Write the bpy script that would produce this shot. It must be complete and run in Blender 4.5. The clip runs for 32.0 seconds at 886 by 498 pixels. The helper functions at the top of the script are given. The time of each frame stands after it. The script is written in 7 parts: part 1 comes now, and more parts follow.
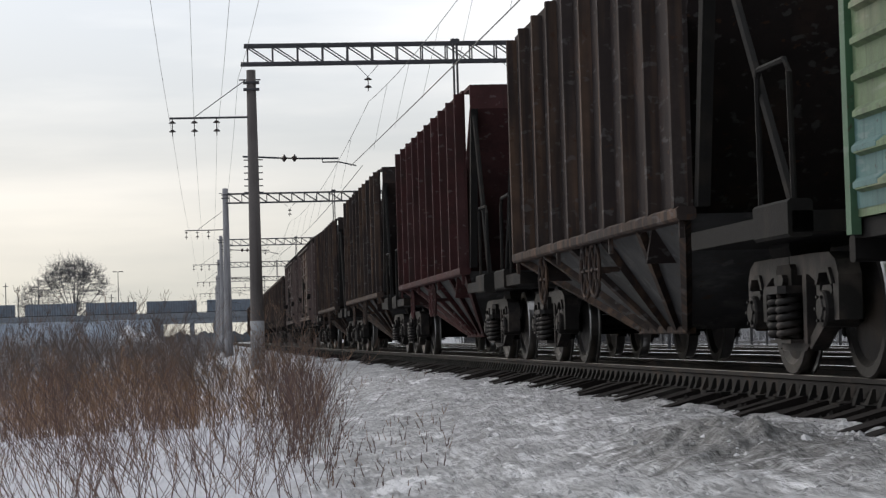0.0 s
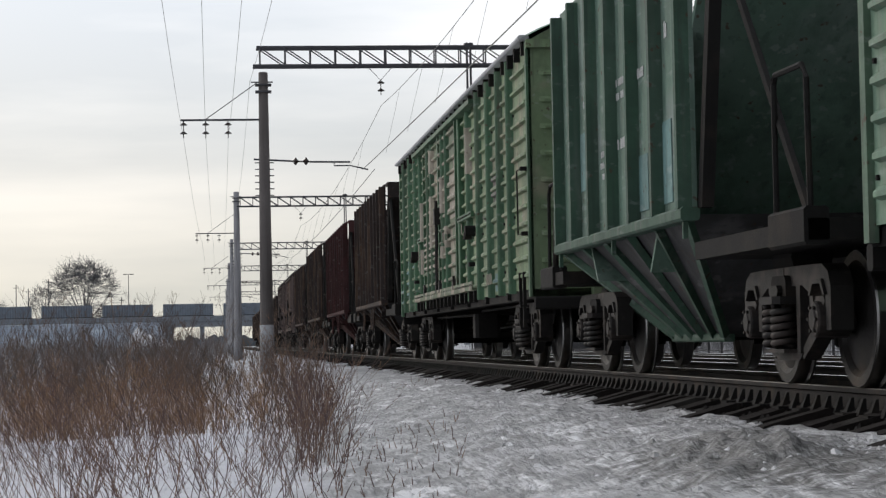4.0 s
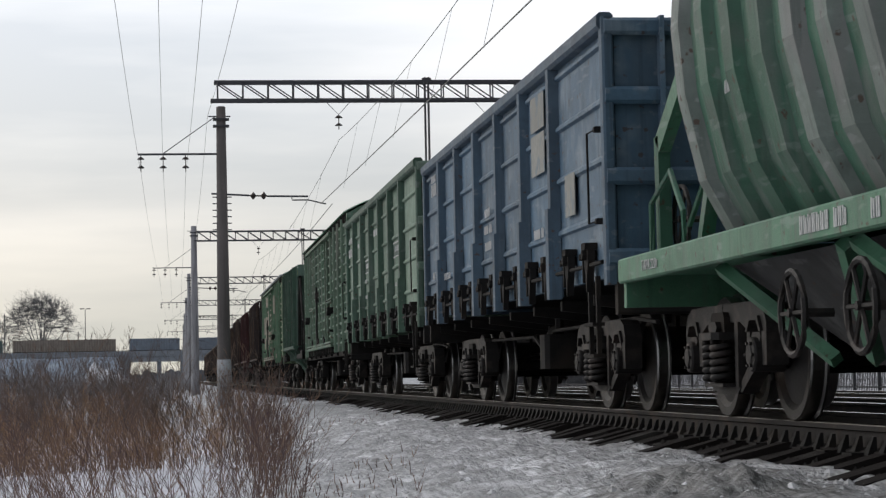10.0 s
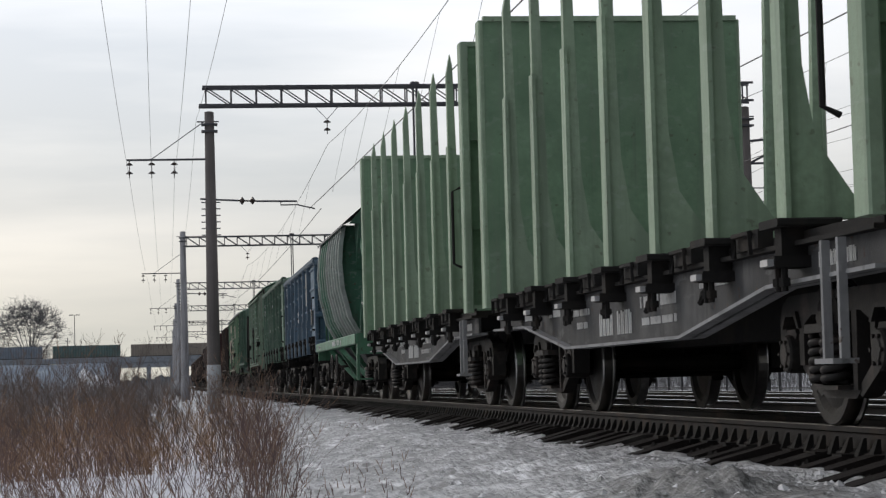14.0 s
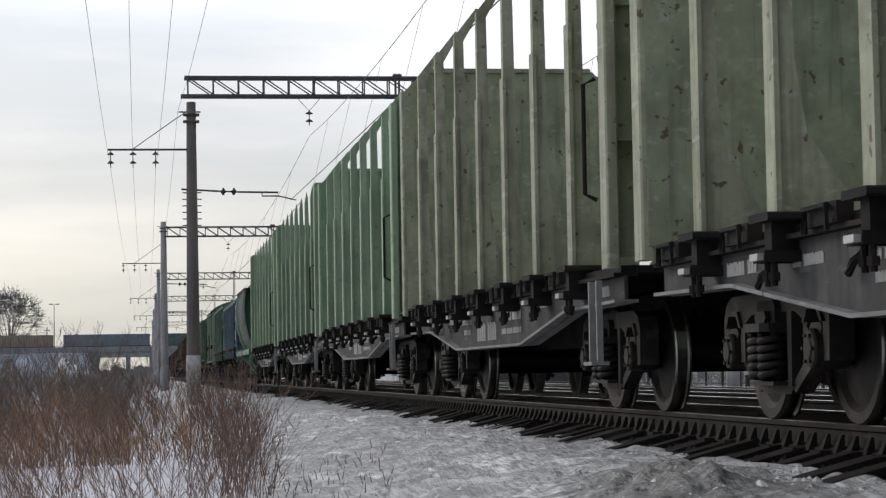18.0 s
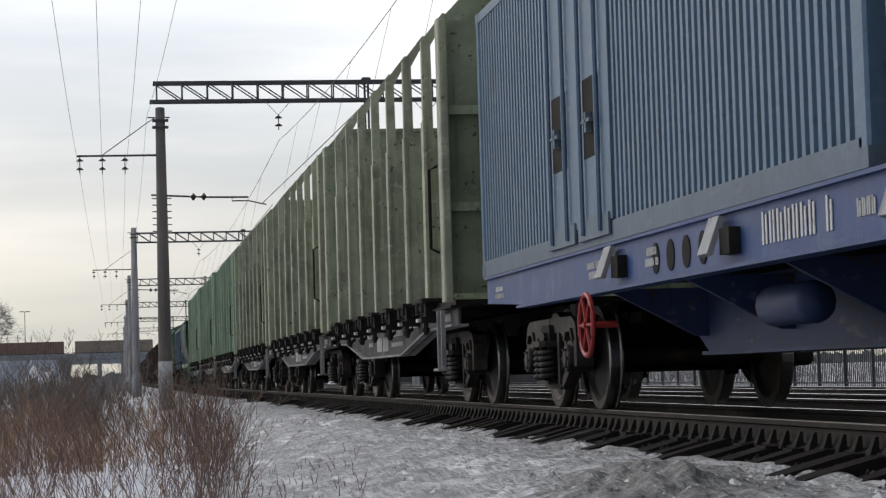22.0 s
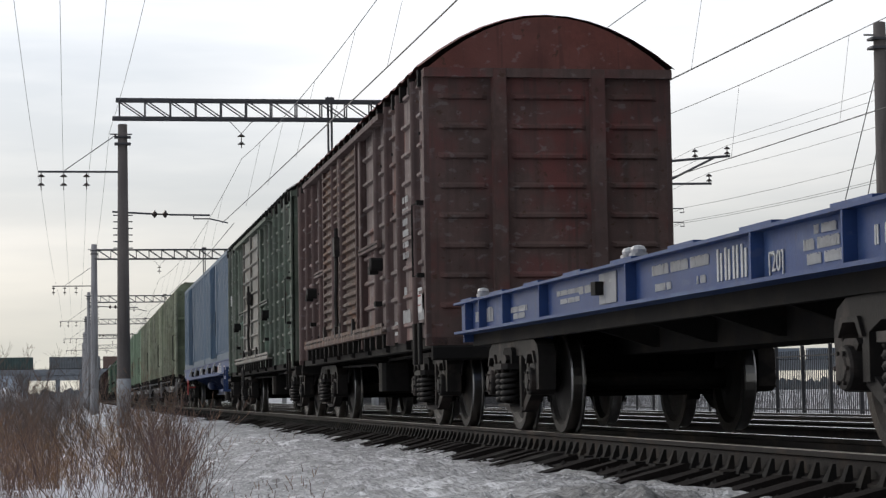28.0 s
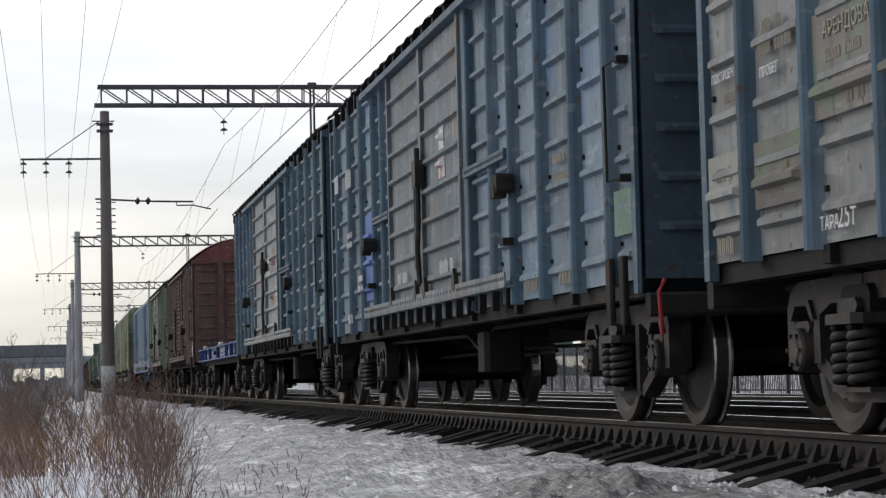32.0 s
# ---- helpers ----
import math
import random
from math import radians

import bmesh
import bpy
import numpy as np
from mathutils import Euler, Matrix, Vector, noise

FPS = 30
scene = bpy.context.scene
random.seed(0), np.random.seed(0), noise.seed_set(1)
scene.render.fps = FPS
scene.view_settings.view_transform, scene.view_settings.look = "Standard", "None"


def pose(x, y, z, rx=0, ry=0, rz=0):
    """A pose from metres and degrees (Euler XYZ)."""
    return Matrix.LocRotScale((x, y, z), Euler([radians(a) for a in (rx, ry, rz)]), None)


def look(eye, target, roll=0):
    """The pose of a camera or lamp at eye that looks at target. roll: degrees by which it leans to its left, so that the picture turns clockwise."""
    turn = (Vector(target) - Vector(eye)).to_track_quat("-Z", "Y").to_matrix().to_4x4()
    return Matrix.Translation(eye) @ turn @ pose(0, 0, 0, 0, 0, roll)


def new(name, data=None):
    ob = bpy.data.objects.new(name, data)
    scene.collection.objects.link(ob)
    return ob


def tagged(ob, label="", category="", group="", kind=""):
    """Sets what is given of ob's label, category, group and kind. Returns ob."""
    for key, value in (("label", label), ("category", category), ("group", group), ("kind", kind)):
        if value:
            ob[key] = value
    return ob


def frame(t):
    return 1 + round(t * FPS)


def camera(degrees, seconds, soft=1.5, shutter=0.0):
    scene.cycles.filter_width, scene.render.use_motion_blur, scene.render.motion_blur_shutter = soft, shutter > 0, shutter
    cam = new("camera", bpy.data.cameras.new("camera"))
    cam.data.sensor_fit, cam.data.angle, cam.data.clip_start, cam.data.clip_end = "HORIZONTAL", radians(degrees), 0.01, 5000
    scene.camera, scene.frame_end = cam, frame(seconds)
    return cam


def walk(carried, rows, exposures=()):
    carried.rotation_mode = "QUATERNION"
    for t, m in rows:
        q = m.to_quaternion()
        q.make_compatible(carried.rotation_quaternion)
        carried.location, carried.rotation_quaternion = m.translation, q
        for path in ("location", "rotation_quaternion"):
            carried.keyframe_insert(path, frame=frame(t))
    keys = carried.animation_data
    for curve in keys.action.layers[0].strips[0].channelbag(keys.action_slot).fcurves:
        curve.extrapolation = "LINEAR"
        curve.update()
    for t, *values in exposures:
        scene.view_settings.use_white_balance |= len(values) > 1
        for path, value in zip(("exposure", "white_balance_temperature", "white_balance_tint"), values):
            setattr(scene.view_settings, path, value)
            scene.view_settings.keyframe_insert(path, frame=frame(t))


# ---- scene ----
XC = 5.184       # centre line of the near track; rail tops at z = 0
EYE_Z = 0.371

PATH = [  # seconds, yaw, pitch, lean in degrees
    (0.0, -6.268, 2.316, -1.661), (0.5, -6.242, 2.158, -1.339), (1.0, -6.116, 2.214, -1.371), (1.5, -5.955, 2.235, -1.555), (2.0, -5.969, 2.282, -1.418),
    (2.5, -5.992, 2.323, -1.408), (3.0, -6.014, 2.412, -1.216), (3.5, -5.993, 2.441, -1.164), (4.0, -5.984, 2.481, -1.075), (4.5, -6.019, 2.519, -0.964),
    (6.5, -6.332, 2.624, -0.815), (7.0, -6.437, 2.675, -1.057), (7.5, -6.52, 2.8, -1.082), (8.0, -6.604, 2.925, -1.385), (8.5, -6.711, 3.063, -1.29),
    (9.0, -6.812, 3.199, -1.209), (9.5, -6.994, 3.307, -0.977), (10.0, -7.134, 3.384, -1.12), (10.5, -7.22, 3.439, -1.188), (11.0, -7.267, 3.481, -1.269),
    (11.5, -7.341, 3.453, -1.417), (12.0, -7.388, 3.438, -1.436), (12.5, -7.389, 3.459, -1.51), (13.0, -7.394, 3.526, -1.38), (13.5, -7.388, 3.53, -1.447),
    (15.5, -7.566, 3.187, -1.425), (16.0, -7.665, 3.169, -1.36), (16.5, -7.792, 3.221, -1.334), (17.0, -7.875, 3.275, -1.245), (17.5, -7.935, 3.267, -1.125),
    (18.0, -7.937, 3.28, -0.94), (18.5, -7.935, 3.272, -1.044), (19.0, -7.949, 3.29, -1.093), (19.5, -7.969, 3.258, -1.176), (20.0, -8.081, 3.268, -1.306),
    (20.5, -8.199, 3.283, -1.366), (21.0, -8.402, 3.298, -1.432), (21.5, -8.584, 3.323, -1.568), (22.0, -8.718, 3.333, -1.658), (22.5, -8.809, 3.334, -1.628),
    (23.0, -8.887, 3.321, -1.58), (23.5, -8.956, 3.305, -1.547), (24.0, -9.004, 3.291, -1.507), (24.5, -9.044, 3.255, -1.479), (26.5, -9.257, 3.495, -1.295),
    (27.0, -9.325, 3.576, -1.098), (27.5, -9.516, 3.728, -0.978), (28.0, -9.772, 3.884, -0.877), (28.5, -10.002, 3.962, -0.975), (29.0, -10.179, 3.955, -1.056),
    (29.5, -10.287, 3.924, -1.099), (30.0, -10.315, 3.847, -1.123), (30.5, -10.312, 3.744, -1.166), (31.0, -10.275, 3.59, -1.38), (31.5, -10.237, 3.533, -1.323),
    (32.0, -10.202, 3.45, -1.427),
]


def cam_pose(t, yaw, pitch, lean):
    back = -0.5 * max(0.0, 1 - t / 0.4)      # a short push forward at the very start
    return pose(0.05 * back, back, EYE_Z, 0, 0, yaw) @ pose(0, 0, 0, 90 + pitch) @ pose(0, 0, 0, 0, 0, lean)


cam = camera(23.44, 32.0, soft=1.3, shutter=0.04)
walk(cam, [(t, cam_pose(t, y, p, r)) for t, y, p, r in PATH],
     [(0, 0.05), (4, 0.05), (8, 0.0), (13, -0.05), (18, 0.05), (21, 0.0), (23, 0.05), (27, 0.1), (28, 0.05), (29, -0.12), (30, 0.08), (31, 0.24), (32, 0.26)])


def run(t):
    """How far the train has gone at t seconds, 0 at 16 s: it gathers speed from 8 to 10 metres a second."""
    u = t / 16 - 1
    return u * (142.303 + u * (5.403 + u * (5.302 + u * (1.347 + u * (-7.987 + u * (0.021 + u * 3.921))))))


# ---- sky and light ----
SUN_EL, SUN_AZ = radians(24), radians(-36)     # behind thin cloud, ahead and to the left
world = bpy.data.worlds.new("world")
scene.world = world
world.use_nodes = True
wn, wl = world.node_tree.nodes, world.node_tree.links
wn.clear()
w_out = wn.new("ShaderNodeOutputWorld")
w_sky = wn.new("ShaderNodeTexSky")
w_sky.sky_type, w_sky.sun_disc = "NISHITA", False
w_sky.sun_elevation, w_sky.sun_rotation = SUN_EL, SUN_AZ
w_sky.dust_density = 4.0
w_b1 = wn.new("ShaderNodeBackground")
w_b1.inputs["Strength"].default_value = 0.012
wl.new(w_sky.outputs[0], w_b1.inputs["Color"])
w_co = wn.new("ShaderNodeTexCoord")
w_map = wn.new("ShaderNodeMapping")
w_map.inputs["Scale"].default_value = (1.6, 1.6, 11.0)
w_map.inputs["Location"].default_value = (0.3, 0.2, 0.35)
wl.new(w_co.outputs["Generated"], w_map.inputs["Vector"])
w_no = wn.new("ShaderNodeTexNoise")
w_no.inputs["Scale"].default_value = 1.5
w_no.inputs["Detail"].default_value = 6
w_no.inputs["Roughness"].default_value = 0.5
wl.new(w_map.outputs[0], w_no.inputs["Vector"])
w_ramp = wn.new("ShaderNodeValToRGB")
w_ramp.color_ramp.elements[0].position, w_ramp.color_ramp.elements[0].color = 0.36, (0.70, 0.74, 0.79, 1)
w_ramp.color_ramp.elements[1].position, w_ramp.color_ramp.elements[1].color = 0.60, (1.02, 1.02, 1.03, 1)
wl.new(w_no.outputs["Fac"], w_ramp.inputs[0])
# paler and warmer towards the horizon, whiter overhead
w_sep = wn.new("ShaderNodeSeparateXYZ")
wl.new(w_co.outputs["Generated"], w_sep.inputs[0])
w_h = wn.new("ShaderNodeValToRGB")
w_h.color_ramp.elements[0].position, w_h.color_ramp.elements[0].color = 0.0, (0.86, 0.82, 0.70, 1)
w_h.color_ramp.elements[1].position, w_h.color_ramp.elements[1].color = 0.19, (1.12, 1.15, 1.20, 1)
e = w_h.color_ramp.elements.new(0.075)
e.color = (0.91, 0.895, 0.855, 1)
wl.new(w_sep.outputs["Z"], w_h.inputs[0])
w_mul = wn.new("ShaderNodeMix")
w_mul.data_type, w_mul.blend_type = "RGBA", "MULTIPLY"
w_mul.inputs["Factor"].default_value = 1.0
wl.new(w_ramp.outputs[0], w_mul.inputs["A"])
wl.new(w_h.outputs[0], w_mul.inputs["B"])
# the cloud glows on the sun's side and is dull on the other
w_dot = wn.new("ShaderNodeVectorMath")
w_dot.operation = "DOT_PRODUCT"
w_dot.inputs[1].default_value = (math.sin(SUN_AZ), math.cos(SUN_AZ), 0.35)
wl.new(w_co.outputs["Generated"], w_dot.inputs[0])
w_glow = wn.new("ShaderNodeMapRange")
w_glow.interpolation_type = "SMOOTHSTEP"
for key, val in (("From Min", -0.55), ("From Max", 0.95), ("To Min", 0.315), ("To Max", 0.925)):
    w_glow.inputs[key].default_value = val
wl.new(w_dot.outputs["Value"], w_glow.inputs["Value"])
w_b2 = wn.new("ShaderNodeBackground")
wl.new(w_glow.outputs[0], w_b2.inputs["Strength"])
wl.new(w_mul.outputs["Result"], w_b2.inputs["Color"])
w_add = wn.new("ShaderNodeAddShader")
wl.new(w_b1.outputs[0], w_add.inputs[0])
wl.new(w_b2.outputs[0], w_add.inputs[1])
wl.new(w_add.outputs[0], w_out.inputs["Surface"])

sun = new("sun", bpy.data.lights.new("sun", "SUN"))
sun.data.energy, sun.data.angle, sun.data.color = 0.45, radians(20), (1.0, 0.93, 0.83)
sun.matrix_world = look((60 * math.sin(SUN_AZ), 60 * math.cos(SUN_AZ), 60 * math.tan(SUN_EL)), (0, 0, 0))
scene.view_settings.exposure = 0.0


# ---- materials ----
def material(name, base, rough=0.7, metal=0.0, vary=0.25, grain=18.0, patch=None, patch_at=0.6, patch_scale=2.0,
             streak=None, streak_at=0.62, bump=0.15, per_object=0.12, patch_soft=0.08, bump_scale=60.0, wear=0.0, gloss=0.3):
    """A procedural surface: a base colour with large and fine variation, patches of a second colour and run-down streaks of a third."""
    m = bpy.data.materials.new(name)
    m.use_nodes = True
    n, l = m.node_tree.nodes, m.node_tree.links
    b = n["Principled BSDF"]
    b.inputs["Roughness"].default_value, b.inputs["Metallic"].default_value = rough, metal
    b.inputs["Specular IOR Level"].default_value = gloss
    co = n.new("ShaderNodeTexCoord")
    info = n.new("ShaderNodeObjectInfo")
    shift = n.new("ShaderNodeVectorMath")
    shift.operation = "MULTIPLY_ADD"
    shift.inputs[1].default_value = (37, 23, 11)
    l.new(info.outputs["Random"], shift.inputs[0])
    l.new(co.outputs["Object"], shift.inputs[2])

    def noise_node(scale, detail=4, stretch=None):
        t = n.new("ShaderNodeTexNoise")
        t.inputs["Scale"].default_value, t.inputs["Detail"].default_value = scale, detail
        src = shift.outputs[0]
        if stretch:
            mp = n.new("ShaderNodeMapping")
            mp.inputs["Scale"].default_value = stretch
            l.new(src, mp.inputs["Vector"])
            src = mp.outputs[0]
        l.new(src, t.inputs["Vector"])
        return t.outputs["Fac"]

    def mixed(fac, a, c, kind="MIX"):
        x = n.new("ShaderNodeMix")
        x.data_type, x.blend_type = "RGBA", kind
        if isinstance(fac, float):
            x.inputs["Factor"].default_value = fac
        else:
            l.new(fac, x.inputs["Factor"])
        for key, val in (("A", a), ("B", c)):
            if isinstance(val, tuple):
                x.inputs[key].default_value = (*val, 1)
            else:
                l.new(val, x.inputs[key])
        return x.outputs["Result"]

    def step(src, at, soft):
        r = n.new("ShaderNodeMapRange")
        r.inputs["From Min"].default_value, r.inputs["From Max"].default_value = at - soft, at + soft
        l.new(src, r.inputs["Value"])
        return r.outputs[0]

    def scaled(src, k):
        r = n.new("ShaderNodeMath")
        r.operation = "MULTIPLY"
        r.inputs[1].default_value = k
        l.new(src, r.inputs[0])
        return r.outputs[0]

    dark = tuple(c * (1 - vary) for c in base)
    light = tuple(min(1.0, c * (1 + vary)) for c in base)
    col = mixed(step(noise_node(0.9, 5), 0.5, 0.22), dark, light)
    col = mixed(step(noise_node(grain, 3), 0.5, 0.3), col, tuple(c * 0.8 for c in base))
    if patch:
        col = mixed(step(noise_node(patch_scale, 6), patch_at, patch_soft), col, patch)
    if streak:
        col = mixed(step(noise_node(3.2, 4, (2.2, 2.2, 0.16)), streak_at, 0.1), col, streak)
    if wear:
        grey = sum(base) / 3
        # chalky fading, soot that gathers in clouds, pale rubbed scratches, chips down to rust
        col = mixed(scaled(step(noise_node(0.7, 6), 0.56, 0.16), 0.42 * wear), col, tuple(0.55 * c + 0.45 * (grey * 1.15 + 0.02) for c in base))
        col = mixed(scaled(step(noise_node(2.6, 8), 0.56, 0.12), 0.55 * wear), col, tuple(0.42 * c + 0.008 for c in base))
        col = mixed(scaled(step(noise_node(7.0, 7, (1, 0.30, 1.6)), 0.64, 0.03), 0.5 * wear), col, tuple(min(0.6, 0.5 * c + 0.5 * grey + 0.09) for c in base))
        col = mixed(scaled(step(noise_node(6.0, 6, (2.0, 2.0, 0.10)), 0.63, 0.05), 0.6 * wear), col, tuple(0.45 * c + 0.012 for c in base))
        col = mixed(scaled(step(noise_node(11.0, 9), 0.67, 0.02), 0.8 * wear), col, (0.075, 0.042, 0.028))
    if per_object:
        hsv = n.new("ShaderNodeHueSaturation")
        r = n.new("ShaderNodeMapRange")
        r.inputs["To Min"].default_value, r.inputs["To Max"].default_value = 1 - per_object, 1 + per_object
        l.new(info.outputs["Random"], r.inputs["Value"])
        l.new(r.outputs[0], hsv.inputs["Value"])
        l.new(col, hsv.inputs["Color"])
        col = hsv.outputs[0]
    l.new(col, b.inputs["Base Color"])
    if bump:
        bp = n.new("ShaderNodeBump")
        bp.inputs["Strength"].default_value, bp.inputs["Distance"].default_value = bump, 0.02
        l.new(noise_node(bump_scale, 4), bp.inputs["Height"])
        l.new(bp.outputs[0], b.inputs["Normal"])
    return m


RUST, DUST, BLACK = (0.11, 0.05, 0.03), (0.17, 0.15, 0.13), (0.018, 0.017, 0.016)
M_DARK = material("blackened_steel", (0.021, 0.020, 0.0195), 0.75, patch=(0.034, 0.029, 0.025), patch_at=0.60, gloss=0.08)
M_BOGIE = material("oily_cast_steel", (0.026, 0.024, 0.023), 0.62, patch=(0.06, 0.049, 0.044), patch_at=0.6, patch_scale=4, gloss=0.18)
M_WHEEL = material("wheel_steel", (0.024, 0.022, 0.021), 0.55, metal=0.3, patch=(0.055, 0.043, 0.034), gloss=0.18)
M_TREAD = material("polished_tread", (0.42, 0.41, 0.40), 0.28, metal=1.0, bump=0.02, per_object=0)
M_RAILTOP = material("polished_rail_head", (0.62, 0.62, 0.62), 0.22, metal=1.0, bump=0.02, per_object=0)
M_NEARTOP = material("worn_rail_head", (0.17, 0.155, 0.14), 0.4, metal=0.6, bump=0.05, per_object=0)
M_RAIL = material("rusty_rail", (0.034, 0.031, 0.030), 0.7, patch=(0.055, 0.042, 0.035), gloss=0.08)
M_SLEEPER = material("tarred_timber", (0.026, 0.022, 0.021), 0.85, patch=(0.08, 0.075, 0.07), patch_at=0.66, grain=40, bump=0.6, bump_scale=22, gloss=0.08)
M_BALLAST = material("dirty_ballast", (0.034, 0.031, 0.029), 0.9, vary=0.4, grain=30, patch=(0.10, 0.096, 0.092), patch_at=0.64, patch_scale=9, bump=0.6, bump_scale=25, gloss=0.08)
# poles beyond the first: haze put into a paler concrete colour
M_POLEGREY = material("hazed_concrete_pole", (0.34, 0.335, 0.35), 0.9, vary=0.2, streak=(0.17, 0.165, 0.17))
M_POLE = material("weathered_concrete_pole", (0.14, 0.125, 0.12), 0.9, vary=0.2, streak=(0.09, 0.08, 0.075))
M_WHITEBAND = material("whitewashed_concrete", (0.50, 0.51, 0.53), 0.9, streak=(0.30, 0.30, 0.30))
M_TRUSS = material("painted_truss_steel", (0.10, 0.10, 0.11), 0.6, metal=0.2)
M_WIRE = material("copper_wire_dull", (0.14, 0.14, 0.14), 0.5, metal=0.5, bump=0)
M_PORCELAIN = material("brown_glazed_insulator", (0.05, 0.035, 0.03), 0.25, bump=0)
M_ROOFSNOW = material("sooty_roof_sheet", (0.10, 0.10, 0.10), 0.8)
M_WHITE = material("stencil_white_paint", (0.58, 0.58, 0.57), 0.7, vary=0.1, patch=(0.28, 0.28, 0.28), patch_at=0.66, patch_scale=14)
M_YELLOWISH = material("stencil_cream_paint", (0.27, 0.25, 0.195), 0.7, vary=0.1, patch=(0.25, 0.22, 0.2), patch_at=0.6, patch_scale=14)
M_RED = material("red_lacquer", (0.35, 0.03, 0.03), 0.5)
M_GLASSY = material("galvanised_plate", (0.45, 0.45, 0.46), 0.45, metal=0.5)
M_FENCE = material("dark_fence_paint", (0.05, 0.05, 0.055), 0.6)
# distant concrete and bark: aerial haze is put into their pale tone
M_CONCRETE = material("hazed_bridge_concrete", (0.33, 0.36, 0.40), 0.9)
M_BARK = material("hazed_bare_bark", (0.19, 0.185, 0.19), 0.9)


def snow_material():
    m = bpy.data.materials.new("trampled_snow")
    m.use_nodes = True
    n, l = m.node_tree.nodes, m.node_tree.links
    b = n["Principled BSDF"]
    b.inputs["Roughness"].default_value = 0.55
    co = n.new("ShaderNodeTexCoord")

    def noise_node(scale, detail, stretch=(1, 1, 1)):
        mp = n.new("ShaderNodeMapping")
        mp.inputs["Scale"].default_value = stretch
        l.new(co.outputs["Object"], mp.inputs["Vector"])
        t = n.new("ShaderNodeTexNoise")
        t.inputs["Scale"].default_value, t.inputs["Detail"].default_value = scale, detail
        t.inputs["Roughness"].default_value = 0.6
        l.new(mp.outputs[0], t.inputs["Vector"])
        return t.outputs["Fac"]

    def ramp(src, lo, hi):
        r = n.new("ShaderNodeMapRange")
        r.inputs["From Min"].default_value, r.inputs["From Max"].default_value = lo, hi
        l.new(src, r.inputs["Value"])
        return r.outputs[0]

    def mixed(fac, a, c):
        x = n.new("ShaderNodeMix")
        x.data_type = "RGBA"
        l.new(fac, x.inputs["Factor"])
        for key, val in (("A", a), ("B", c)):
            if isinstance(val, tuple):
                x.inputs[key].default_value = (*val, 1)
            else:
                l.new(val, x.inputs[key])
        return x.outputs["Result"]

    # trodden icy crust: grey ice, sooty pits, pale wind-scoured plates
    ice = mixed(ramp(noise_node(3.2, 9, (1, 0.5, 1)), 0.38, 0.62), (0.27, 0.265, 0.27), (0.57, 0.565, 0.58))
    grit = mixed(ramp(noise_node(26, 6, (1, 0.11, 1)), 0.48, 0.60), ice, (0.235, 0.23, 0.234))
    soot = mixed(ramp(noise_node(9, 8, (1, 0.13, 1)), 0.57, 0.66), grit, (0.17, 0.164, 0.164))
    plates = mixed(ramp(noise_node(3.4, 9, (1, 0.16, 1)), 0.575, 0.63), soot, (0.80, 0.79, 0.81))
    crust = mixed(ramp(noise_node(0.75, 6, (1, 0.35, 1)), 0.60, 0.70), plates, (0.78, 0.77, 0.79))
    clean = mixed(ramp(noise_node(1.4, 5), 0.35, 0.7), (0.62, 0.615, 0.67), (0.78, 0.775, 0.82))
    sep = n.new("ShaderNodeSeparateXYZ")
    l.new(co.outputs["Object"], sep.inputs[0])
    # the walked strip beside the track is grey ice, the verge under the weeds is clean snow
    edge = n.new("ShaderNodeMath")
    edge.operation = "MULTIPLY_ADD"
    edge.inputs[1].default_value = 1.6
    l.new(noise_node(0.7, 4), edge.inputs[0])
    l.new(sep.outputs["X"], edge.inputs[2])
    col = mixed(ramp(edge.outputs[0], 1.15, 1.75), clean, crust)
    # wet dark soil on the shovelled mound
    away = n.new("ShaderNodeVectorMath")
    away.operation = "DISTANCE"
    away.inputs[1].default_value = (3.05, 12.0 * 0.32, 0)
    flat = n.new("ShaderNodeMapping")
    flat.inputs["Scale"].default_value = (1, 0.32, 0)
    l.new(co.outputs["Object"], flat.inputs["Vector"])
    l.new(flat.outputs[0], away.inputs[0])
    blot = n.new("ShaderNodeMath")
    blot.operation = "MULTIPLY_ADD"
    blot.inputs[1].default_value = -1.5
    l.new(noise_node(5.5, 8), blot.inputs[0])
    l.new(away.outputs["Value"], blot.inputs[2])
    soil = mixed(ramp(noise_node(16, 8), 0.42, 0.62), (0.07, 0.066, 0.064), (0.24, 0.234, 0.232))
    col = mixed(ramp(blot.outputs[0], 0.0, -0.28), col, soil)
    # ground greyer farther off: blue-grey haze put into the colour
    col = mixed(ramp(sep.outputs["Y"], 34, 60), col, mixed(ramp(noise_node(0.5, 6, (1, 0.3, 1)), 0.42, 0.60), (0.17, 0.175, 0.185), (0.42, 0.425, 0.45)))
    l.new(col, b.inputs["Base Color"])
    small = n.new("ShaderNodeBump")
    small.inputs["Strength"].default_value, small.inputs["Distance"].default_value = 1.0, 0.05
    l.new(noise_node(20, 8, (1, 0.16, 1)), small.inputs["Height"])
    bp = n.new("ShaderNodeBump")
    bp.inputs["Strength"].default_value, bp.inputs["Distance"].default_value = 0.8, 0.07
    l.new(noise_node(6, 8, (1, 0.25, 1)), bp.inputs["Height"])
    l.new(small.outputs[0], bp.inputs["Normal"])
    l.new(bp.outputs[0], b.inputs["Normal"])
    return m


M_SNOW = snow_material()


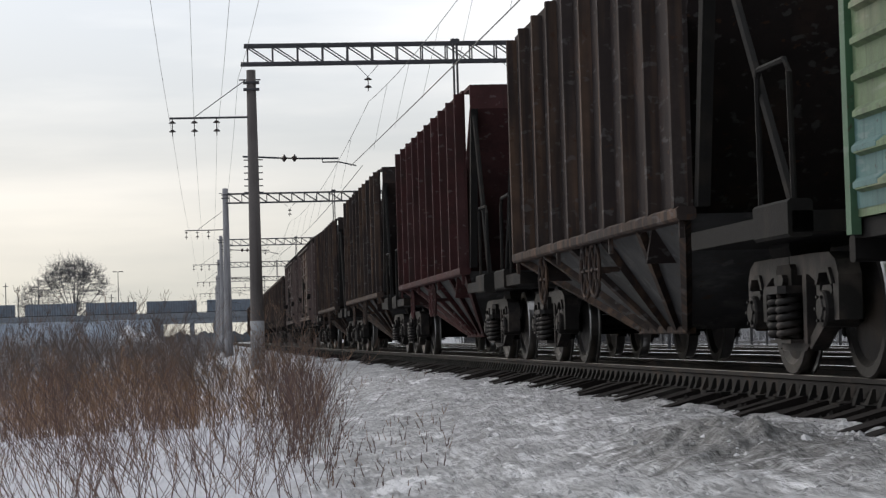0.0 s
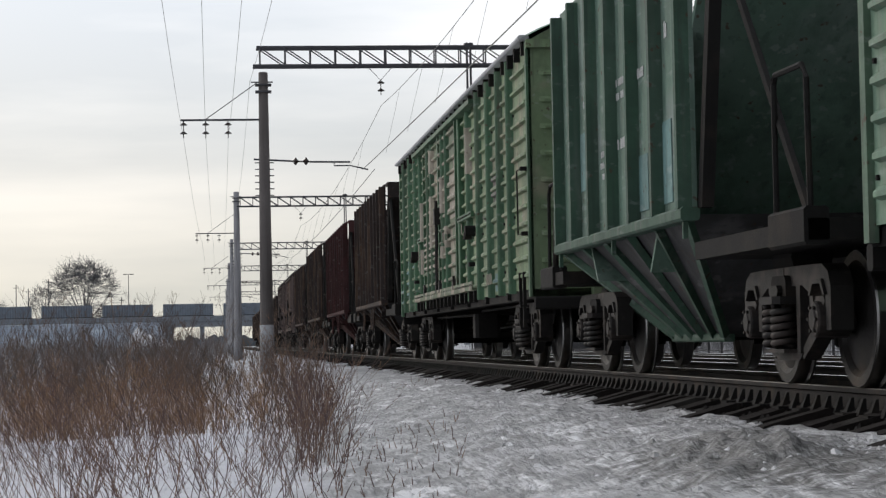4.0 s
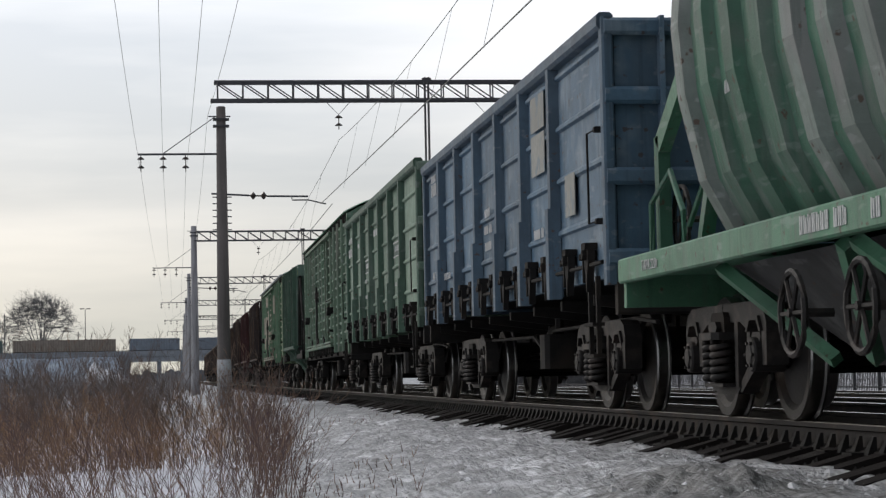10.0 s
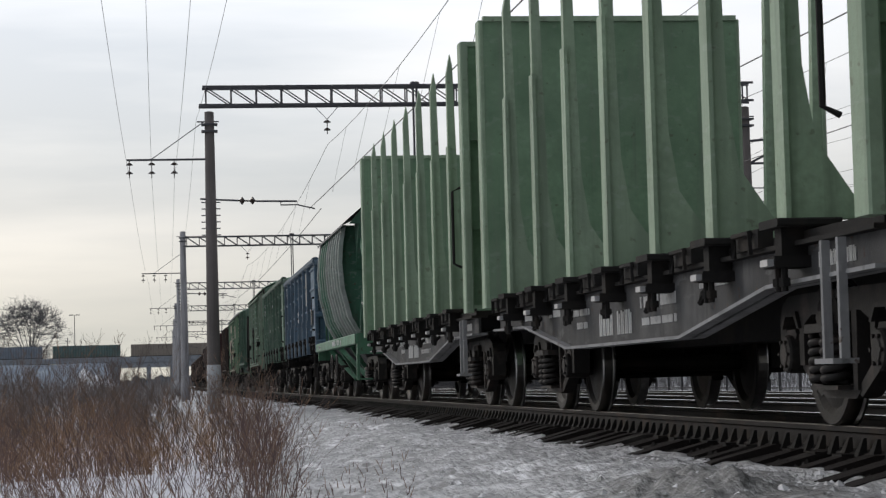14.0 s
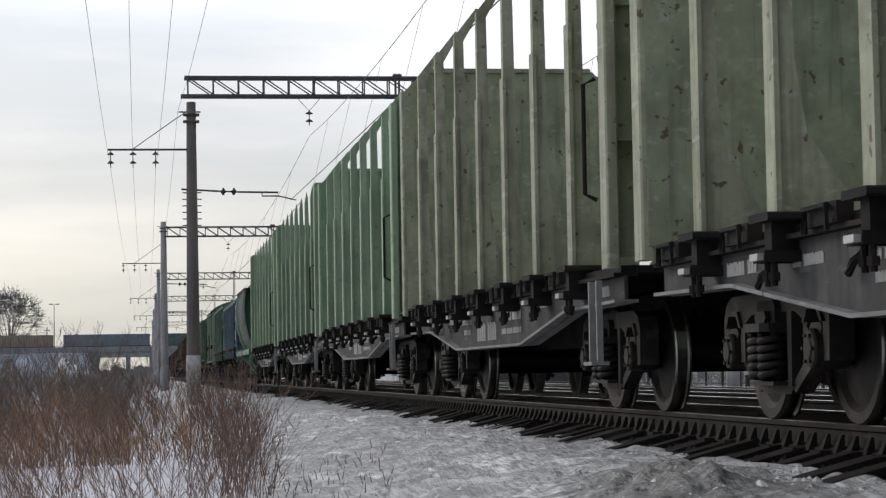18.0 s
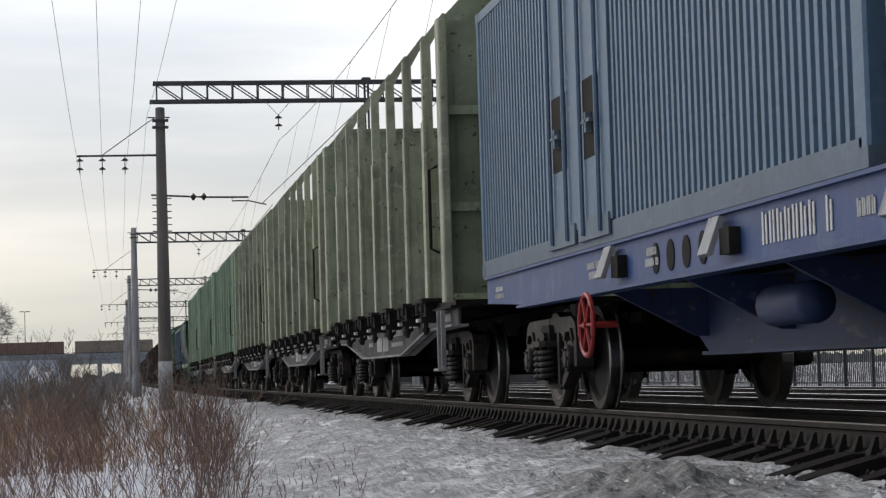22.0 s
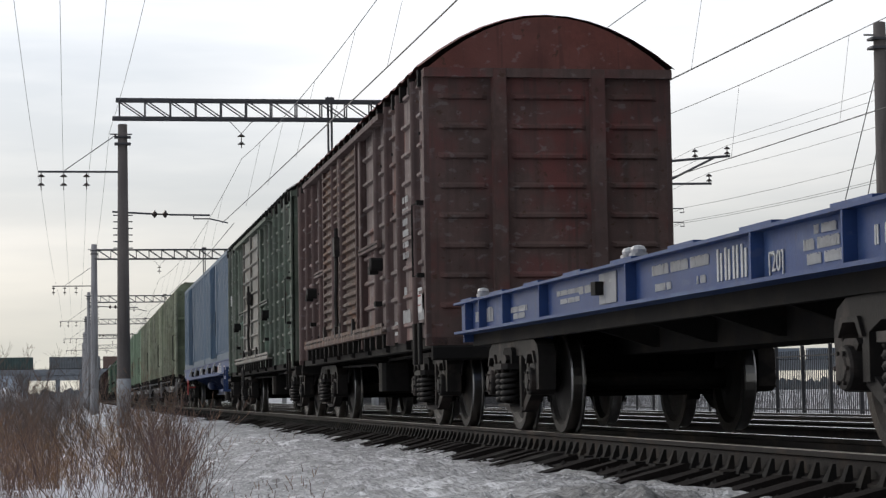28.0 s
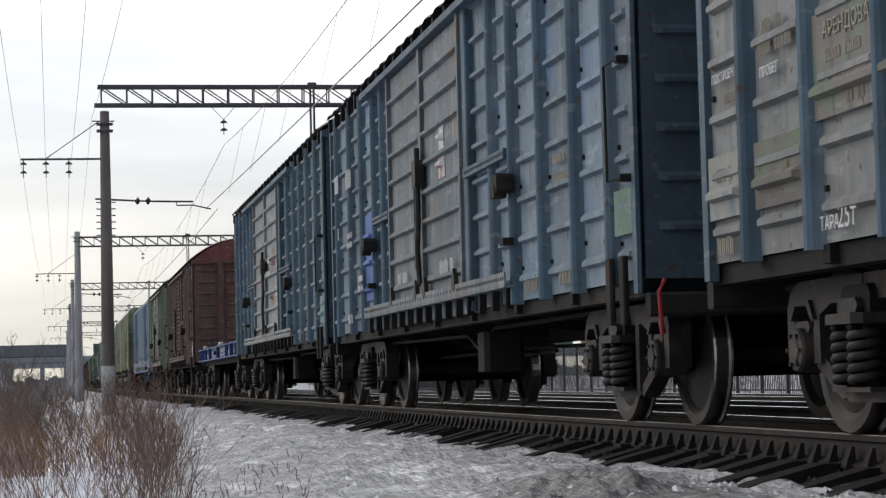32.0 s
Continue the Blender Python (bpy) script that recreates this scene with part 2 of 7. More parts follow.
def leafy(m, share=0.5):
    """Lets part of the light through thin dry blades."""
    n, l = m.node_tree.nodes, m.node_tree.links
    b = n["Principled BSDF"]
    tr = n.new("ShaderNodeBsdfTranslucent")
    l.new(b.inputs["Base Color"].links[0].from_socket, tr.inputs["Color"])
    mix = n.new("ShaderNodeMixShader")
    mix.inputs[0].default_value = share
    l.new(b.outputs[0], mix.inputs[1])
    l.new(tr.outputs[0], mix.inputs[2])
    l.new(mix.outputs[0], n["Material Output"].inputs["Surface"])
    return m


# ---- mesh helpers ----
class Shape:
    """Gathers pieces of one mesh."""

    def __init__(self):
        self.v, self.f = [], []

    def add(self, vs, fs):
        o = len(self.v)
        self.v += [tuple(p) for p in vs]
        self.f += [tuple(i + o for i in q) for q in fs]
        return self

    def box(self, x0, x1, y0, y1, z0, z1):
        return self.add([(x0, y0, z0), (x1, y0, z0), (x1, y1, z0), (x0, y1, z0), (x0, y0, z1), (x1, y0, z1), (x1, y1, z1), (x0, y1, z1)],
                        [(0, 3, 2, 1), (4, 5, 6, 7), (0, 1, 5, 4), (1, 2, 6, 5), (2, 3, 7, 6), (3, 0, 4, 7)])

    def prism(self, poly, axis, a, b):
        put = {"x": lambda p, c: (c, p[0], p[1]), "y": lambda p, c: (p[0], c, p[1]), "z": lambda p, c: (p[0], p[1], c)}[axis]
        k = len(poly)
        vs = [put(p, a) for p in poly] + [put(p, b) for p in poly]
        fs = [tuple(range(k))[::-1], tuple(range(k, 2 * k))] + [(i, (i + 1) % k, k + (i + 1) % k, k + i) for i in range(k)]
        return self.add(vs, fs)

    def chamfer(self, x0, x1, y0, y1, z0, z1, axis="z", c=0.02):
        """A box whose four edges along the axis are cut."""
        r = {"x": (y0, y1, z0, z1, x0, x1), "y": (x0, x1, z0, z1, y0, y1), "z": (x0, x1, y0, y1, z0, z1)}[axis]
        a0, a1, b0, b1 = r[:4]
        poly = [(a0 + c, b0), (a1 - c, b0), (a1, b0 + c), (a1, b1 - c), (a1 - c, b1), (a0 + c, b1), (a0, b1 - c), (a0, b0 + c)]
        return self.prism(poly, axis, r[4], r[5])

    def turn(self, profile, axis, c=(0, 0, 0), n=20):
        """A body of revolution: profile of (radius, along the axis)."""
        vs, fs, k = [], [], len(profile)
        for i in range(n):
            s, q = math.sin(2 * math.pi * i / n), math.cos(2 * math.pi * i / n)
            for r, a in profile:
                p = {"x": (a, r * q, r * s), "y": (r * q, a, r * s), "z": (r * q, r * s, a)}[axis]
                vs.append((p[0] + c[0], p[1] + c[1], p[2] + c[2]))
        for i in range(n):
            for j in range(k - 1):
                fs.append((i * k + j, ((i + 1) % n) * k + j, ((i + 1) % n) * k + j + 1, i * k + j + 1))
        if profile[0][0] > 1e-6:
            fs.append(tuple(i * k for i in range(n))[::-1])
        if profile[-1][0] > 1e-6:
            fs.append(tuple(i * k + k - 1 for i in range(n)))
        return self.add(vs, fs)

    def rod(self, points, r=0.02, n=6, taper=1.0):
        """A round bar along a line of points."""
        pts = [Vector(p) for p in points]
        vs, fs, k = [], [], len(pts)
        for i, p in enumerate(pts):
            d = (pts[min(i + 1, k - 1)] - pts[max(i - 1, 0)]).normalized()
            u = d.cross(Vector((0, 0, 1)) if abs(d.z) < 0.9 else Vector((1, 0, 0))).normalized()
            w = d.cross(u)
            rr = r * (1 + (taper - 1) * i / max(1, k - 1))
            vs += [tuple(p + rr * (math.cos(2 * math.pi * j / n) * u + math.sin(2 * math.pi * j / n) * w)) for j in range(n)]
        for i in range(k - 1):
            for j in range(n):
                fs.append((i * n + j, i * n + (j + 1) % n, (i + 1) * n + (j + 1) % n, (i + 1) * n + j))
        fs += [tuple(range(n))[::-1], tuple(range((k - 1) * n, k * n))]
        return self.add(vs, fs)

    def sheet(self, rows, close=False):
        """A skin over rows of points."""
        m, vs, fs = len(rows[0]), [p for r in rows for p in r], []
        for i in range(len(rows) - 1):
            for j in range(m - 1):
                fs.append((i * m + j, i * m + j + 1, (i + 1) * m + j + 1, (i + 1) * m + j))
        return self.add(vs, fs)

    def mesh(self, name, mat, smooth=False):
        me = bpy.data.meshes.new(name)
        me.from_pydata(self.v, [], self.f)
        me.materials.append(mat)
        if smooth:
            me.polygons.foreach_set("use_smooth", [True] * len(me.polygons))
        me.validate()
        return me


def thing(name, label, category, group="", kind="", at=None):
    ob = tagged(new(name), label, category, group, kind)
    if at is not None:
        ob.matrix_basis = at
    return ob


def part(name, shape, mat, parent, label="", smooth=False):
    """One mesh object under a thing or a part; shape may be a mesh already made."""
    ob = new(name, shape if isinstance(shape, bpy.types.Mesh) else shape.mesh(name, mat, smooth))
    ob.parent = parent
    return tagged(ob, label) if label else ob


def solid(name, shape, mat, label, category, group="", kind="", smooth=False):
    return tagged(new(name, shape.mesh(name, mat, smooth)), label, category, group, kind)


# ---- ground ----
def ground_z(x, y):
    """Height of the ground: a shallow verge beside the track, a snow bank under the weeds."""
    side = min(1.0, max(0.0, (3.75 - x) / 3.3))
    z = -0.285 - 0.40 * (side * side * (3 - 2 * side))
    if x < -0.5:
        z -= 0.06 * min(1.0, (-0.5 - x) / 4)
    if x > 3.75:
        z = -0.285 + 0.03 * min(1.0, (x - 3.75) / 0.15) - 0.30 * max(0.0, min(1.0, (x - 3.95) / 0.3))
    # bank whose crest hides the feet of the weeds
    left = min(1.0, max(0.0, (1.3 - x) / 1.6))
    crest = 24.6 + 0.75 * x
    z += left * (0.07 * math.exp(-((y - crest) / 2.6) ** 2) - 0.14 * min(1.0, max(0.0, (y - crest) / 4)))
    # mound of shovelled wet snow near the sleepers
    z += 0.10 * math.exp(-((y - 12.4) / 1.6) ** 2 - ((x - 3.05) / 0.5) ** 2) * (1 + 0.9 * noise.noise((x * 3, y * 1.2, 9)) + 0.7 * noise.noise((x * 9, y * 4, 2)))
    near = math.exp(-(max(0.0, y - 10) / 45.0) ** 2)
    if -12 < x < 6 and 0 < y < 110:
        z += near * (0.035 * noise.noise((x * 1.3, y * 0.5, 0)) + 0.026 * noise.noise((x * 4, y * 1.7, 3)) + 0.018 * noise.noise((x * 9, y * 4, 7)))
    return z


def spaced(parts):
    out = []
    for a, b, k in parts:
        out += [a + (b - a) * i / k for i in range(k)]
    return out + [parts[-1][1]]


gx = spaced([(-2500, -200, 6), (-200, -20, 10), (-20, -4, 30), (-4, 1, 60), (1, 4.2, 90), (4.2, 30, 12), (30, 200, 8), (200, 2500, 6)])
gy = spaced([(-400, -20, 5), (-20, 9, 14), (9, 20, 220), (20, 34, 170), (34, 80, 150), (80, 300, 50), (300, 3000, 12)])
g = Shape().sheet([[(x, y, ground_z(x, y)) for x in gx] for y in gy])
ground = solid("ground", g, M_SNOW, "grey trampled snow and clean snow on flat ground", "ground", kind="structure", smooth=True)

# ballast bed under both tracks
b = Shape()
brow = [(3.60, -0.40), (3.85, -0.30), (4.25, -0.215), (6.6, -0.215), (7.2, -0.36), (7.9, -0.36), (12.7, -0.36), (13.6, -0.42), (19, -0.42), (20.5, -0.55)]
b.sheet([[(x + 0.06 * noise.noise((x, y * 0.7, 1)), y, z + 0.03 * noise.noise((x * 3, y * 2, 5))) for x, z in brow] for y in spaced([(-30, 8, 10), (8, 60, 160), (60, 500, 60)])])
ballast = solid("ballast", b, M_BALLAST, "dark crushed stone ballast under the tracks", "ballast", kind="structure", smooth=True)


# ---- tracks ----
def rail_shape(x, z, y0=-40, y1=520):
    prof = [(-0.075, -0.18), (0.075, -0.18), (0.075, -0.165), (0.012, -0.14), (0.010, -0.045), (0.034, -0.035), (0.036, -0.004), (-0.036, -0.004),
            (-0.036, -0.035), (-0.010, -0.045), (-0.012, -0.14), (-0.075, -0.165)]
    return Shape().prism([(x + a, z + c) for a, c in prof], "y", y0, y1)


def rail(parent, x, z, top):
    r = part("rail", rail_shape(x, z), M_RAIL, parent, "rusty steel running rail")
    part("rail_head", Shape().prism([(x - 0.034, z - 0.006), (x + 0.034, z - 0.006), (x + 0.030, z), (x - 0.030, z)], "y", -40, 520), top, r, "worn bright running surface")


track_1 = thing("track_1", "railway track on dark timber sleepers in snow", "railway track", kind="structure")
track_2 = thing("track_2", "second railway track with polished rails", "railway track", kind="structure")
rail(track_1, XC - 0.796, 0.0, M_NEARTOP)
rail(track_1, XC + 0.796, -0.03, M_RAILTOP)
rail(track_2, XC + 5.2 - 0.796, -0.13, M_RAILTOP)
rail(track_2, XC + 5.2 + 0.796, -0.13, M_RAILTOP)
track_3 = thing("track_3", "third railway track beyond the others", "railway track", kind="structure")
rail(track_3, XC + 10.6 - 0.796, -0.2, M_RAILTOP)
rail(track_3, XC + 10.6 + 0.796, -0.2, M_RAILTOP)


# ---- overhead line ----
def insulator(shape, x, y, z0, z1, sheds=3, r=0.11):
    """Stacked sheds on a hanging rod."""
    shape.rod([(x, y, z0), (x, y, z1)], 0.018)
    for i in range(sheds):
        z = z1 + (z0 - z1) * (i + 0.6) / sheds
        shape.turn([(0.02, z + 0.06), (r * 0.45, z + 0.045), (r, z - 0.01), (r * 0.95, z - 0.03), (0.03, z - 0.02)], "z", (x, y, 0), 10)


POLE_L, POLE_R, BEAM_Z = 1.55, 20.1, 9.72


def pole(x, y, top, label, fat=1.0, mat=None):
    p = thing("concrete_pole", label, "pole", "poles of the overhead line", at=pose(x, y, 0))
    part("shaft", Shape().turn([(0.235 * fat, -0.9), (0.225 * fat, 1.0), (0.155 * fat, top), (0.10 * fat, top + 0.02)], "z", n=14), mat or M_POLE, p, smooth=True)
    part("painted_base", Shape().turn([(0.235 * fat + 0.01, -0.9), (0.23 * fat + 0.01, 1.03), (0.225 * fat, 1.04)], "z", n=14), M_WHITEBAND if fat == 1 else M_POLEGREY, p, "whitewashed foot of the pole", smooth=True)
    for z in (top - 0.45, top - 0.68):
        part("clamp", Shape().box(-0.27, 0.27, -0.2, 0.2, z, z + 0.06), M_TRUSS, p)
    part("stud", Shape().rod([(-0.42, 0, top - 0.32), (0.32, 0, top - 0.32)], 0.025), M_TRUSS, p)
    return p


def truss(y, near=True):
    """The lattice cross-beam over all tracks."""
    t = thing("cross_beam", "dark steel lattice beam spanning the tracks", "gantry beam", "cross-beams of the overhead line", at=pose(0, y, BEAM_Z))
    x0, x1 = POLE_L - 0.22, POLE_R + 0.15
    for name, z in (("lower_chord", 0.0), ("upper_chord", 0.62)):
        c = Shape()
        for dy in (-0.3, 0.3):
            c.box(x0 - (0.12 if z == 0 else 0), x1 + 0.1, dy - 0.035, dy + 0.035, z, z + 0.075)
        part(name, c, M_TRUSS, t)
    k = 22
    for i in range(k + 1):
        x = x0 + 0.12 + (x1 - x0 - 0.24) * i / k
        part("upright", Shape().box(x - 0.022, x + 0.022, -0.33, -0.27, 0.07, 0.62).box(x - 0.022, x + 0.022, 0.27, 0.33, 0.07, 0.62), M_TRUSS, t)
        if i < k:
            xn = x0 + 0.12 + (x1 - x0 - 0.24) * (i + 1) / k
            d = Shape()
            for dy in (-0.3, 0.3):
                d.rod([(x, dy, 0.64), (xn, dy, 0.06)], 0.022, 4)
            part("diagonal", d, M_TRUSS, t)
    return t


GANTRIES = (72.0, 145.0, 210.0, 271.0, 335.0, 400.0)
TRACKS = (XC, XC + 4.1, XC + 8.3, XC + 12.4)


def gantry(y, first):
    if first:
        pl = pole(POLE_L, y, 9.55, "dark weathered concrete pole with whitewashed foot")
    else:
        pl = pole(POLE_L - 0.36, y, 10.75, "thick concrete pole rising past the beam, paled for haze", 1.22 if y < 200 else 1.05, M_POLEGREY)
    pole(POLE_R, y, 9.55, "dark weathered concrete pole with whitewashed foot")
    t = truss(y)
    # feeder arm on the outer side with three strings
    part("feeder_arm", Shape().box(-2.78, 0.0, -0.05, 0.05, 7.93, 7.99), M_TRUSS, pl)
    part("arm_stay", Shape().rod([(-1.95, 0, 7.98), (-0.2, 0, 9.22)], 0.016, 5), M_TRUSS, pl)
    for dx in (-2.69, -1.95, -1.20):
        s = Shape()
        insulator(s, dx, 0, 7.93, 7.35, 2, 0.12)
        part("insulator", s, M_PORCELAIN, pl, "brown shed insulator string")
    # cantilever to the near track
    s = Shape().rod([(-0.35, 0, 6.62), (0.9, 0, 6.55)], 0.035).rod([(1.55, 0, 6.52), (2.9, 0, 6.5)], 0.035)
    part("cantilever", s, M_TRUSS, pl)
    s = Shape().rod([(0.9, 0, 6.55), (1.55, 0, 6.52)], 0.03)
    for dx in (1.05, 1.40):
        s.turn([(0.03, dx - 0.09), (0.13, dx - 0.02), (0.13, dx + 0.02), (0.03, dx + 0.09)], "x", (0, 0, 6.54), 10)
    part("insulator", s, M_PORCELAIN, pl, "brown rod insulator")
    part("steady_arm", Shape().rod([(2.35, 0, 6.48), (2.35, 0, 6.38), (2.9, 0, 6.38), (3.5, 0, 6.24)], 0.025), M_TRUSS, pl)
    for i in range(6):
        part("step_iron", Shape().rod([(-0.32, 0, 5.4 + 0.22 * i), (0.32, 0, 5.4 + 0.22 * i)], 0.02, 5), M_TRUSS, pl)
    # hanging post for the middle tracks
    part("hanging_post", Shape().box(8.46, 8.52, -0.08, 0.08, -3.6, 0.82).box(8.58, 8.64, -0.08, 0.08, -3.6, 0.82).box(8.40, 8.70, -0.1, 0.1, 0.72, 0.80), M_TRUSS, t)
    part("cantilever", Shape().rod([(8.6, 0, -3.2), (11.2, 0, -3.25)], 0.035).rod([(8.6, 0, -3.4), (10.4, 0, -3.45)], 0.02), M_TRUSS, t)
    for x in (5.53, 10.6, 15.9):
        part("hanger", Shape().rod([(x - 0.42, 0, 0), (x, 0, -0.45), (x + 0.40, 0, 0)], 0.012, 4), M_TRUSS, t)
        s = Shape()
        insulator(s, x, 0, -0.42, -0.95, 2, 0.13)
        part("insulator", s, M_PORCELAIN, t, "brown shed insulator string")


for i, y in enumerate(GANTRIES):
    gantry(y, i == 0)


def wire(name, points, r=0.012, label="thin dark overhead wire"):
    return solid(name, Shape().rod(points, r, 5), M_WIRE, label, "wire", "overhead wires")


def sag(x0, y0, z0, x1, y1, z1, d, k=14):
    return [(x0 + (x1 - x0) * i / k, y0 + (y1 - y0) * i / k, z0 + (z1 - z0) * i / k - 4 * d * (i / k) * (1 - i / k)) for i in range(k + 1)]


STANDS = (12.0,) + GANTRIES
for xt, dx in ((XC, 0.35), (XC + 5.2, 0.2), (XC + 10.6, 0.1)):
    for a, b2 in zip(STANDS, STANDS[1:]):
        k = 8
        mess = sag(xt + dx, a, 8.42, xt + dx, b2, 8.42, 0.72, 16)
        wire("messenger_wire", mess, 0.009, "sagging bearer cable of the overhead line")
        zz = 0.2 if int(a) % 2 else -0.2
        low = 5.62 if a < 20 else 6.24
        cont = sag(xt - zz - 0.12, a, low, xt + zz - 0.12, b2, 6.24, 0.05 if a < 20 else 0.25, 10)
        wire("contact_wire", cont, 0.013, "grooved contact wire above the track")
        if a < 150:
            for i in range(1, 8):
                f = i / 8
                zm = 8.42 - 4 * 0.72 * f * (1 - f)
                zc = low + (6.24 - low) * f - 4 * (0.05 if a < 20 else 0.25) * f * (1 - f)
                wire("dropper", [(xt + dx, a + (b2 - a) * f, zm), (xt - 0.1, a + (b2 - a) * f + 0.15, zc)], 0.004, "thin dropper wire between cable and contact wire")
for xf in (POLE_L - 2.69, POLE_L - 1.95, POLE_L - 1.20):
    for a, b2 in zip(STANDS, STANDS[1:]):
        wire("feeder_wire", sag(xf + (0.25 if a < 20 else 0), a, 7.35, xf, b2, 7.35, 0.5, 12), 0.005, "sagging feeder wire beside the line")
for a, b2 in zip(STANDS, STANDS[1:]):
    wire("earth_wire", sag(POLE_L - 0.45 + (0.67 if a < 20 else 0), a, 9.25, POLE_L - 0.45, b2, 9.25, 0.7, 12), 0.006, "thin earth wire along the poles")

# anchor pole and side arms beyond the tracks
anchor = pole(POLE_R, 51.0, 9.6, "dark concrete anchor pole with guy wires")
part("guy_wire", Shape().rod([(0, 0, 8.75), (-1.35, 1.6, 2.0)], 0.014, 5).rod([(0, 0, 7.0), (-0.85, 1.0, 2.0)], 0.014, 5), M_WIRE, anchor)
rp = [o for o in bpy.data.objects if o.name.startswith("concrete_pole") and abs(o.matrix_basis.translation.x - POLE_R) < 0.1 and abs(o.matrix_basis.translation.y - 72) < 0.1][0]
part("side_arm", Shape().rod([(0.1, 0, 8.36), (2.6, 0, 8.58)], 0.05), M_TRUSS, rp)
part("arm_brace", Shape().rod([(0.1, 0, 7.58), (2.0, 0, 8.50)], 0.045), M_TRUSS, rp)
part("side_arm", Shape().rod([(0.1, 0, 7.58), (1.9, 0, 7.60)], 0.045), M_TRUSS, rp)
for z in (6.72, 6.24):
    part("side_bracket", Shape().rod([(0.1, 0, z), (0.86, 0, z), (0.88, 0, z - 0.14), (0.74, 0, z - 0.14)], 0.022, 5), M_TRUSS, rp)
for dx, z in ((1.33, 8.47), (2.50, 8.57), (1.82, 7.60)):
    s = Shape()
    insulator(s, dx, 0, z + 0.35, z, 2, 0.11)
    part("insulator", s, M_PORCELAIN, rp, "brown pin insulator")
for dx, z in ((1.33, 8.85), (2.5, 8.95), (1.82, 7.98), (0.87, 6.74), (0.87, 6.28), (0.80, 6.2)):
    wire("line_wire", sag(POLE_R + dx, 20.0, z + 0.1, POLE_R + dx, 72.0, z, 0.5, 10), 0.007)
    wire("line_wire", sag(POLE_R + dx, 72.0, z, POLE_R + dx, 145.0, z, 0.6, 10), 0.007)


# ---- rolling stock: running gear shared by all wagons ----
WHEEL_R = 0.475
JOURNAL = 1.02


def make_wheelset():
    s = Shape()
    for d in (-1, 1):
        x = d * 0.79
        prof = [(0.10, x - d * 0.10), (0.10, x + d * 0.09), (0.16, x + d * 0.085), (0.36, x + d * 0.03), (0.40, x + d * 0.062), (0.468, x + d * 0.065),
                (0.475, x + d * 0.05), (0.475, x - d * 0.035), (0.503, x - d * 0.045), (0.500, x - d * 0.062), (0.41, x - d * 0.065), (0.36, x - d * 0.02), (0.16, x - d * 0.07), (0.10, x - d * 0.10)]
        s.turn(prof, "x", n=40)
    s.turn([(0.085, -0.9), (0.085, -0.72), (0.095, -0.7), (0.083, 0), (0.095, 0.7), (0.085, 0.72), (0.085, 0.9)], "x", n=16)
    me = s.mesh("wheelset", M_WHEEL, False)
    me.materials.append(M_TREAD)
    for pl in me.polygons:
        # bright tread steel; on the outer chamfer it paints the rim's highlight ring
        if all(0.467 < math.hypot(me.vertices[i].co.y, me.vertices[i].co.z) < 0.504 for i in pl.vertices):
            pl.material_index = 1
    return me


def make_side_frame():
    """Cast frame: a flat top chord with rounded shoulders, two columns round the springs, open pedestals over the axle boxes."""
    s = Shape()
    for d in (-1, 1):
        s.prism([(d * 0.01, 0.72), (d * 0.48, 0.72), (d * 0.66, 0.66), (d * 0.66, 0.58), (d * 0.74, 0.58), (d * 0.75, 0.66), (d * 0.81, 0.72), (d * 0.99, 0.72), (d * 1.05, 0.66), (d * 1.06, 0.40), (d * 1.17, 0.40), (d * 1.18, 0.70), (d * 1.12, 0.80), (d * 0.98, 0.855), (d * 0.60, 0.86), (d * 0.01, 0.86)][::d], "x", -0.085, 0.075)
        s.prism([(d * 0.66, 0.40), (d * 0.76, 0.40), (d * 0.76, 0.60), (d * 0.66, 0.62)][::d], "x", -0.085, 0.085)
        s.prism([(d * 0.30, 0.24), (d * 0.40, 0.20), (d * 0.78, 0.38), (d * 0.78, 0.45), (d * 0.66, 0.43), (d * 0.40, 0.29)][::d], "x", -0.06, 0.06)
        s.prism([(d * 0.30, 0.24), (d * 0.38, 0.24), (d * 0.40, 0.74), (d * 0.30, 0.74)][::d], "x", -0.08, 0.08)
        # raised rim round the pedestal window
        s.prism([(d * 0.70, 0.64), (d * 0.77, 0.75), (d * 1.02, 0.75), (d * 1.10, 0.64), (d * 1.06, 0.64), (d * 0.99, 0.72), (d * 0.81, 0.72), (d * 0.74, 0.64)][::d], "x", -0.108, -0.08)
    s.prism([(-0.30, 0.19), (0.30, 0.19), (0.40, 0.245), (-0.40, 0.245)], "x", -0.065, 0.065)
    s.box(-0.17, 0.10, -0.27, 0.27, 0.245, 0.27)
    return s.mesh("side_frame", M_BOGIE)


def make_spring():
    pts = [(0.076 * math.cos(a), 0.076 * math.sin(a), 0.285 + 0.30 * i / 54) for i, a in enumerate([2 * math.pi * j / 10 for j in range(55)])]
    return Shape().rod(pts, 0.024, 6).mesh("spring", M_BOGIE, True)


def make_spring_cap():
    return Shape().chamfer(-0.16, 0.14, -0.23, 0.23, 0.595, 0.65, "z", 0.05).chamfer(-0.10, 0.10, -0.12, 0.12, 0.65, 0.73, "x", 0.03).mesh("spring_cap", M_BOGIE)


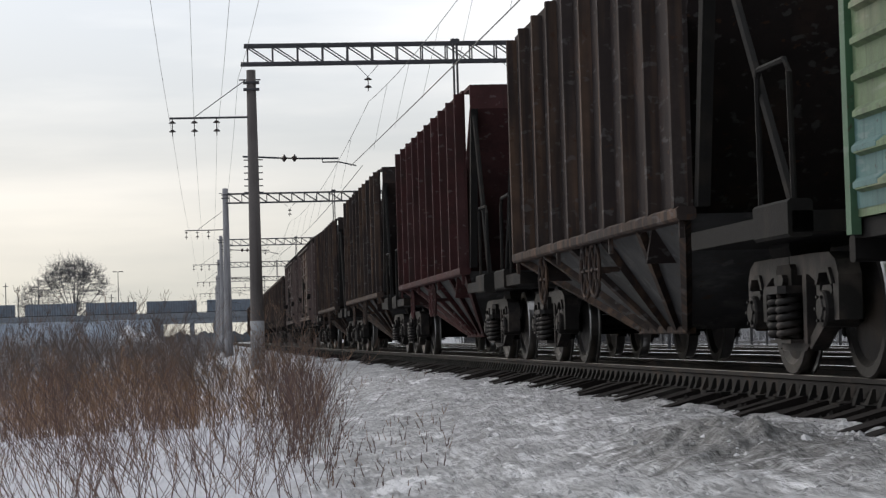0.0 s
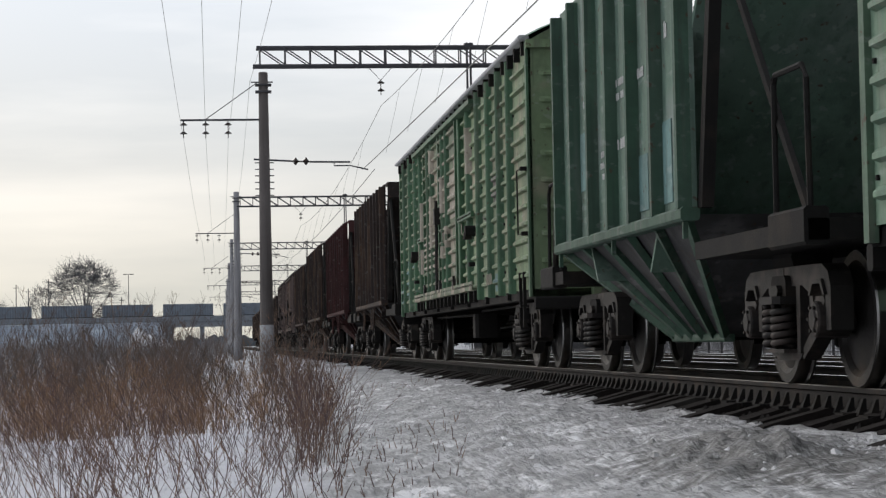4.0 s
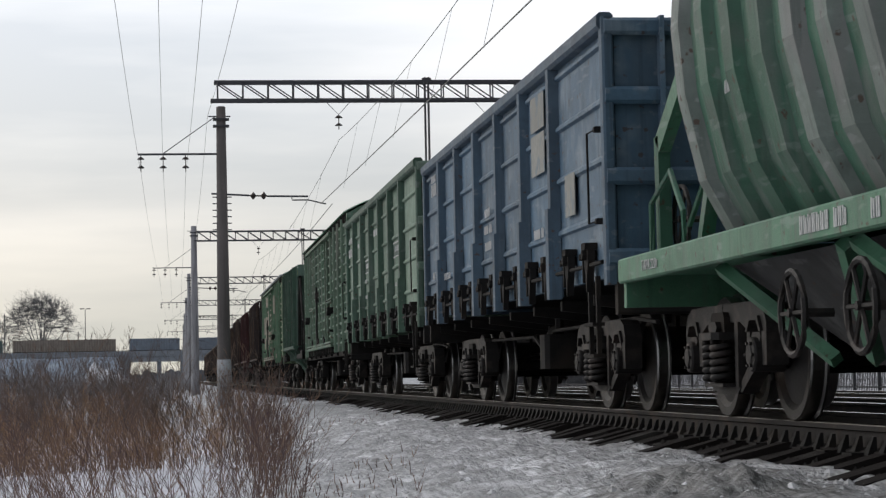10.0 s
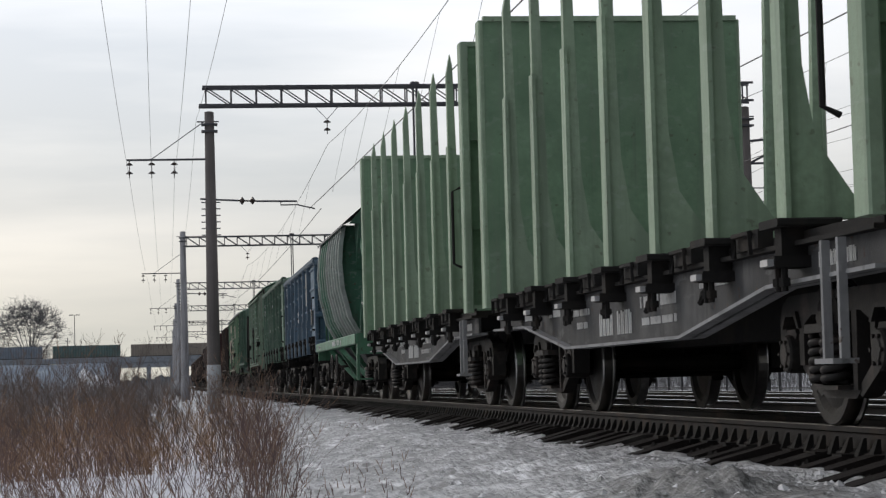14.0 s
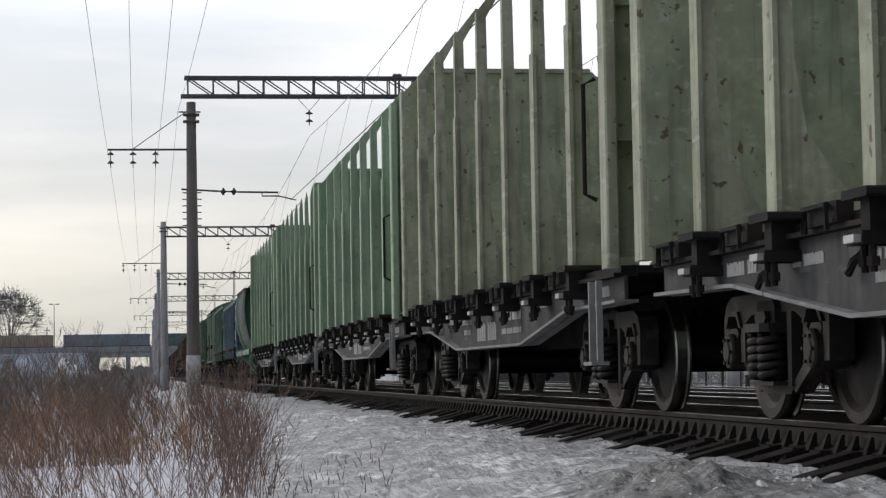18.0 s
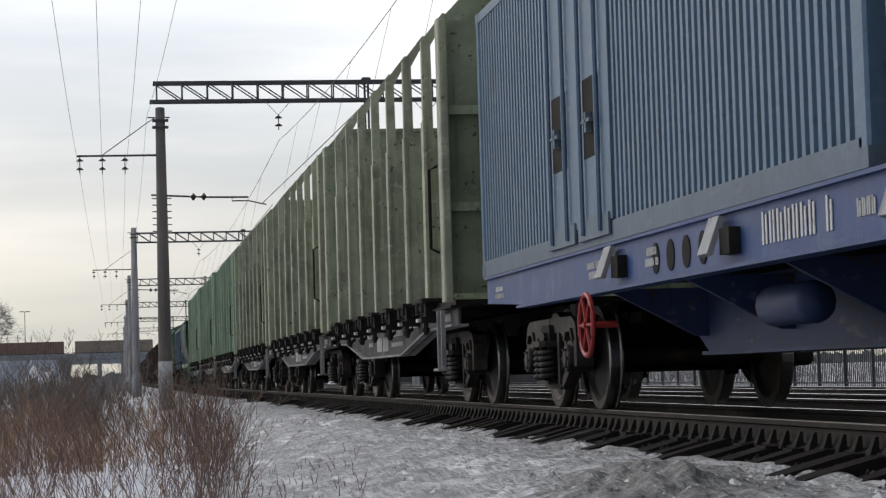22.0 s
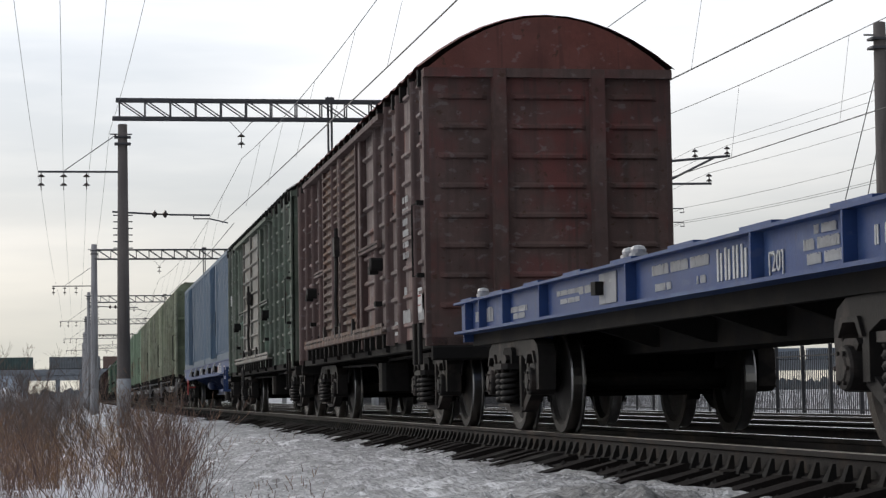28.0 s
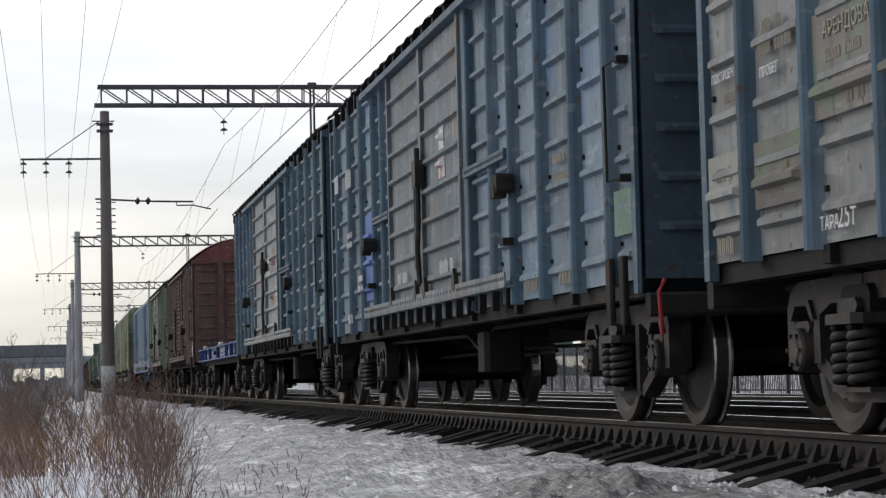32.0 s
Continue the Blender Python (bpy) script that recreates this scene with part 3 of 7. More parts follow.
def make_axle_box():
    s = Shape()
    s.turn([(0.0, -0.15), (0.07, -0.15), (0.08, -0.14), (0.115, -0.135), (0.125, -0.12), (0.13, 0.10), (0.10, 0.12)], "x", n=16)
    for i in range(6):
        a = math.pi / 3 * i
        s.turn([(0.014, -0.155), (0.014, -0.13)], "x", (0, 0.09 * math.cos(a), 0.09 * math.sin(a)), 6)
    s.chamfer(-0.09, 0.1, -0.12, 0.12, 0.09, 0.16, "x", 0.03)
    s.box(-0.03, 0.03, -0.03, 0.03, 0.15, 0.26)
    return s.mesh("axle_box", M_BOGIE)


def make_bolster():
    s = Shape().chamfer(-1.15, 1.15, -0.2, 0.2, 0.56, 0.80, "x", 0.04)
    s.chamfer(-0.25, 0.25, -0.25, 0.25, 0.78, 0.90, "z", 0.06)
    for d in (-1, 1):
        s.rod([(-0.86, d * 0.42, 0.36), (0.86, d * 0.42, 0.36)], 0.035)
        for x in (-0.79, 0.79):
            s.box(x - 0.05, x + 0.05, d * 0.42 - 0.04, d * 0.42 + 0.04, 0.30, 0.56)
    return s.mesh("bolster", M_DARK)


ME_SHOE = Shape().prism([(0.36, 0.30), (0.42, 0.28), (0.47, 0.48), (0.43, 0.66), (0.39, 0.64), (0.42, 0.48)], "x", -0.06, 0.06).mesh("brake_shoe", M_DARK)
ME_LEVER = Shape().prism([(0.40, 0.36), (0.44, 0.36), (0.40, 0.92), (0.34, 0.92)], "x", -0.02, 0.02).mesh("brake_lever", M_DARK)
ME_PUSH = Shape().rod([(0, -0.42, 0.40), (0, 0.42, 0.40)], 0.03, 6).mesh("push_rod", M_DARK)
ME_WHEEL, ME_SIDE, ME_SPRING, ME_CAP, ME_BOX, ME_BOLSTER = make_wheelset(), make_side_frame(), make_spring(), make_spring_cap(), make_axle_box(), make_bolster()
WAGONS, WHEELS = [], []


def bogie(parent, y):
    bo = part("bogie", ME_BOLSTER, None, parent, "dirty cast steel two-axle bogie")
    bo.matrix_basis = pose(0, y, 0)
    for d in (-1, 1):
        part("side_frame", ME_SIDE, None, bo).matrix_basis = pose(d * JOURNAL, 0, 0, 0, 0, 0 if d < 0 else 180)
        part("spring_cap", ME_CAP, None, bo).matrix_basis = pose(d * (JOURNAL + 0.07), 0, 0)
        for sx, sy in ((-0.06, -0.115), (-0.06, 0.115), (0.08, 0.0)):
            part("spring", ME_SPRING, None, bo, "coil spring").matrix_basis = pose(d * (JOURNAL + 0.07) + sx, sy, 0)
        for q in (-0.925, 0.925):
            part("axle_box", ME_BOX, None, bo).matrix_basis = pose(d * JOURNAL, q, WHEEL_R, 0, 0, 0 if d < 0 else 180)
    for turn_by in (0, 180):
        for x in (-0.79, 0.79):
            part("brake_shoe", ME_SHOE, None, bo).matrix_basis = pose(0, 0, 0, 0, 0, turn_by) @ pose(x, 0, 0)
        part("brake_lever", ME_LEVER, None, bo).matrix_basis = pose(0, 0, 0, 0, 0, turn_by) @ pose(-0.24, 0, 0)
    part("push_rod", ME_PUSH, None, bo).matrix_basis = pose(-0.24, 0, 0)
    for q in (-0.925, 0.925):
        w = part("wheelset", ME_WHEEL, None, bo, "solid steel wheels on one axle")
        w.matrix_basis = pose(0, q, WHEEL_R)
        WHEELS.append((w, q))


def hand_wheel(parent, y, z, x, r=0.26, mat=None, label="spoked hand wheel"):
    s = Shape()
    ring = [(x, y + r * math.cos(a), z + r * math.sin(a)) for a in [2 * math.pi * i / 20 for i in range(21)]]
    s.rod(ring, 0.022, 6)
    for i in range(3):
        a = math.pi / 3 * i
        s.rod([(x, y - r * math.cos(a), z - r * math.sin(a)), (x, y + r * math.cos(a), z + r * math.sin(a))], 0.015, 5)
    s.rod([(x - 0.03, y, z), (x + 0.25, y, z)], 0.03, 6)
    part("hand_wheel", s, mat or M_BOGIE, parent, label)


def coupler(parent, length):
    for y, d in ((0.0, 1), (length, -1)):
        part("coupler", Shape().box(-0.10, 0.10, min(y, y + d * 0.9), max(y, y + d * 0.9), 0.85, 1.05).chamfer(-0.19, 0.17, y + d * 0.0 - 0.12, y + d * 0.12 + 0.12, 0.80, 1.10, "z", 0.05), M_BOGIE, parent, "automatic knuckle coupler")


def underframe(parent, y0, y1, z0=0.72, z1=1.0, width=1.38, gear=True):
    s = Shape().box(-0.17, 0.17, y0 + 0.1, y1 - 0.1, z0, z1)
    part("centre_sill", s, M_DARK, parent, "blackened steel centre sill")
    for y in [y0 + (y1 - y0) * i / 8 for i in range(9)]:
        part("cross_member", Shape().prism([(-width, z1 - 0.10), (-0.17, z1 - 0.24), (0.17, z1 - 0.24), (width, z1 - 0.10), (width, z1 - 0.005), (-width, z1 - 0.005)], "y", max(y0, y - 0.05), min(y1, y + 0.05)), M_DARK, parent)
    if gear:
        mid = (y0 + y1) / 2
        part("brake_cylinder", Shape().turn([(0.0, -0.35), (0.17, -0.34), (0.19, -0.3), (0.19, 0.25), (0.12, 0.3), (0.05, 0.5)], "y", (-0.55, mid + 0.6, 0.78), 14), M_DARK, parent, smooth=True)
        part("air_tank", Shape().turn([(0.0, -0.5), (0.14, -0.47), (0.17, -0.4), (0.17, 0.4), (0.14, 0.47), (0, 0.5)], "y", (0.5, mid - 0.6, 0.76), 14), M_DARK, parent, smooth=True)
        part("brake_lever", Shape().prism([(mid + 1.0, 0.50), (mid + 1.1, 0.50), (mid + 1.35, 0.95), (mid + 1.2, 0.95)], "x", -0.62, -0.58).rod([(-0.6, mid + 1.05, 0.55), (-0.6, mid - 2.2, 0.60)], 0.02, 5), M_DARK, parent)
        part("air_valve", Shape().chamfer(-1.15, -0.75, mid - 1.5, mid - 1.1, 0.42, 0.80, "z", 0.05).rod([(-0.95, mid - 1.3, 0.8), (-0.95, mid - 1.3, 1.0)], 0.05, 6), M_DARK, parent)
        part("brake_pipe", Shape().rod([(-1.0, y0 + 0.3, 0.80), (-1.0, y0 + 1.2, 0.86), (-1.02, mid - 1.4, 0.84), (-1.0, mid - 0.6, 0.62), (-0.98, mid + 0.2, 0.80), (-1.0, y1 - 0.3, 0.84)], 0.022, 5), M_DARK, parent)
        part("end_hose", Shape().rod([(-0.35, y0 - 0.35, 0.92), (-0.4, y0 - 0.5, 0.70), (-0.42, y0 - 0.42, 0.50)], 0.03, 6), M_DARK, parent)
        part("brake_rod", Shape().rod([(-0.4, y0 + 2.8, 0.62), (-0.35, mid, 0.66), (-0.4, y1 - 2.8, 0.62)], 0.022, 6), M_DARK, parent)


def corner_gear(parent, y, hw, z0, mat, ladder=True):
    """Hanging step ladder and bent grab iron at the near corner of a wagon."""
    s = Shape().box(-hw - 0.05, -hw - 0.01, y + 0.45, y + 0.50, 0.50, z0 + 0.22).box(-hw - 0.05, -hw - 0.01, y + 0.80, y + 0.85, 0.50, z0 + 0.22)
    for z in (0.50, 0.78):
        s.box(-hw - 0.09, -hw + 0.02, y + 0.45, y + 0.85, z, z + 0.03)
    if ladder:
        part("step_ladder", s, M_DARK, parent)
    gi = [(-hw + 0.01, y + 0.10, z0 + 0.68), (-hw - 0.10, y + 0.12, z0 + 0.68), (-hw - 0.10, y + 0.45, z0 + 0.68), (-hw - 0.10, y + 0.47, z0 + 1.48), (-hw - 0.10, y + 0.12, z0 + 1.48), (-hw + 0.01, y + 0.10, z0 + 1.48)]
    part("grab_iron", Shape().rod(gi, 0.011, 6), M_DARK, parent)
    for zz in (z0 + 0.68, z0 + 1.48):
        part("grab_bracket", Shape().chamfer(-hw - 0.11, -hw + 0.01, y + 0.08, y + 0.15, zz - 0.025, zz + 0.025, "y", 0.008), M_DARK, parent)


def bars(parent, items, x, mat=None):
    """Stencilled lines that cannot be read: a row of plain bars each, (y, z, length, height)."""
    for y, z, ln, h in items:
        s = Shape()
        k = max(2, int(ln / (h * 0.72)))
        for i in range(k):
            a = y - ln / 2 + ln * i / k
            if (i * 7 + int(z * 100)) % 9:
                g, hh = ln / k, h * (0.86 + 0.14 * ((i * 5) % 3) / 2)
                s.box(x - 0.003, x + 0.003, a + 0.12 * g, a + 0.34 * g, z, z + hh)
                s.box(x - 0.003, x + 0.003, a + 0.56 * g, a + 0.78 * g, z, z + h)
        tagged(part("stencil_line", s, mat or M_WHITE, parent, "worn stencilled marking"), kind="stuff")


def lettering(parent, text, y, z, x, size, mat=None):
    """Painted letters on the camera's side: they read towards the near end."""
    cu = bpy.data.curves.new("letters", "FONT")
    cu.body, cu.size, cu.extrude = text, size, 0.003
    ob = bpy.data.objects.new("letters", cu)
    scene.collection.objects.link(ob)
    me = bpy.data.meshes.new_from_object(ob)
    bpy.data.objects.remove(ob)
    me.materials.clear()
    me.materials.append(mat or M_WHITE)
    o = part("lettering", me, None, parent, "painted letters")
    o.matrix_basis = Matrix(((0, 0, -1, x), (-1, 0, 0, y), (0, 1, 0, z), (0, 0, 0, 1)))
    return o


def wagon(name, label, u, length, at=None, group="wagons of the freight train"):
    """A wagon whose near coupling stands at u along the train; its far one is length further on. at: the middles of its bogies along the train."""
    w = thing(name, label, "wagon", group)
    WAGONS.append((w, u))
    for s in at or (u + 2.35, u + length - 2.35):
        bogie(w, s - u)
    coupler(w, length)
    return w


def beaded(y0, y1, x, z0, z1, d, pitch=0.33, depth=0.048, first=0.14, inset=0.10):
    """A pressed side panel whose horizontal beads stop short of its edges; d is the way it faces."""
    zs, z = [(z0, 0.0)], z0 + first
    while z + 0.12 < z1:
        zs += [(z, 0), (z + 0.018, depth), (z + 0.05, depth), (z + 0.085, 0)]
        z += pitch
    zs.append((z1, 0))
    inset = min(inset, (y1 - y0) * 0.2)
    rows = [[(x + d * q * f, y, zz) for zz, q in zs] for y, f in ((y0, 0), (y0 + inset, 0), (y0 + inset + 0.05, 1), (y1 - inset - 0.05, 1), (y1 - inset, 0), (y1, 0))]
    return Shape().sheet(rows if d < 0 else rows[::-1])


def rib(y, x, z0, z1, d, wide=0.13, deep=0.10):
    """A pressed round-backed stanchion."""
    poly = [(x, y - wide * 0.62)] + [(x + d * deep * math.sin(math.pi * (i + 0.8) / 7.6), y - wide * 0.5 * math.cos(math.pi * (i + 0.8) / 7.6)) for i in range(7)] + [(x, y + wide * 0.62)]
    return Shape().prism(poly[::-int(d)], "z", z0, z1)


def roof_arch(hw, z0, rise, n=12):
    return [(-hw + 2 * hw * i / n, z0 + rise * (1 - (2 * i / n - 1) ** 2)) for i in range(n + 1)]


def boxcar(label, u, length, mats, body=None, at=None, ribs=None, door=None, leaf=(), slide=None, hw=1.38, z0=1.0, eave=4.0, rise=0.50, pitch=0.33, detail=True, fine=None, steps=True):
    """A covered wagon: beaded side panels between stanchions, a two-leaf sliding door on rails, an arched roof.
    body, ribs, door, leaf (stiles on the door) and slide (the lower door rail) are given along the train."""
    paint, ribm, doorm, roofm, endm = mats
    body = body or (u + 0.6, u + length - 0.6)
    w = wagon("covered_wagon", label, u, length, at or (body[0] + 1.75, body[1] - 1.75))
    y0, y1 = body[0] - u, body[1] - u
    mid = (y0 + y1) / 2
    d0, d1 = (door[0] - u, door[1] - u) if door else (mid - 2.2, mid + 2.2)
    if ribs is None:
        ribs = [body[0] + q for q in (0.85, 1.87, 2.87, 3.88, 4.85)] + [body[1] - q for q in (4.85, 3.88, 2.87, 1.87, 0.85)]
    ys = [s - u for s in ribs]
    r0, r1 = (slide[0] - u, slide[1] - u) if slide else (d0 - 2.15, d1 + 2.15)
    underframe(w, y0, y1)
    part("body", Shape().box(-hw + 0.03, hw - 0.03, y0 + 0.04, y1 - 0.04, z0 + 0.02, eave), M_DARK, w)
    edges = sorted([y0 + 0.05, y1 - 0.05, d0, d1] + ys)
    for d in (-1, 1):
        for a, b2 in zip(edges, edges[1:]):
            if a < d1 - 0.01 and b2 > d0 + 0.01:
                continue
            part("side_panel", beaded(a, b2, d * (hw - 0.015), z0, eave, d, pitch), paint, w)
        for y in ys:
            part("stanchion", rib(y, d * (hw - 0.02), z0 - 0.03, eave - 0.05, d), ribm, w)
        for y in (d0 - 0.10, d1 + 0.10):
            part("door_post", Shape().chamfer(*sorted((d * (hw - 0.03), d * (hw + 0.075))), y - 0.10, y + 0.10, z0 - 0.02, eave - 0.1, "z", 0.015), ribm, w)
        # two leaves with full-width beads, stiles and hooked rollers on the lower rail
        cuts = [d0 + 0.02, (d0 + d1) / 2, d1 - 0.02]
        for a, b2 in zip(cuts, cuts[1:]):
            dr = part("door", beaded(a, b2, d * (hw + 0.06), z0 + 0.24, eave - 0.22, d, fine or pitch * 0.92, 0.05, 0.10, 0.02), doorm, w, "ribbed sliding door leaf")
            for q in (a + 0.035, b2 - 0.035):
                part("door_stile", Shape().box(*sorted((d * (hw + 0.03), d * (hw + 0.105))), q - 0.035, q + 0.035, z0 + 0.22, eave - 0.2), ribm if fine else doorm, dr)
            for q in (a + 0.28, b2 - 0.28):
                part("door_roller", Shape().prism([(q - 0.09, z0 + 0.20), (q + 0.09, z0 + 0.20), (q + 0.03, z0 + 0.40), (q - 0.03, z0 + 0.40)], "x", *sorted((d * (hw + 0.10), d * (hw + 0.145)))), M_BOGIE, dr)
        for s in leaf:
            part("door_stile", rib(s - u, d * (hw + 0.05), z0 + 0.24, eave - 0.24, d, 0.11, 0.09), ribm, w)
        c = cuts[1]
        part("lock_bar", Shape().rod([(d * (hw + 0.15), c - 0.10, z0 + 0.35), (d * (hw + 0.16), c - 0.06, z0 + 0.7), (d * (hw + 0.15), c - 0.11, z0 + 1.0), (d * (hw + 0.15), c - 0.09, z0 + 1.75)], 0.03, 6).box(*sorted((d * (hw + 0.1), d * (hw + 0.19))), c - 0.20, c + 0.02, z0 + 1.35, z0 + 1.62).rod([(d * (hw + 0.14), c + 0.10, z0 + 0.5), (d * (hw + 0.14), c + 0.11, z0 + 1.5)], 0.02, 5), M_BOGIE, w, "rusty locking bar with hasp")
        # the lower rail: a perforated angle on closely set brackets
        part("door_sill", Shape().box(*sorted((d * (hw - 0.03), d * (hw + 0.035))), d0 - 0.2, d1 + 0.2, z0 - 0.03, z0 + 0.24), paint, w)
        xr0, xr1 = sorted((d * (hw + 0.036), d * (hw + 0.14)))
        part("door_rail", Shape().box(xr0, xr1, r0, r1, z0 + 0.115, z0 + 0.135).box(*sorted((d * (hw + 0.125), d * (hw + 0.14))), r0, r1, z0 + 0.13, z0 + 0.245), doorm, w, "perforated lower door rail")
        part("door_rail", Shape().box(*sorted((d * (hw + 0.02), d * (hw + 0.15))), r0, r1, eave - 0.2, eave - 0.13), ribm, w)
        holes = Shape()
        for i in range(int((r1 - r0) / 0.085)):
            yy = r0 + 0.03 + 0.085 * i
            if not d0 + 0.05 < yy < d1 - 0.05 or i % 2:
                holes.box(*sorted((d * (hw + 0.137), d * (hw + 0.143))), yy, yy + 0.035, z0 + 0.175, z0 + 0.205)
        for a, b2 in ((d0 - 1.95, d0 - 0.1), (d1 + 0.1, d1 + 1.35)):
            part("stop_rail", Shape().box(*sorted((d * (hw + 0.05), d * (hw + 0.10))), a, b2, z0 + 1.215, z0 + 1.30), ribm, w, "perforated stop rail")
            for i in range(int((b2 - a) / 0.085)):
                holes.box(*sorted((d * (hw + 0.097), d * (hw + 0.104))), a + 0.03 + 0.085 * i, a + 0.065 + 0.085 * i, z0 + 1.245, z0 + 1.272)
        tagged(part("perforated_row", holes, M_DARK, w), kind="stuff")
        k = max(6, int((r1 - r0) / 0.55))
        for i in range(k):
            y = r0 + 0.15 + (r1 - r0 - 0.3) * i / (k - 1)
            part("rail_bracket", Shape().prism([(y - 0.02, z0 - 0.06), (y + 0.03, z0 - 0.06), (y + 0.06, z0 + 0.11), (y - 0.04, z0 + 0.11)], "x", *sorted((d * (hw + 0.036), d * (hw + 0.10)))), M_DARK, w)
        for a in (d0 - 2.02, d1 + 1.45):
            part("lock", Shape().chamfer(*sorted((d * (hw + 0.05), d * (hw + 0.2))), a - 0.10, a + 0.10, z0 + 0.91, z0 + 1.07, "x", 0.03).box(*sorted((d * (hw + 0.1), d * (hw + 0.21))), a - 0.04, a + 0.13, z0 + 0.87, z0 + 0.97), M_DARK, w, "box-shaped door catch")
            part("latch", Shape().box(*sorted((d * (hw + 0.06), d * (hw + 0.15))), a - 0.08, a + 0.08, z0 + 0.47, z0 + 0.53), M_DARK, w)
        part("sill", Shape().box(*sorted((d * (hw - 0.20), d * (hw - 0.05))), y0, y1, z0 - 0.12, z0 - 0.004), M_DARK, w)
        cl = Shape()
        rc = random.Random(int(u * 10) + 7)
        for a, b2 in zip(edges, edges[1:]):
            if b2 - a > 0.5 and not (a < d1 - 0.01 and b2 > d0 + 0.01):
                for q in range(int((eave - z0) / 0.66)):
                    for yy in (a + 0.13, b2 - 0.13):
                        if rc.random() < 0.7:
                            zz = z0 + 0.30 + 0.66 * q + rc.uniform(-0.05, 0.05)
                            cl.box(*sorted((d * (hw - 0.02), d * (hw + 0.004))), yy - 0.016, yy + 0.016, zz - 0.016, zz + 0.016)
        tagged(part("bolt_work", cl, M_DARK, w), kind="stuff")
        eb = Shape()
        n = int((y1 - y0) / 0.62)
        for i in range(n):
            yy = y0 + 0.2 + (y1 - y0 - 0.4) * i / (n - 1)
            eb.prism([(yy - 0.04, eave - 0.16), (yy + 0.04, eave - 0.16), (yy + 0.05, eave + 0.02), (yy - 0.05, eave + 0.02)], "x", *sorted((d * (hw - 0.02), d * (hw + 0.06))))
        tagged(part("eave_edge", eb, M_DARK, w), kind="stuff")
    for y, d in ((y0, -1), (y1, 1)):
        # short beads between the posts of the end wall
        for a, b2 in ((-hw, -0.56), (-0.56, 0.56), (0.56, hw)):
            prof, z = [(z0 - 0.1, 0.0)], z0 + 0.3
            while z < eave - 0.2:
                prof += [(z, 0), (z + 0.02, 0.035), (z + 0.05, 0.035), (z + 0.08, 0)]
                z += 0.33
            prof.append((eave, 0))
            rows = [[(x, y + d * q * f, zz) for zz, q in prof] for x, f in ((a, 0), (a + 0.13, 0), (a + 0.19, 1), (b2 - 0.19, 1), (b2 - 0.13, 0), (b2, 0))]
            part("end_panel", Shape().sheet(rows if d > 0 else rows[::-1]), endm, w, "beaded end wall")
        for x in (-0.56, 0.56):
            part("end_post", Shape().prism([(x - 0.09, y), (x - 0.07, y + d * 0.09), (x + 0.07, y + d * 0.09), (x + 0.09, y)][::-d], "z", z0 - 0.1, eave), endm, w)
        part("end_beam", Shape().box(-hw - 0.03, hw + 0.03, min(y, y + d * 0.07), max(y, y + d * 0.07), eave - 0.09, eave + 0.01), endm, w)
        arch = roof_arch(hw, eave, rise)
        part("gable", Shape().prism(arch + [(hw, eave - 0.02), (-hw, eave - 0.02)], "y", min(y, y + d * 0.02), max(y, y + d * 0.02)), roofm if label.find("brown") >= 0 else endm, w)
        for x in (-hw, hw):
            part("corner_post", Shape().box(x - 0.03, x + 0.03, min(y, y - d * 0.1), max(y, y - d * 0.1) + 0.004, z0 - 0.1, eave), ribm, w)
        part("head_stock", Shape().chamfer(-hw + 0.02, hw - 0.02, min(y, y + d * 0.12), max(y, y + d * 0.12), z0 - 0.26, z0 - 0.10, "x", 0.02), M_DARK, w)
    rows, k = [], 2 * int((y1 - y0) / 1.2)
    for i in range(k * 4 + 1):
        y = y0 - 0.03 + (y1 - y0 + 0.06) * i / (k * 4)
        bump_z = 0.03 if i % 4 in (1, 2) else 0.0
        rows.append([(x * 1.045, y, z + 0.02 + bump_z) for x, z in roof_arch(hw + 0.02, eave, rise)])
    part("roof", Shape().sheet(rows), roofm, w, "arched ribbed sheet roof")
    if detail:
        corner_gear(w, y0, hw, z0, paint, steps)
    return w


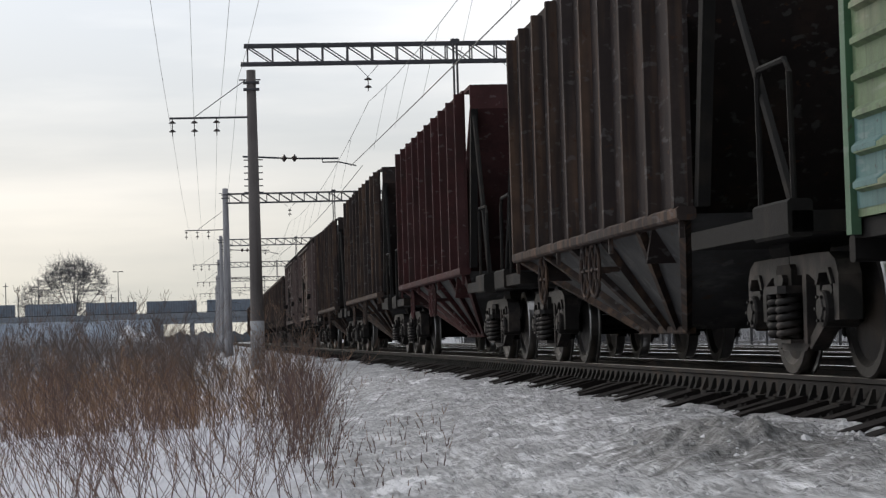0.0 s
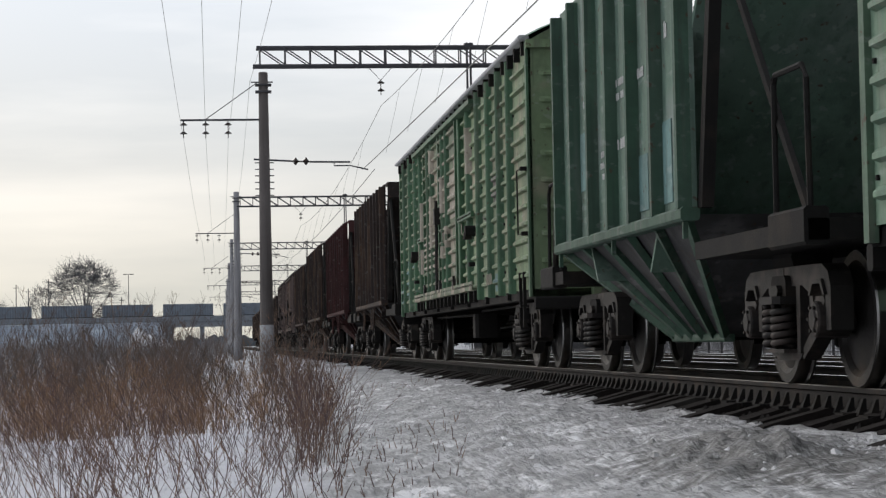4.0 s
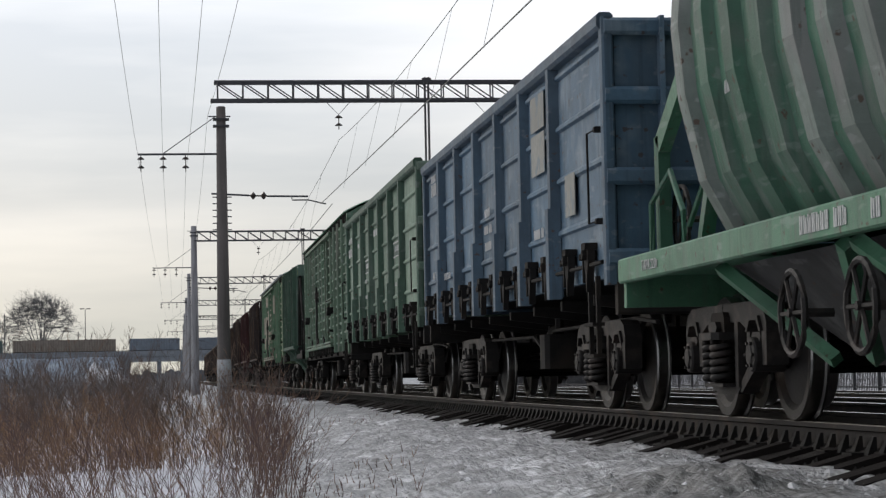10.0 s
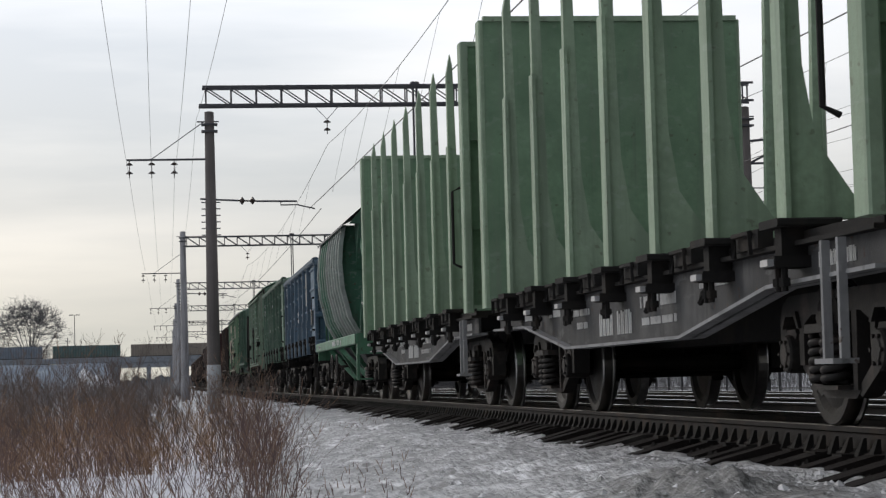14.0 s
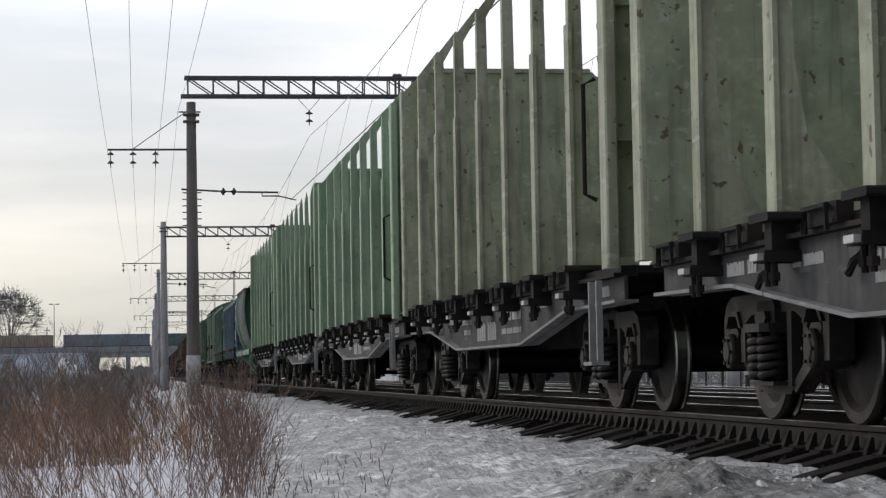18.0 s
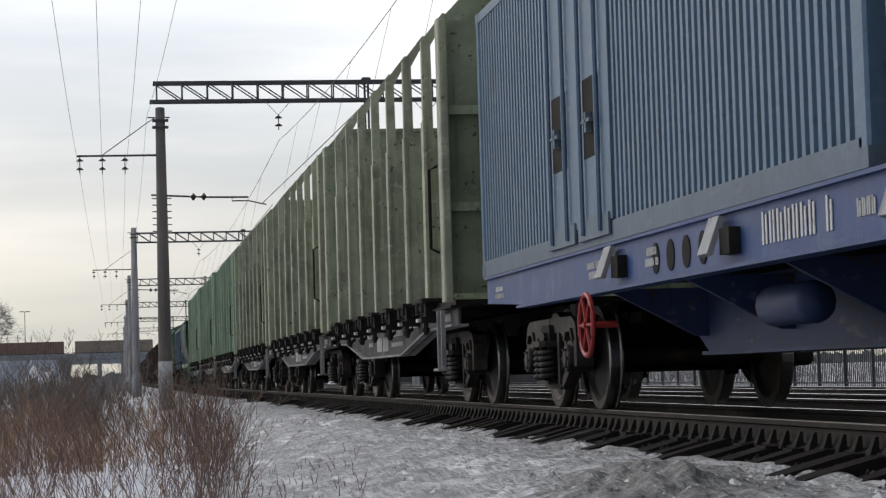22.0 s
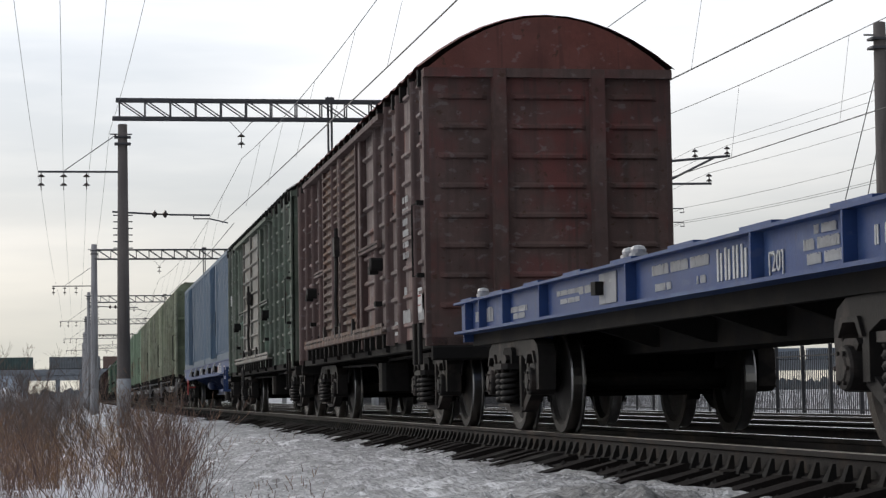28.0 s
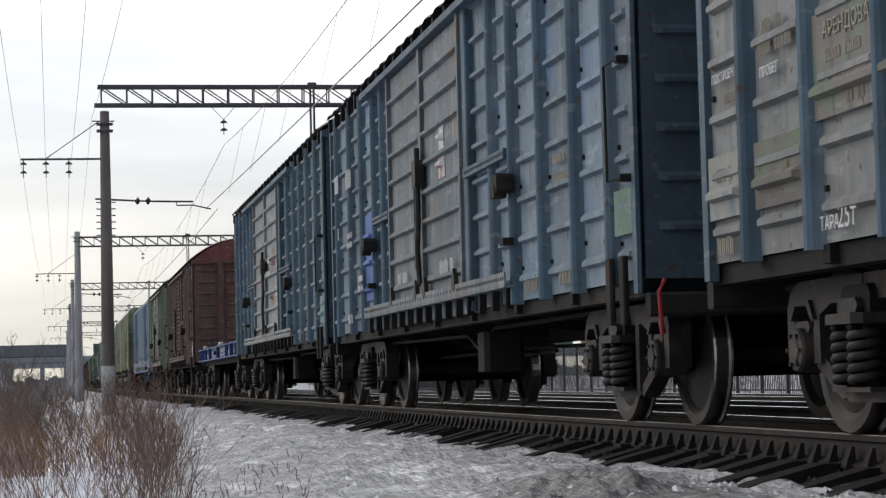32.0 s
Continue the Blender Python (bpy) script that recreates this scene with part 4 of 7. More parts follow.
def gondola(label, u, length, paint, ribm, body=None, at=None, ribs=None, hw=1.50, z0=1.36, top=3.56, detail=True):
    """An open high-sided wagon with wide stanchions, a top rim and latch gear under each floor hatch. body and ribs along the train."""
    body = body or (u + 0.65, u + length - 0.65)
    w = wagon("open_wagon", label, u, length, at or (body[0] + 2.35, body[1] - 2.35))
    y0, y1 = body[0] - u, body[1] - u
    underframe(w, y0, y1, 0.70, 1.10, 1.3, gear=detail)
    ys = [s - u for s in ribs] if ribs else [y0 + 0.1 + (y1 - y0 - 0.2) * i / 7 for i in range(8)]
    edges = sorted([y0 + 0.03, y1 - 0.03] + ys)
    for d in (-1, 1):
        for a, b2 in zip(edges, edges[1:]):
            if b2 - a > 0.2:
                part("side_panel", beaded(a, b2, d * (hw - 0.06), z0, top, d, 0.51, 0.035, 0.33, 0.03), paint, w)
        for y in ys:
            sp = Shape().prism([(d * (hw - 0.07), y - 0.10), (d * (hw + 0.04), y - 0.07), (d * (hw + 0.04), y + 0.07), (d * (hw - 0.07), y + 0.10)][::-d], "z", z0 - 0.25, top - 0.05)
            sp.prism([(d * (hw - 0.05), y - 0.12), (d * (hw + 0.07), y - 0.08), (d * (hw + 0.07), y + 0.08), (d * (hw - 0.05), y + 0.12)][::-d], "z", z0 - 0.27, z0 + 0.62)
            part("stanchion", sp, ribm, w)
        part("top_rim", Shape().chamfer(*sorted((d * (hw - 0.10), d * (hw + 0.05))), y0, y1, top - 0.10, top + 0.05, "y", 0.03), ribm, w)
        part("inner_wall", Shape().box(*sorted((d * (hw - 0.10), d * (hw - 0.07))), y0, y1, z0, top), M_DARK, w)
        part("skirt", Shape().box(*sorted((d * (hw - 0.13), d * (hw - 0.07))), y0, y1, z0 - 0.16, z0 + 0.004), paint, w)
        for a, b2 in zip(edges, edges[1:]):
            if b2 - a < 1.2:
                continue
            s, c = Shape(), (a + b2) / 2
            x0, x1 = sorted((d * (hw - 0.03), d * (hw + 0.035)))
            for q in (-0.55, 0.42):
                # cast hook with its toe, hinge boss and pin
                s.prism([(c + q - 0.05, z0 + 0.14), (c + q + 0.10, z0 + 0.14), (c + q + 0.12, z0 + 0.02), (c + q + 0.07, z0 - 0.14), (c + q + 0.05, z0 - 0.27), (c + q + 0.025, z0 - 0.27), (c + q - 0.01, z0 - 0.12), (c + q - 0.07, z0 + 0.0)], "x", x0, x1)
                s.box(x0 - 0.025, x1 + 0.025, c + q - 0.06, c + q + 0.12, z0 + 0.11, z0 + 0.17)
                s.turn([(0.045, x0 - 0.04), (0.045, x1 + 0.04)], "x", (0, c + q + 0.03, z0 + 0.06), 8)
                s.prism([(c + q + 0.17, z0 + 0.06), (c + q + 0.22, z0 + 0.06), (c + q + 0.21, z0 - 0.18), (c + q + 0.185, z0 - 0.18)], "x", x0, x1 - 0.01)
                s.turn([(0.03, x0 - 0.03), (0.03, x1 + 0.02)], "x", (0, c + q + 0.195, z0 + 0.05), 8)
            s.rod([(d * (hw + 0.005), a + 0.16, z0 - 0.03), (d * (hw + 0.005), b2 - 0.16, z0 - 0.03)], 0.022, 5)
            part("hatch_latch", s, M_DARK, w, "greasy hatch latch gear")
    for y, d in ((y0, -1), (y1, 1)):
        part("end_wall", Shape().box(-hw + 0.02, hw - 0.02, min(y, y - d * 0.05), max(y, y - d * 0.05), z0 - 0.1, top), paint, w)
        for z in (z0 - 0.08, z0 + 0.62, z0 + 1.32, top - 0.16):
            part("end_rib", Shape().chamfer(-hw, hw, min(y, y + d * 0.1), max(y, y + d * 0.1), z, z + 0.15, "x", 0.03), paint, w)
        for x in (-1.0, -0.6):
            part("ladder_rail", Shape().box(x - 0.02, x + 0.02, min(y, y + d * 0.14), max(y, y + d * 0.14), z0, top), paint, w)
        part("corner_post", Shape().chamfer(-hw - 0.02, -hw + 0.08, y - 0.08, y + 0.08, z0 - 0.24, top, "z", 0.02), ribm, w)
        part("corner_post", Shape().chamfer(hw - 0.08, hw + 0.02, y - 0.08, y + 0.08, z0 - 0.24, top, "z", 0.02), ribm, w)
        part("head_stock", Shape().chamfer(-hw + 0.06, hw - 0.06, min(y, y + d * 0.12), max(y, y + d * 0.12), 0.86, 1.14, "x", 0.02), M_DARK, w)
    part("floor", Shape().box(-hw + 0.1, hw - 0.1, y0, y1, z0 - 0.02, z0 + 0.02), M_DARK, w)
    if detail:
        corner_gear(w, y0 + 0.02, hw - 0.04, 1.0, paint)
    return w


def hopper(label, u, length, paint, ribm, side=None, at=None, roof=False, ribs=9, hw=1.42, z0=1.32, top=3.95, detail=True, wheels=True):
    """A covered hopper: ribbed upright sides, ends that slope in below, ribbed discharge hoppers underneath, end platforms."""
    side = side or (u + 3.0, u + length - 3.0)
    w = wagon("hopper_wagon", label, u, length, at or (u + 1.85, u + length - 1.85))
    y0, y1 = side[0] - u, side[1] - u
    s = Shape()
    for d in (-1, 1):
        s.box(*sorted((d * (hw - 0.05), d * (hw - 0.01))), y0, y1, z0, top)
    part("side_wall", s, paint, w)
    for d in (-1, 1):
        ys = [y0 + 0.06 + (y1 - y0 - 0.12) * i / ribs for i in range(ribs + 1)]
        for y in ys:
            part("stanchion", Shape().prism([(d * (hw - 0.02), y - 0.055), (d * (hw + 0.105), y - 0.045), (d * (hw + 0.105), y + 0.045), (d * (hw - 0.02), y + 0.055)][::-d], "z", z0, top - 0.05), ribm, w)
        part("bottom_chord", Shape().chamfer(*sorted((d * (hw - 0.06), d * (hw + 0.10))), y0 - 0.05, y1 + 0.05, z0 - 0.10, z0 + 0.01, "y", 0.02), ribm, w)
        for i, y in enumerate(ys):
            if i % 3 == 0:
                part("loop", Shape().box(*sorted((d * (hw + 0.02), d * (hw + 0.06))), y - 0.02, y + 0.02, z0 - 0.24, z0 - 0.08), ribm, w)
    # sloping ends: from the top outwards-leaning sheet down to the floor hoppers
    for y, d in ((y0, -1), (y1, 1)):
        part("slope_sheet", Shape().prism([(y - d * 1.9, 0.95), (y - d * 1.84, 0.95), (y + d * 0.75, top - 0.35), (y + d * 0.75, top), (y, top), (y, top - 0.06), (y + d * 0.68, top - 0.06), (y + d * 0.68, top - 0.32)][::d], "x", -hw + 0.04, hw - 0.04), paint, w, "sloping end sheet in shade")
        ye = 0.55 if d < 0 else length - 0.55
        for x in (-hw + 0.1, hw - 0.1):
            part("end_strut", Shape().prism([(y + d * 0.02, z0), (y + d * 0.16, z0), (y + d * 0.75, top - 0.35), (y + d * 0.6, top - 0.35)][::d], "x", x - 0.05, x + 0.05), M_DARK, w)
            part("end_brace", Shape().rod([(x, ye - d * 0.3, 1.15), (x, y + d * 0.68, top - 0.4)], 0.035, 6), M_DARK, w)
        part("platform", Shape().box(-1.42, 1.42, min(ye, y + d * 0.1), max(ye, y + d * 0.1), 0.98, 1.12).chamfer(-1.45, -1.28, min(ye, ye - d * 0.9), max(ye, ye - d * 0.9), 0.95, 1.20, "y", 0.02), M_DARK, w, "end platform")
        if detail:
            x = -1.36
            part("handrail", Shape().rod([(x, ye - d * 0.15, 1.15), (x, ye - d * 0.18, 2.05), (x, ye - d * 0.28, 2.15), (x, ye - d * 0.95, 2.16), (x, ye - d * 1.0, 2.1), (x, ye - d * 1.0, 1.15)], 0.022, 6), M_DARK, w)
    # discharge hoppers under the floor
    mid = (y0 + y1) / 2
    part("sill", Shape().box(-0.25, 0.25, 0.6, length - 0.6, 0.72, 1.05), M_DARK, w)
    s = Shape()
    for d in (-1, 1):
        s.sheet([[(d * (hw - 0.03), y0, z0 - 0.05), (d * (hw - 0.03), y1, z0 - 0.05)], [(d * 0.62, mid - 1.05, 0.36), (d * 0.62, mid + 1.05, 0.36)]][::-d])
    s.sheet([[(-hw, y0, z0 - 0.05), (hw, y0, z0 - 0.05)], [(-0.62, mid - 1.05, 0.36), (0.62, mid - 1.05, 0.36)]])
    s.sheet([[(-0.62, mid + 1.05, 0.36), (0.62, mid + 1.05, 0.36)], [(-hw, y1, z0 - 0.05), (hw, y1, z0 - 0.05)]])
    part("discharge_hopper", s, M_TSILL, w, "dusty sloping discharge hopper")
    for d in (-1, 1):
        for i in range(6):
            f = i / 5
            a, b2 = Vector((d * hw, y0 + 0.1 + (y1 - y0 - 0.2) * f, z0 - 0.08)), Vector((d * 0.65, mid - 1.05 + 2.1 * f, 0.37))
            part("hopper_rib", Shape().rod([a, b2], 0.05, 4), ribm, w)
        part("hopper_lip", Shape().chamfer(*sorted((d * 0.58, d * 0.68)), mid - 1.12, mid + 1.12, 0.32, 0.40, "y", 0.015), ribm, w)
    if wheels:
        for yy in (y1 - 1.6, (y0 + y1) / 2 + 0.2, (y0 + y1) / 2 - 0.3):
            hand_wheel(w, yy, 0.98, -1.40, 0.27, ribm)
    if roof:
        k = 4 * ribs
        rows = []
        for i in range(k + 1):
            y = y0 - 0.75 + (y1 - y0 + 1.5) * i / k
            rows.append([(x, y, z + (0.03 if i % 4 in (1, 2) else 0)) for x, z in roof_arch(hw, top, 0.42)])
        part("roof", Shape().sheet(rows), paint, w, "low arched roof")
    if detail:
        part("brake_cylinder", Shape().turn([(0, -0.3), (0.16, -0.28), (0.18, 0.2), (0.1, 0.3)], "y", (-0.8, y0 - 1.0, 0.95), 12), M_DARK, w)
    return w


def grain_hopper(label, u, length, paint, ribm):
    """A barrel-sided grain hopper with many half-round ribs and an overhanging roof."""
    w = wagon("grain_hopper", label, u, length, (60.35, 68.5))
    y0, y1, e0, e1 = 61.5 - u, 67.45 - u, 59.25 - u, 70.17 - u
    prof = [(1.18, 1.26), (1.42, 1.7), (1.56, 2.3), (1.60, 2.8), (1.57, 3.2), (1.50, 3.58)]
    for d in (-1, 1):
        part("side_wall", Shape().sheet([[(d * x, y, z) for x, z in prof] for y in (y0, y1)][::d]), paint, w, "bulging side wall", smooth=True)
        n = 9
        for i in range(n + 1):
            y = y0 + (y1 - y0) * i / n
            rows = []
            for q, o in ((-0.17, -0.01), (-0.11, 0.075), (0.11, 0.075), (0.17, -0.01)):
                rows.append([(d * (x + o), y + q, z) for x, z in prof])
            part("stanchion", Shape().sheet(rows[::d]), paint if i in (7, 8, 6) else ribm, w)
    for y, d in ((y0, -1), (y1, 1)):
        sx = [(-x, z) for x, z in prof] + [(x, z) for x, z in prof[::-1]]
        part("end_frame", Shape().prism(sx, "y", y - 0.02, y + 0.02), paint, w)
        part("slope_sheet", Shape().prism([(y - d * 1.5, 1.3), (y - d * 1.4, 1.3), (y + d * 0.9, 3.5), (y + d * 0.9, 3.7), (y, 3.7)][::d], "x", -1.3, 1.3), paint, w, "sloping end sheet in shade")
        ye = e0 if d < 0 else e1
        for x in (-1.2, 1.2):
            part("end_brace", Shape().prism([(y + d * 0.15, 3.40), (y + d * 0.30, 3.52), (ye - d * 0.15, 2.28), (ye - d * 0.30, 2.16)][::d], "x", x - 0.05, x + 0.05), M_GREENSILL, w, "slanting end strut")
            part("end_post", Shape().prism([(ye - d * 0.30, 1.24), (ye - d * 0.15, 1.24), (ye - d * 0.12, 2.3), (ye - d * 0.27, 2.3)][::d], "x", x - 0.05, x + 0.05), paint, w)
            part("end_strut", Shape().prism([(y + d * 1.15, 1.24), (y + d * 1.28, 1.24), (y + d * 0.62, 2.25), (y + d * 0.50, 2.2)][::d], "x", x - 0.05, x + 0.05), paint, w, "short slanting strut")
        part("stair_rail", Shape().rod([(-1.3, ye - d * 0.2, 1.25), (-1.3, ye - d * 0.2, 1.75), (-1.3, ye - d * 0.9, 1.95), (-1.3, ye - d * 1.3, 1.6), (-1.3, ye - d * 1.3, 1.25)], 0.025, 6).rod([(-1.1, ye - d * 0.2, 1.25), (-1.1, ye - d * 1.3, 1.9)], 0.025, 6), paint, w)
    rows = []
    for i in range(41):
        y = y0 - 1.0 + (y1 - y0 + 1.3) * i / 40
        rows.append([(x, y, z) for x, z in [(-1.64, 3.50), (-1.62, 3.56), (-1.08, 4.02), (-0.5, 4.3), (0.5, 4.3), (1.08, 4.02), (1.62, 3.56), (1.64, 3.50)]])
    part("roof", Shape().sheet(rows), M_ROOFSNOW, w, "dark overhanging roof")
    part("gable", Shape().prism([(-1.5, 3.55), (1.5, 3.55), (1.1, 4.0), (0.5, 4.27), (-0.5, 4.27), (-1.1, 4.0)], "y", y0 - 0.95, y0 - 0.9), paint, w)
    for x in (-1.55, 1.45):
        part("side_sill", Shape().chamfer(x, x + 0.10, e0, e1, 1.10, 1.30, "y", 0.015), M_GREENSILL, w, "bright green side sill")
    for a, b2 in ((e0, y0 + 0.2), (y1 - 0.2, e1)):
        part("platform", Shape().box(-1.45, 1.45, a, b2, 1.16, 1.24), M_GREENSILL, w)
    part("end_sill", Shape().box(-1.5, 1.5, e0 - 0.02, e0 + 0.08, 0.9, 1.31), M_GREENSILL, w)
    part("end_sill", Shape().box(-1.5, 1.5, e1 - 0.08, e1 + 0.02, 0.9, 1.31), M_GREENSILL, w)
    part("centre_sill", Shape().box(-0.25, 0.25, 0.6, length - 0.6, 0.75, 1.1), M_DARK, w)
    mid = (y0 + y1) / 2
    for c in (mid - 1.5, mid + 1.5):
        s = Shape()
        for d in (-1, 1):
            s.sheet([[(d * 1.3, c - 1.45, 1.1), (d * 1.3, c + 1.45, 1.1)], [(d * 0.6, c - 0.45, 0.38), (d * 0.6, c + 0.45, 0.38)]][::-d])
            s.sheet([[(-1.3, c + d * 1.45, 1.1), (1.3, c + d * 1.45, 1.1)], [(-0.6, c + d * 0.45, 0.38), (0.6, c + d * 0.45, 0.38)]][::-d])
        part("discharge_hopper", s, M_TSILL, w, "dusty sloping discharge hopper")
        for d in (-1, 1):
            part("hopper_strut", Shape().rod([(-1.4, c + d * 1.4, 1.08), (-0.9, c + d * 0.4, 0.42)], 0.06, 4), M_GREENSILL, w)
    for yy in (65.15 - u, 63.86 - u):
        hand_wheel(w, yy, 0.70, -1.55, 0.25, M_BOGIE)
    hand_wheel(w, 69.75 - u, 1.6, -1.1, 0.27, M_BOGIE)
    part("corner_step", Shape().box(-1.5, -1.44, e0 + 0.2, e0 + 0.32, 0.4, 1.15).box(-1.5, -1.2, e0 + 0.15, e0 + 0.38, 0.4, 0.43), M_GREENSILL, w)
    bars(w, [(63.4 - u, 1.15, 0.5, 0.11), (64.5 - u, 1.15, 0.9, 0.11), (66.5 - u, 3.2, 0.4, 0.12), (66.3 - u, 2.9, 0.4, 0.12), (66.6 - u, 2.2, 0.35, 0.09)], -1.556)
    return w


def timber_flat(label, middle, paint, stakem, chamfer):
    """A flat wagon with two full-width end walls and seven pairs of stakes on a fish-bellied frame."""
    length = 14.75
    u, m = middle - length / 2, length / 2
    w = wagon("timber_wagon", label, u, length, (middle - 4.86, middle + 4.86))
    y0, y1, hw, zd = m - 6.69, m + 6.69, 1.50, 1.27
    belly = [(y0, 1.12), (y1, 1.12), (y1, 0.90), (m + 4.6, 0.88), (m + 2.25, 0.62), (m - 2.25, 0.62), (m - 4.6, 0.88), (y0, 0.90)]
    for d in (-1, 1):
        x = d * 1.36
        part("side_sill", Shape().prism(belly[::-1], "x", x - 0.015, x + 0.015), M_TSILL, w, "dusty dark fish-bellied side sill")
        lower = [(p[0], p[1]) for p in belly[2:]]
        fl = Shape()
        for a, b2 in zip(lower, lower[1:]):
            fl.prism([(a[0], a[1]), (b2[0], b2[1]), (b2[0], b2[1] + 0.025), (a[0], a[1] + 0.025)], "x", *sorted((d * 1.26, d * 1.46)))
        part("sill_flange", fl, M_TFLANGE, w, "grey lower flange")
        part("upper_flange", Shape().box(*sorted((d * 1.26, d * 1.46)), y0, y1, 1.11, 1.14), M_DARK, w)
    part("deck", Shape().box(-1.40, 1.40, y0, y1, 1.14, 1.20), M_DARK, w)
    part("centre_sill", Shape().box(-0.2, 0.2, 0.6, length - 0.6, 0.62, 1.1), M_DARK, w)
    k = 7
    top = 4.66 if chamfer else 4.50
    for d in (-1, 1):
        for i in range(k):
            y = m + 1.725 * (i - 3)
            xo, xi = d * hw, d * (hw - 0.16)
            s = Shape()
            if chamfer:
                outer = [(xo, zd), (xo, 4.38), (d * (hw - 0.27), top + 0.06), (d * (hw - 0.33), top + 0.04), (d * (hw - 0.11), 4.32), (d * (hw - 0.13), 2.2), (d * (hw - 0.20), 1.75), (d * (hw - 0.42), 1.42), (d * (hw - 0.60), zd)]
            else:
                outer = [(xo, zd), (xo, top - 0.15), (d * (hw - 0.05), top + 0.11), (d * (hw - 0.08), top - 0.05), (d * (hw - 0.13), 2.2), (d * (hw - 0.20), 1.75), (d * (hw - 0.42), 1.42), (d * (hw - 0.60), zd)]
            s.prism(outer[::-d], "y", y - 0.055, y + 0.055)
            s.prism([(xo + d * 0.012, zd), (xo + d * 0.012, 3.4), (xo - d * 0.02, 3.4), (xo - d * 0.02, zd)][::-d], "y", y - 0.10, y + 0.10)
            part("stake", s, stakem, w, "painted steel stake with curved foot")
            part("stake_pocket", Shape().chamfer(*sorted((d * (hw - 0.30), d * (hw + 0.10))), y - 0.20, y + 0.20, zd - 0.05, zd, "x", 0.01).box(*sorted((d * 1.38, d * 1.54)), y - 0.07, y + 0.07, 0.98, 1.23).box(*sorted((d * 1.37, d * 1.60)), y - 0.12, y + 0.12, 0.98, 1.05), M_DARK, w)
            for q in (-0.075, 0.055):
                part("clamp_bolt", Shape().rod([(d * 1.53, y + q, 0.84), (d * 1.53, y + q, 1.0)], 0.022, 6).turn([(0.036, 0.87), (0.036, 0.92)], "z", (d * 1.53, y + q, 0), 6), M_DARK, w)
            if d < 0 and i in (1, 2, 4, 5):
                part("rope_hook", Shape().rod([(-1.375, y + 0.5, 0.97), (-1.44, y + 0.5, 0.92), (-1.45, y + 0.55, 0.86), (-1.43, y + 0.62, 0.87)], 0.03, 6, 0.7), M_DARK, w)
            part("pocket_foot", Shape().box(*sorted((d * 1.55, d * 1.64)), y - 0.10, y + 0.06, 0.99, 1.03), M_GLASSY, w, "pale worn foot plate")
            c = y + 0.86
            part("lashing_ring", Shape().box(*sorted((d * 1.40, d * 1.50)), c - 0.28, c + 0.28, 1.14, 1.26).rod([(d * 1.53, c - 0.2, 1.10), (d * 1.53, c - 0.2, 1.24), (d * 1.53, c + 0.2, 1.24), (d * 1.53, c + 0.2, 1.10)], 0.02, 5), M_DARK, w)
    for y, d in ((y0 + 0.05, -1), (y1 - 0.05, 1)):
        sheet = [(-hw, zd), (hw, zd), (hw, top), (-hw, top)] if not chamfer else [(-hw, zd), (hw, zd), (hw, 4.38), (hw - 0.27, top), (-hw + 0.27, top), (-hw, 4.38)]
        part("end_wall", Shape().prism(sheet, "y", y - 0.02, y + 0.02), paint, w, "tall painted steel end wall")
        for x in (-hw, hw):
            part("wall_flange", Shape().chamfer(x - 0.05, x + 0.05, min(y, y + d * 0.26), max(y, y + d * 0.26), zd - 0.1, 4.38 if chamfer else top, "z", 0.015), stakem, w)
        for x in (-0.75, 0, 0.75):
            part("wall_rib", Shape().box(x - 0.06, x + 0.06, min(y, y + d * 0.16), max(y, y + d * 0.16), zd, top - 0.1), paint, w)
        for z in (2.2, 3.3):
            part("wall_rib", Shape().box(-hw, hw, min(y, y + d * 0.12), max(y, y + d * 0.12), z, z + 0.1), paint, w)
        part("wall_cap", Shape().box(-hw + (0.3 if chamfer else 0), hw - (0.3 if chamfer else 0), y - 0.05, y + 0.05, top - 0.02, top + 0.04), stakem, w)
    part("grab_iron", Shape().rod([(-hw - 0.02, y0 + 0.3, 1.75), (-hw - 0.12, y0 + 0.3, 1.8), (-hw - 0.12, y0 + 0.3, 2.7), (-hw - 0.02, y0 + 0.3, 2.75)], 0.02, 6), M_DARK, w)
    part("step_ladder", Shape().box(-1.5, -1.45, y0 + 0.5, y0 + 0.54, 0.4, 1.1).box(-1.5, -1.45, y0 + 0.8, y0 + 0.84, 0.4, 1.1).box(-1.55, -1.4, y0 + 0.5, y0 + 0.84, 0.4, 0.43), M_TFLANGE, w)
    bars(w, [(m + 0.35, 0.71, 1.35, 0.20), (m - 1.3, 0.90, 1.3, 0.09), (m - 1.3, 0.76, 1.2, 0.06), (m + 1.9, 0.92, 0.9, 0.06), (m + 1.8, 0.80, 0.5, 0.06), (m + 4.6, 0.96, 0.7, 0.09), (m - 3.0, 0.97, 0.8, 0.08), (m + 3.2, 0.95, 0.6, 0.07), (m - 5.8, 0.97, 0.7, 0.09)], -1.38)
    return w


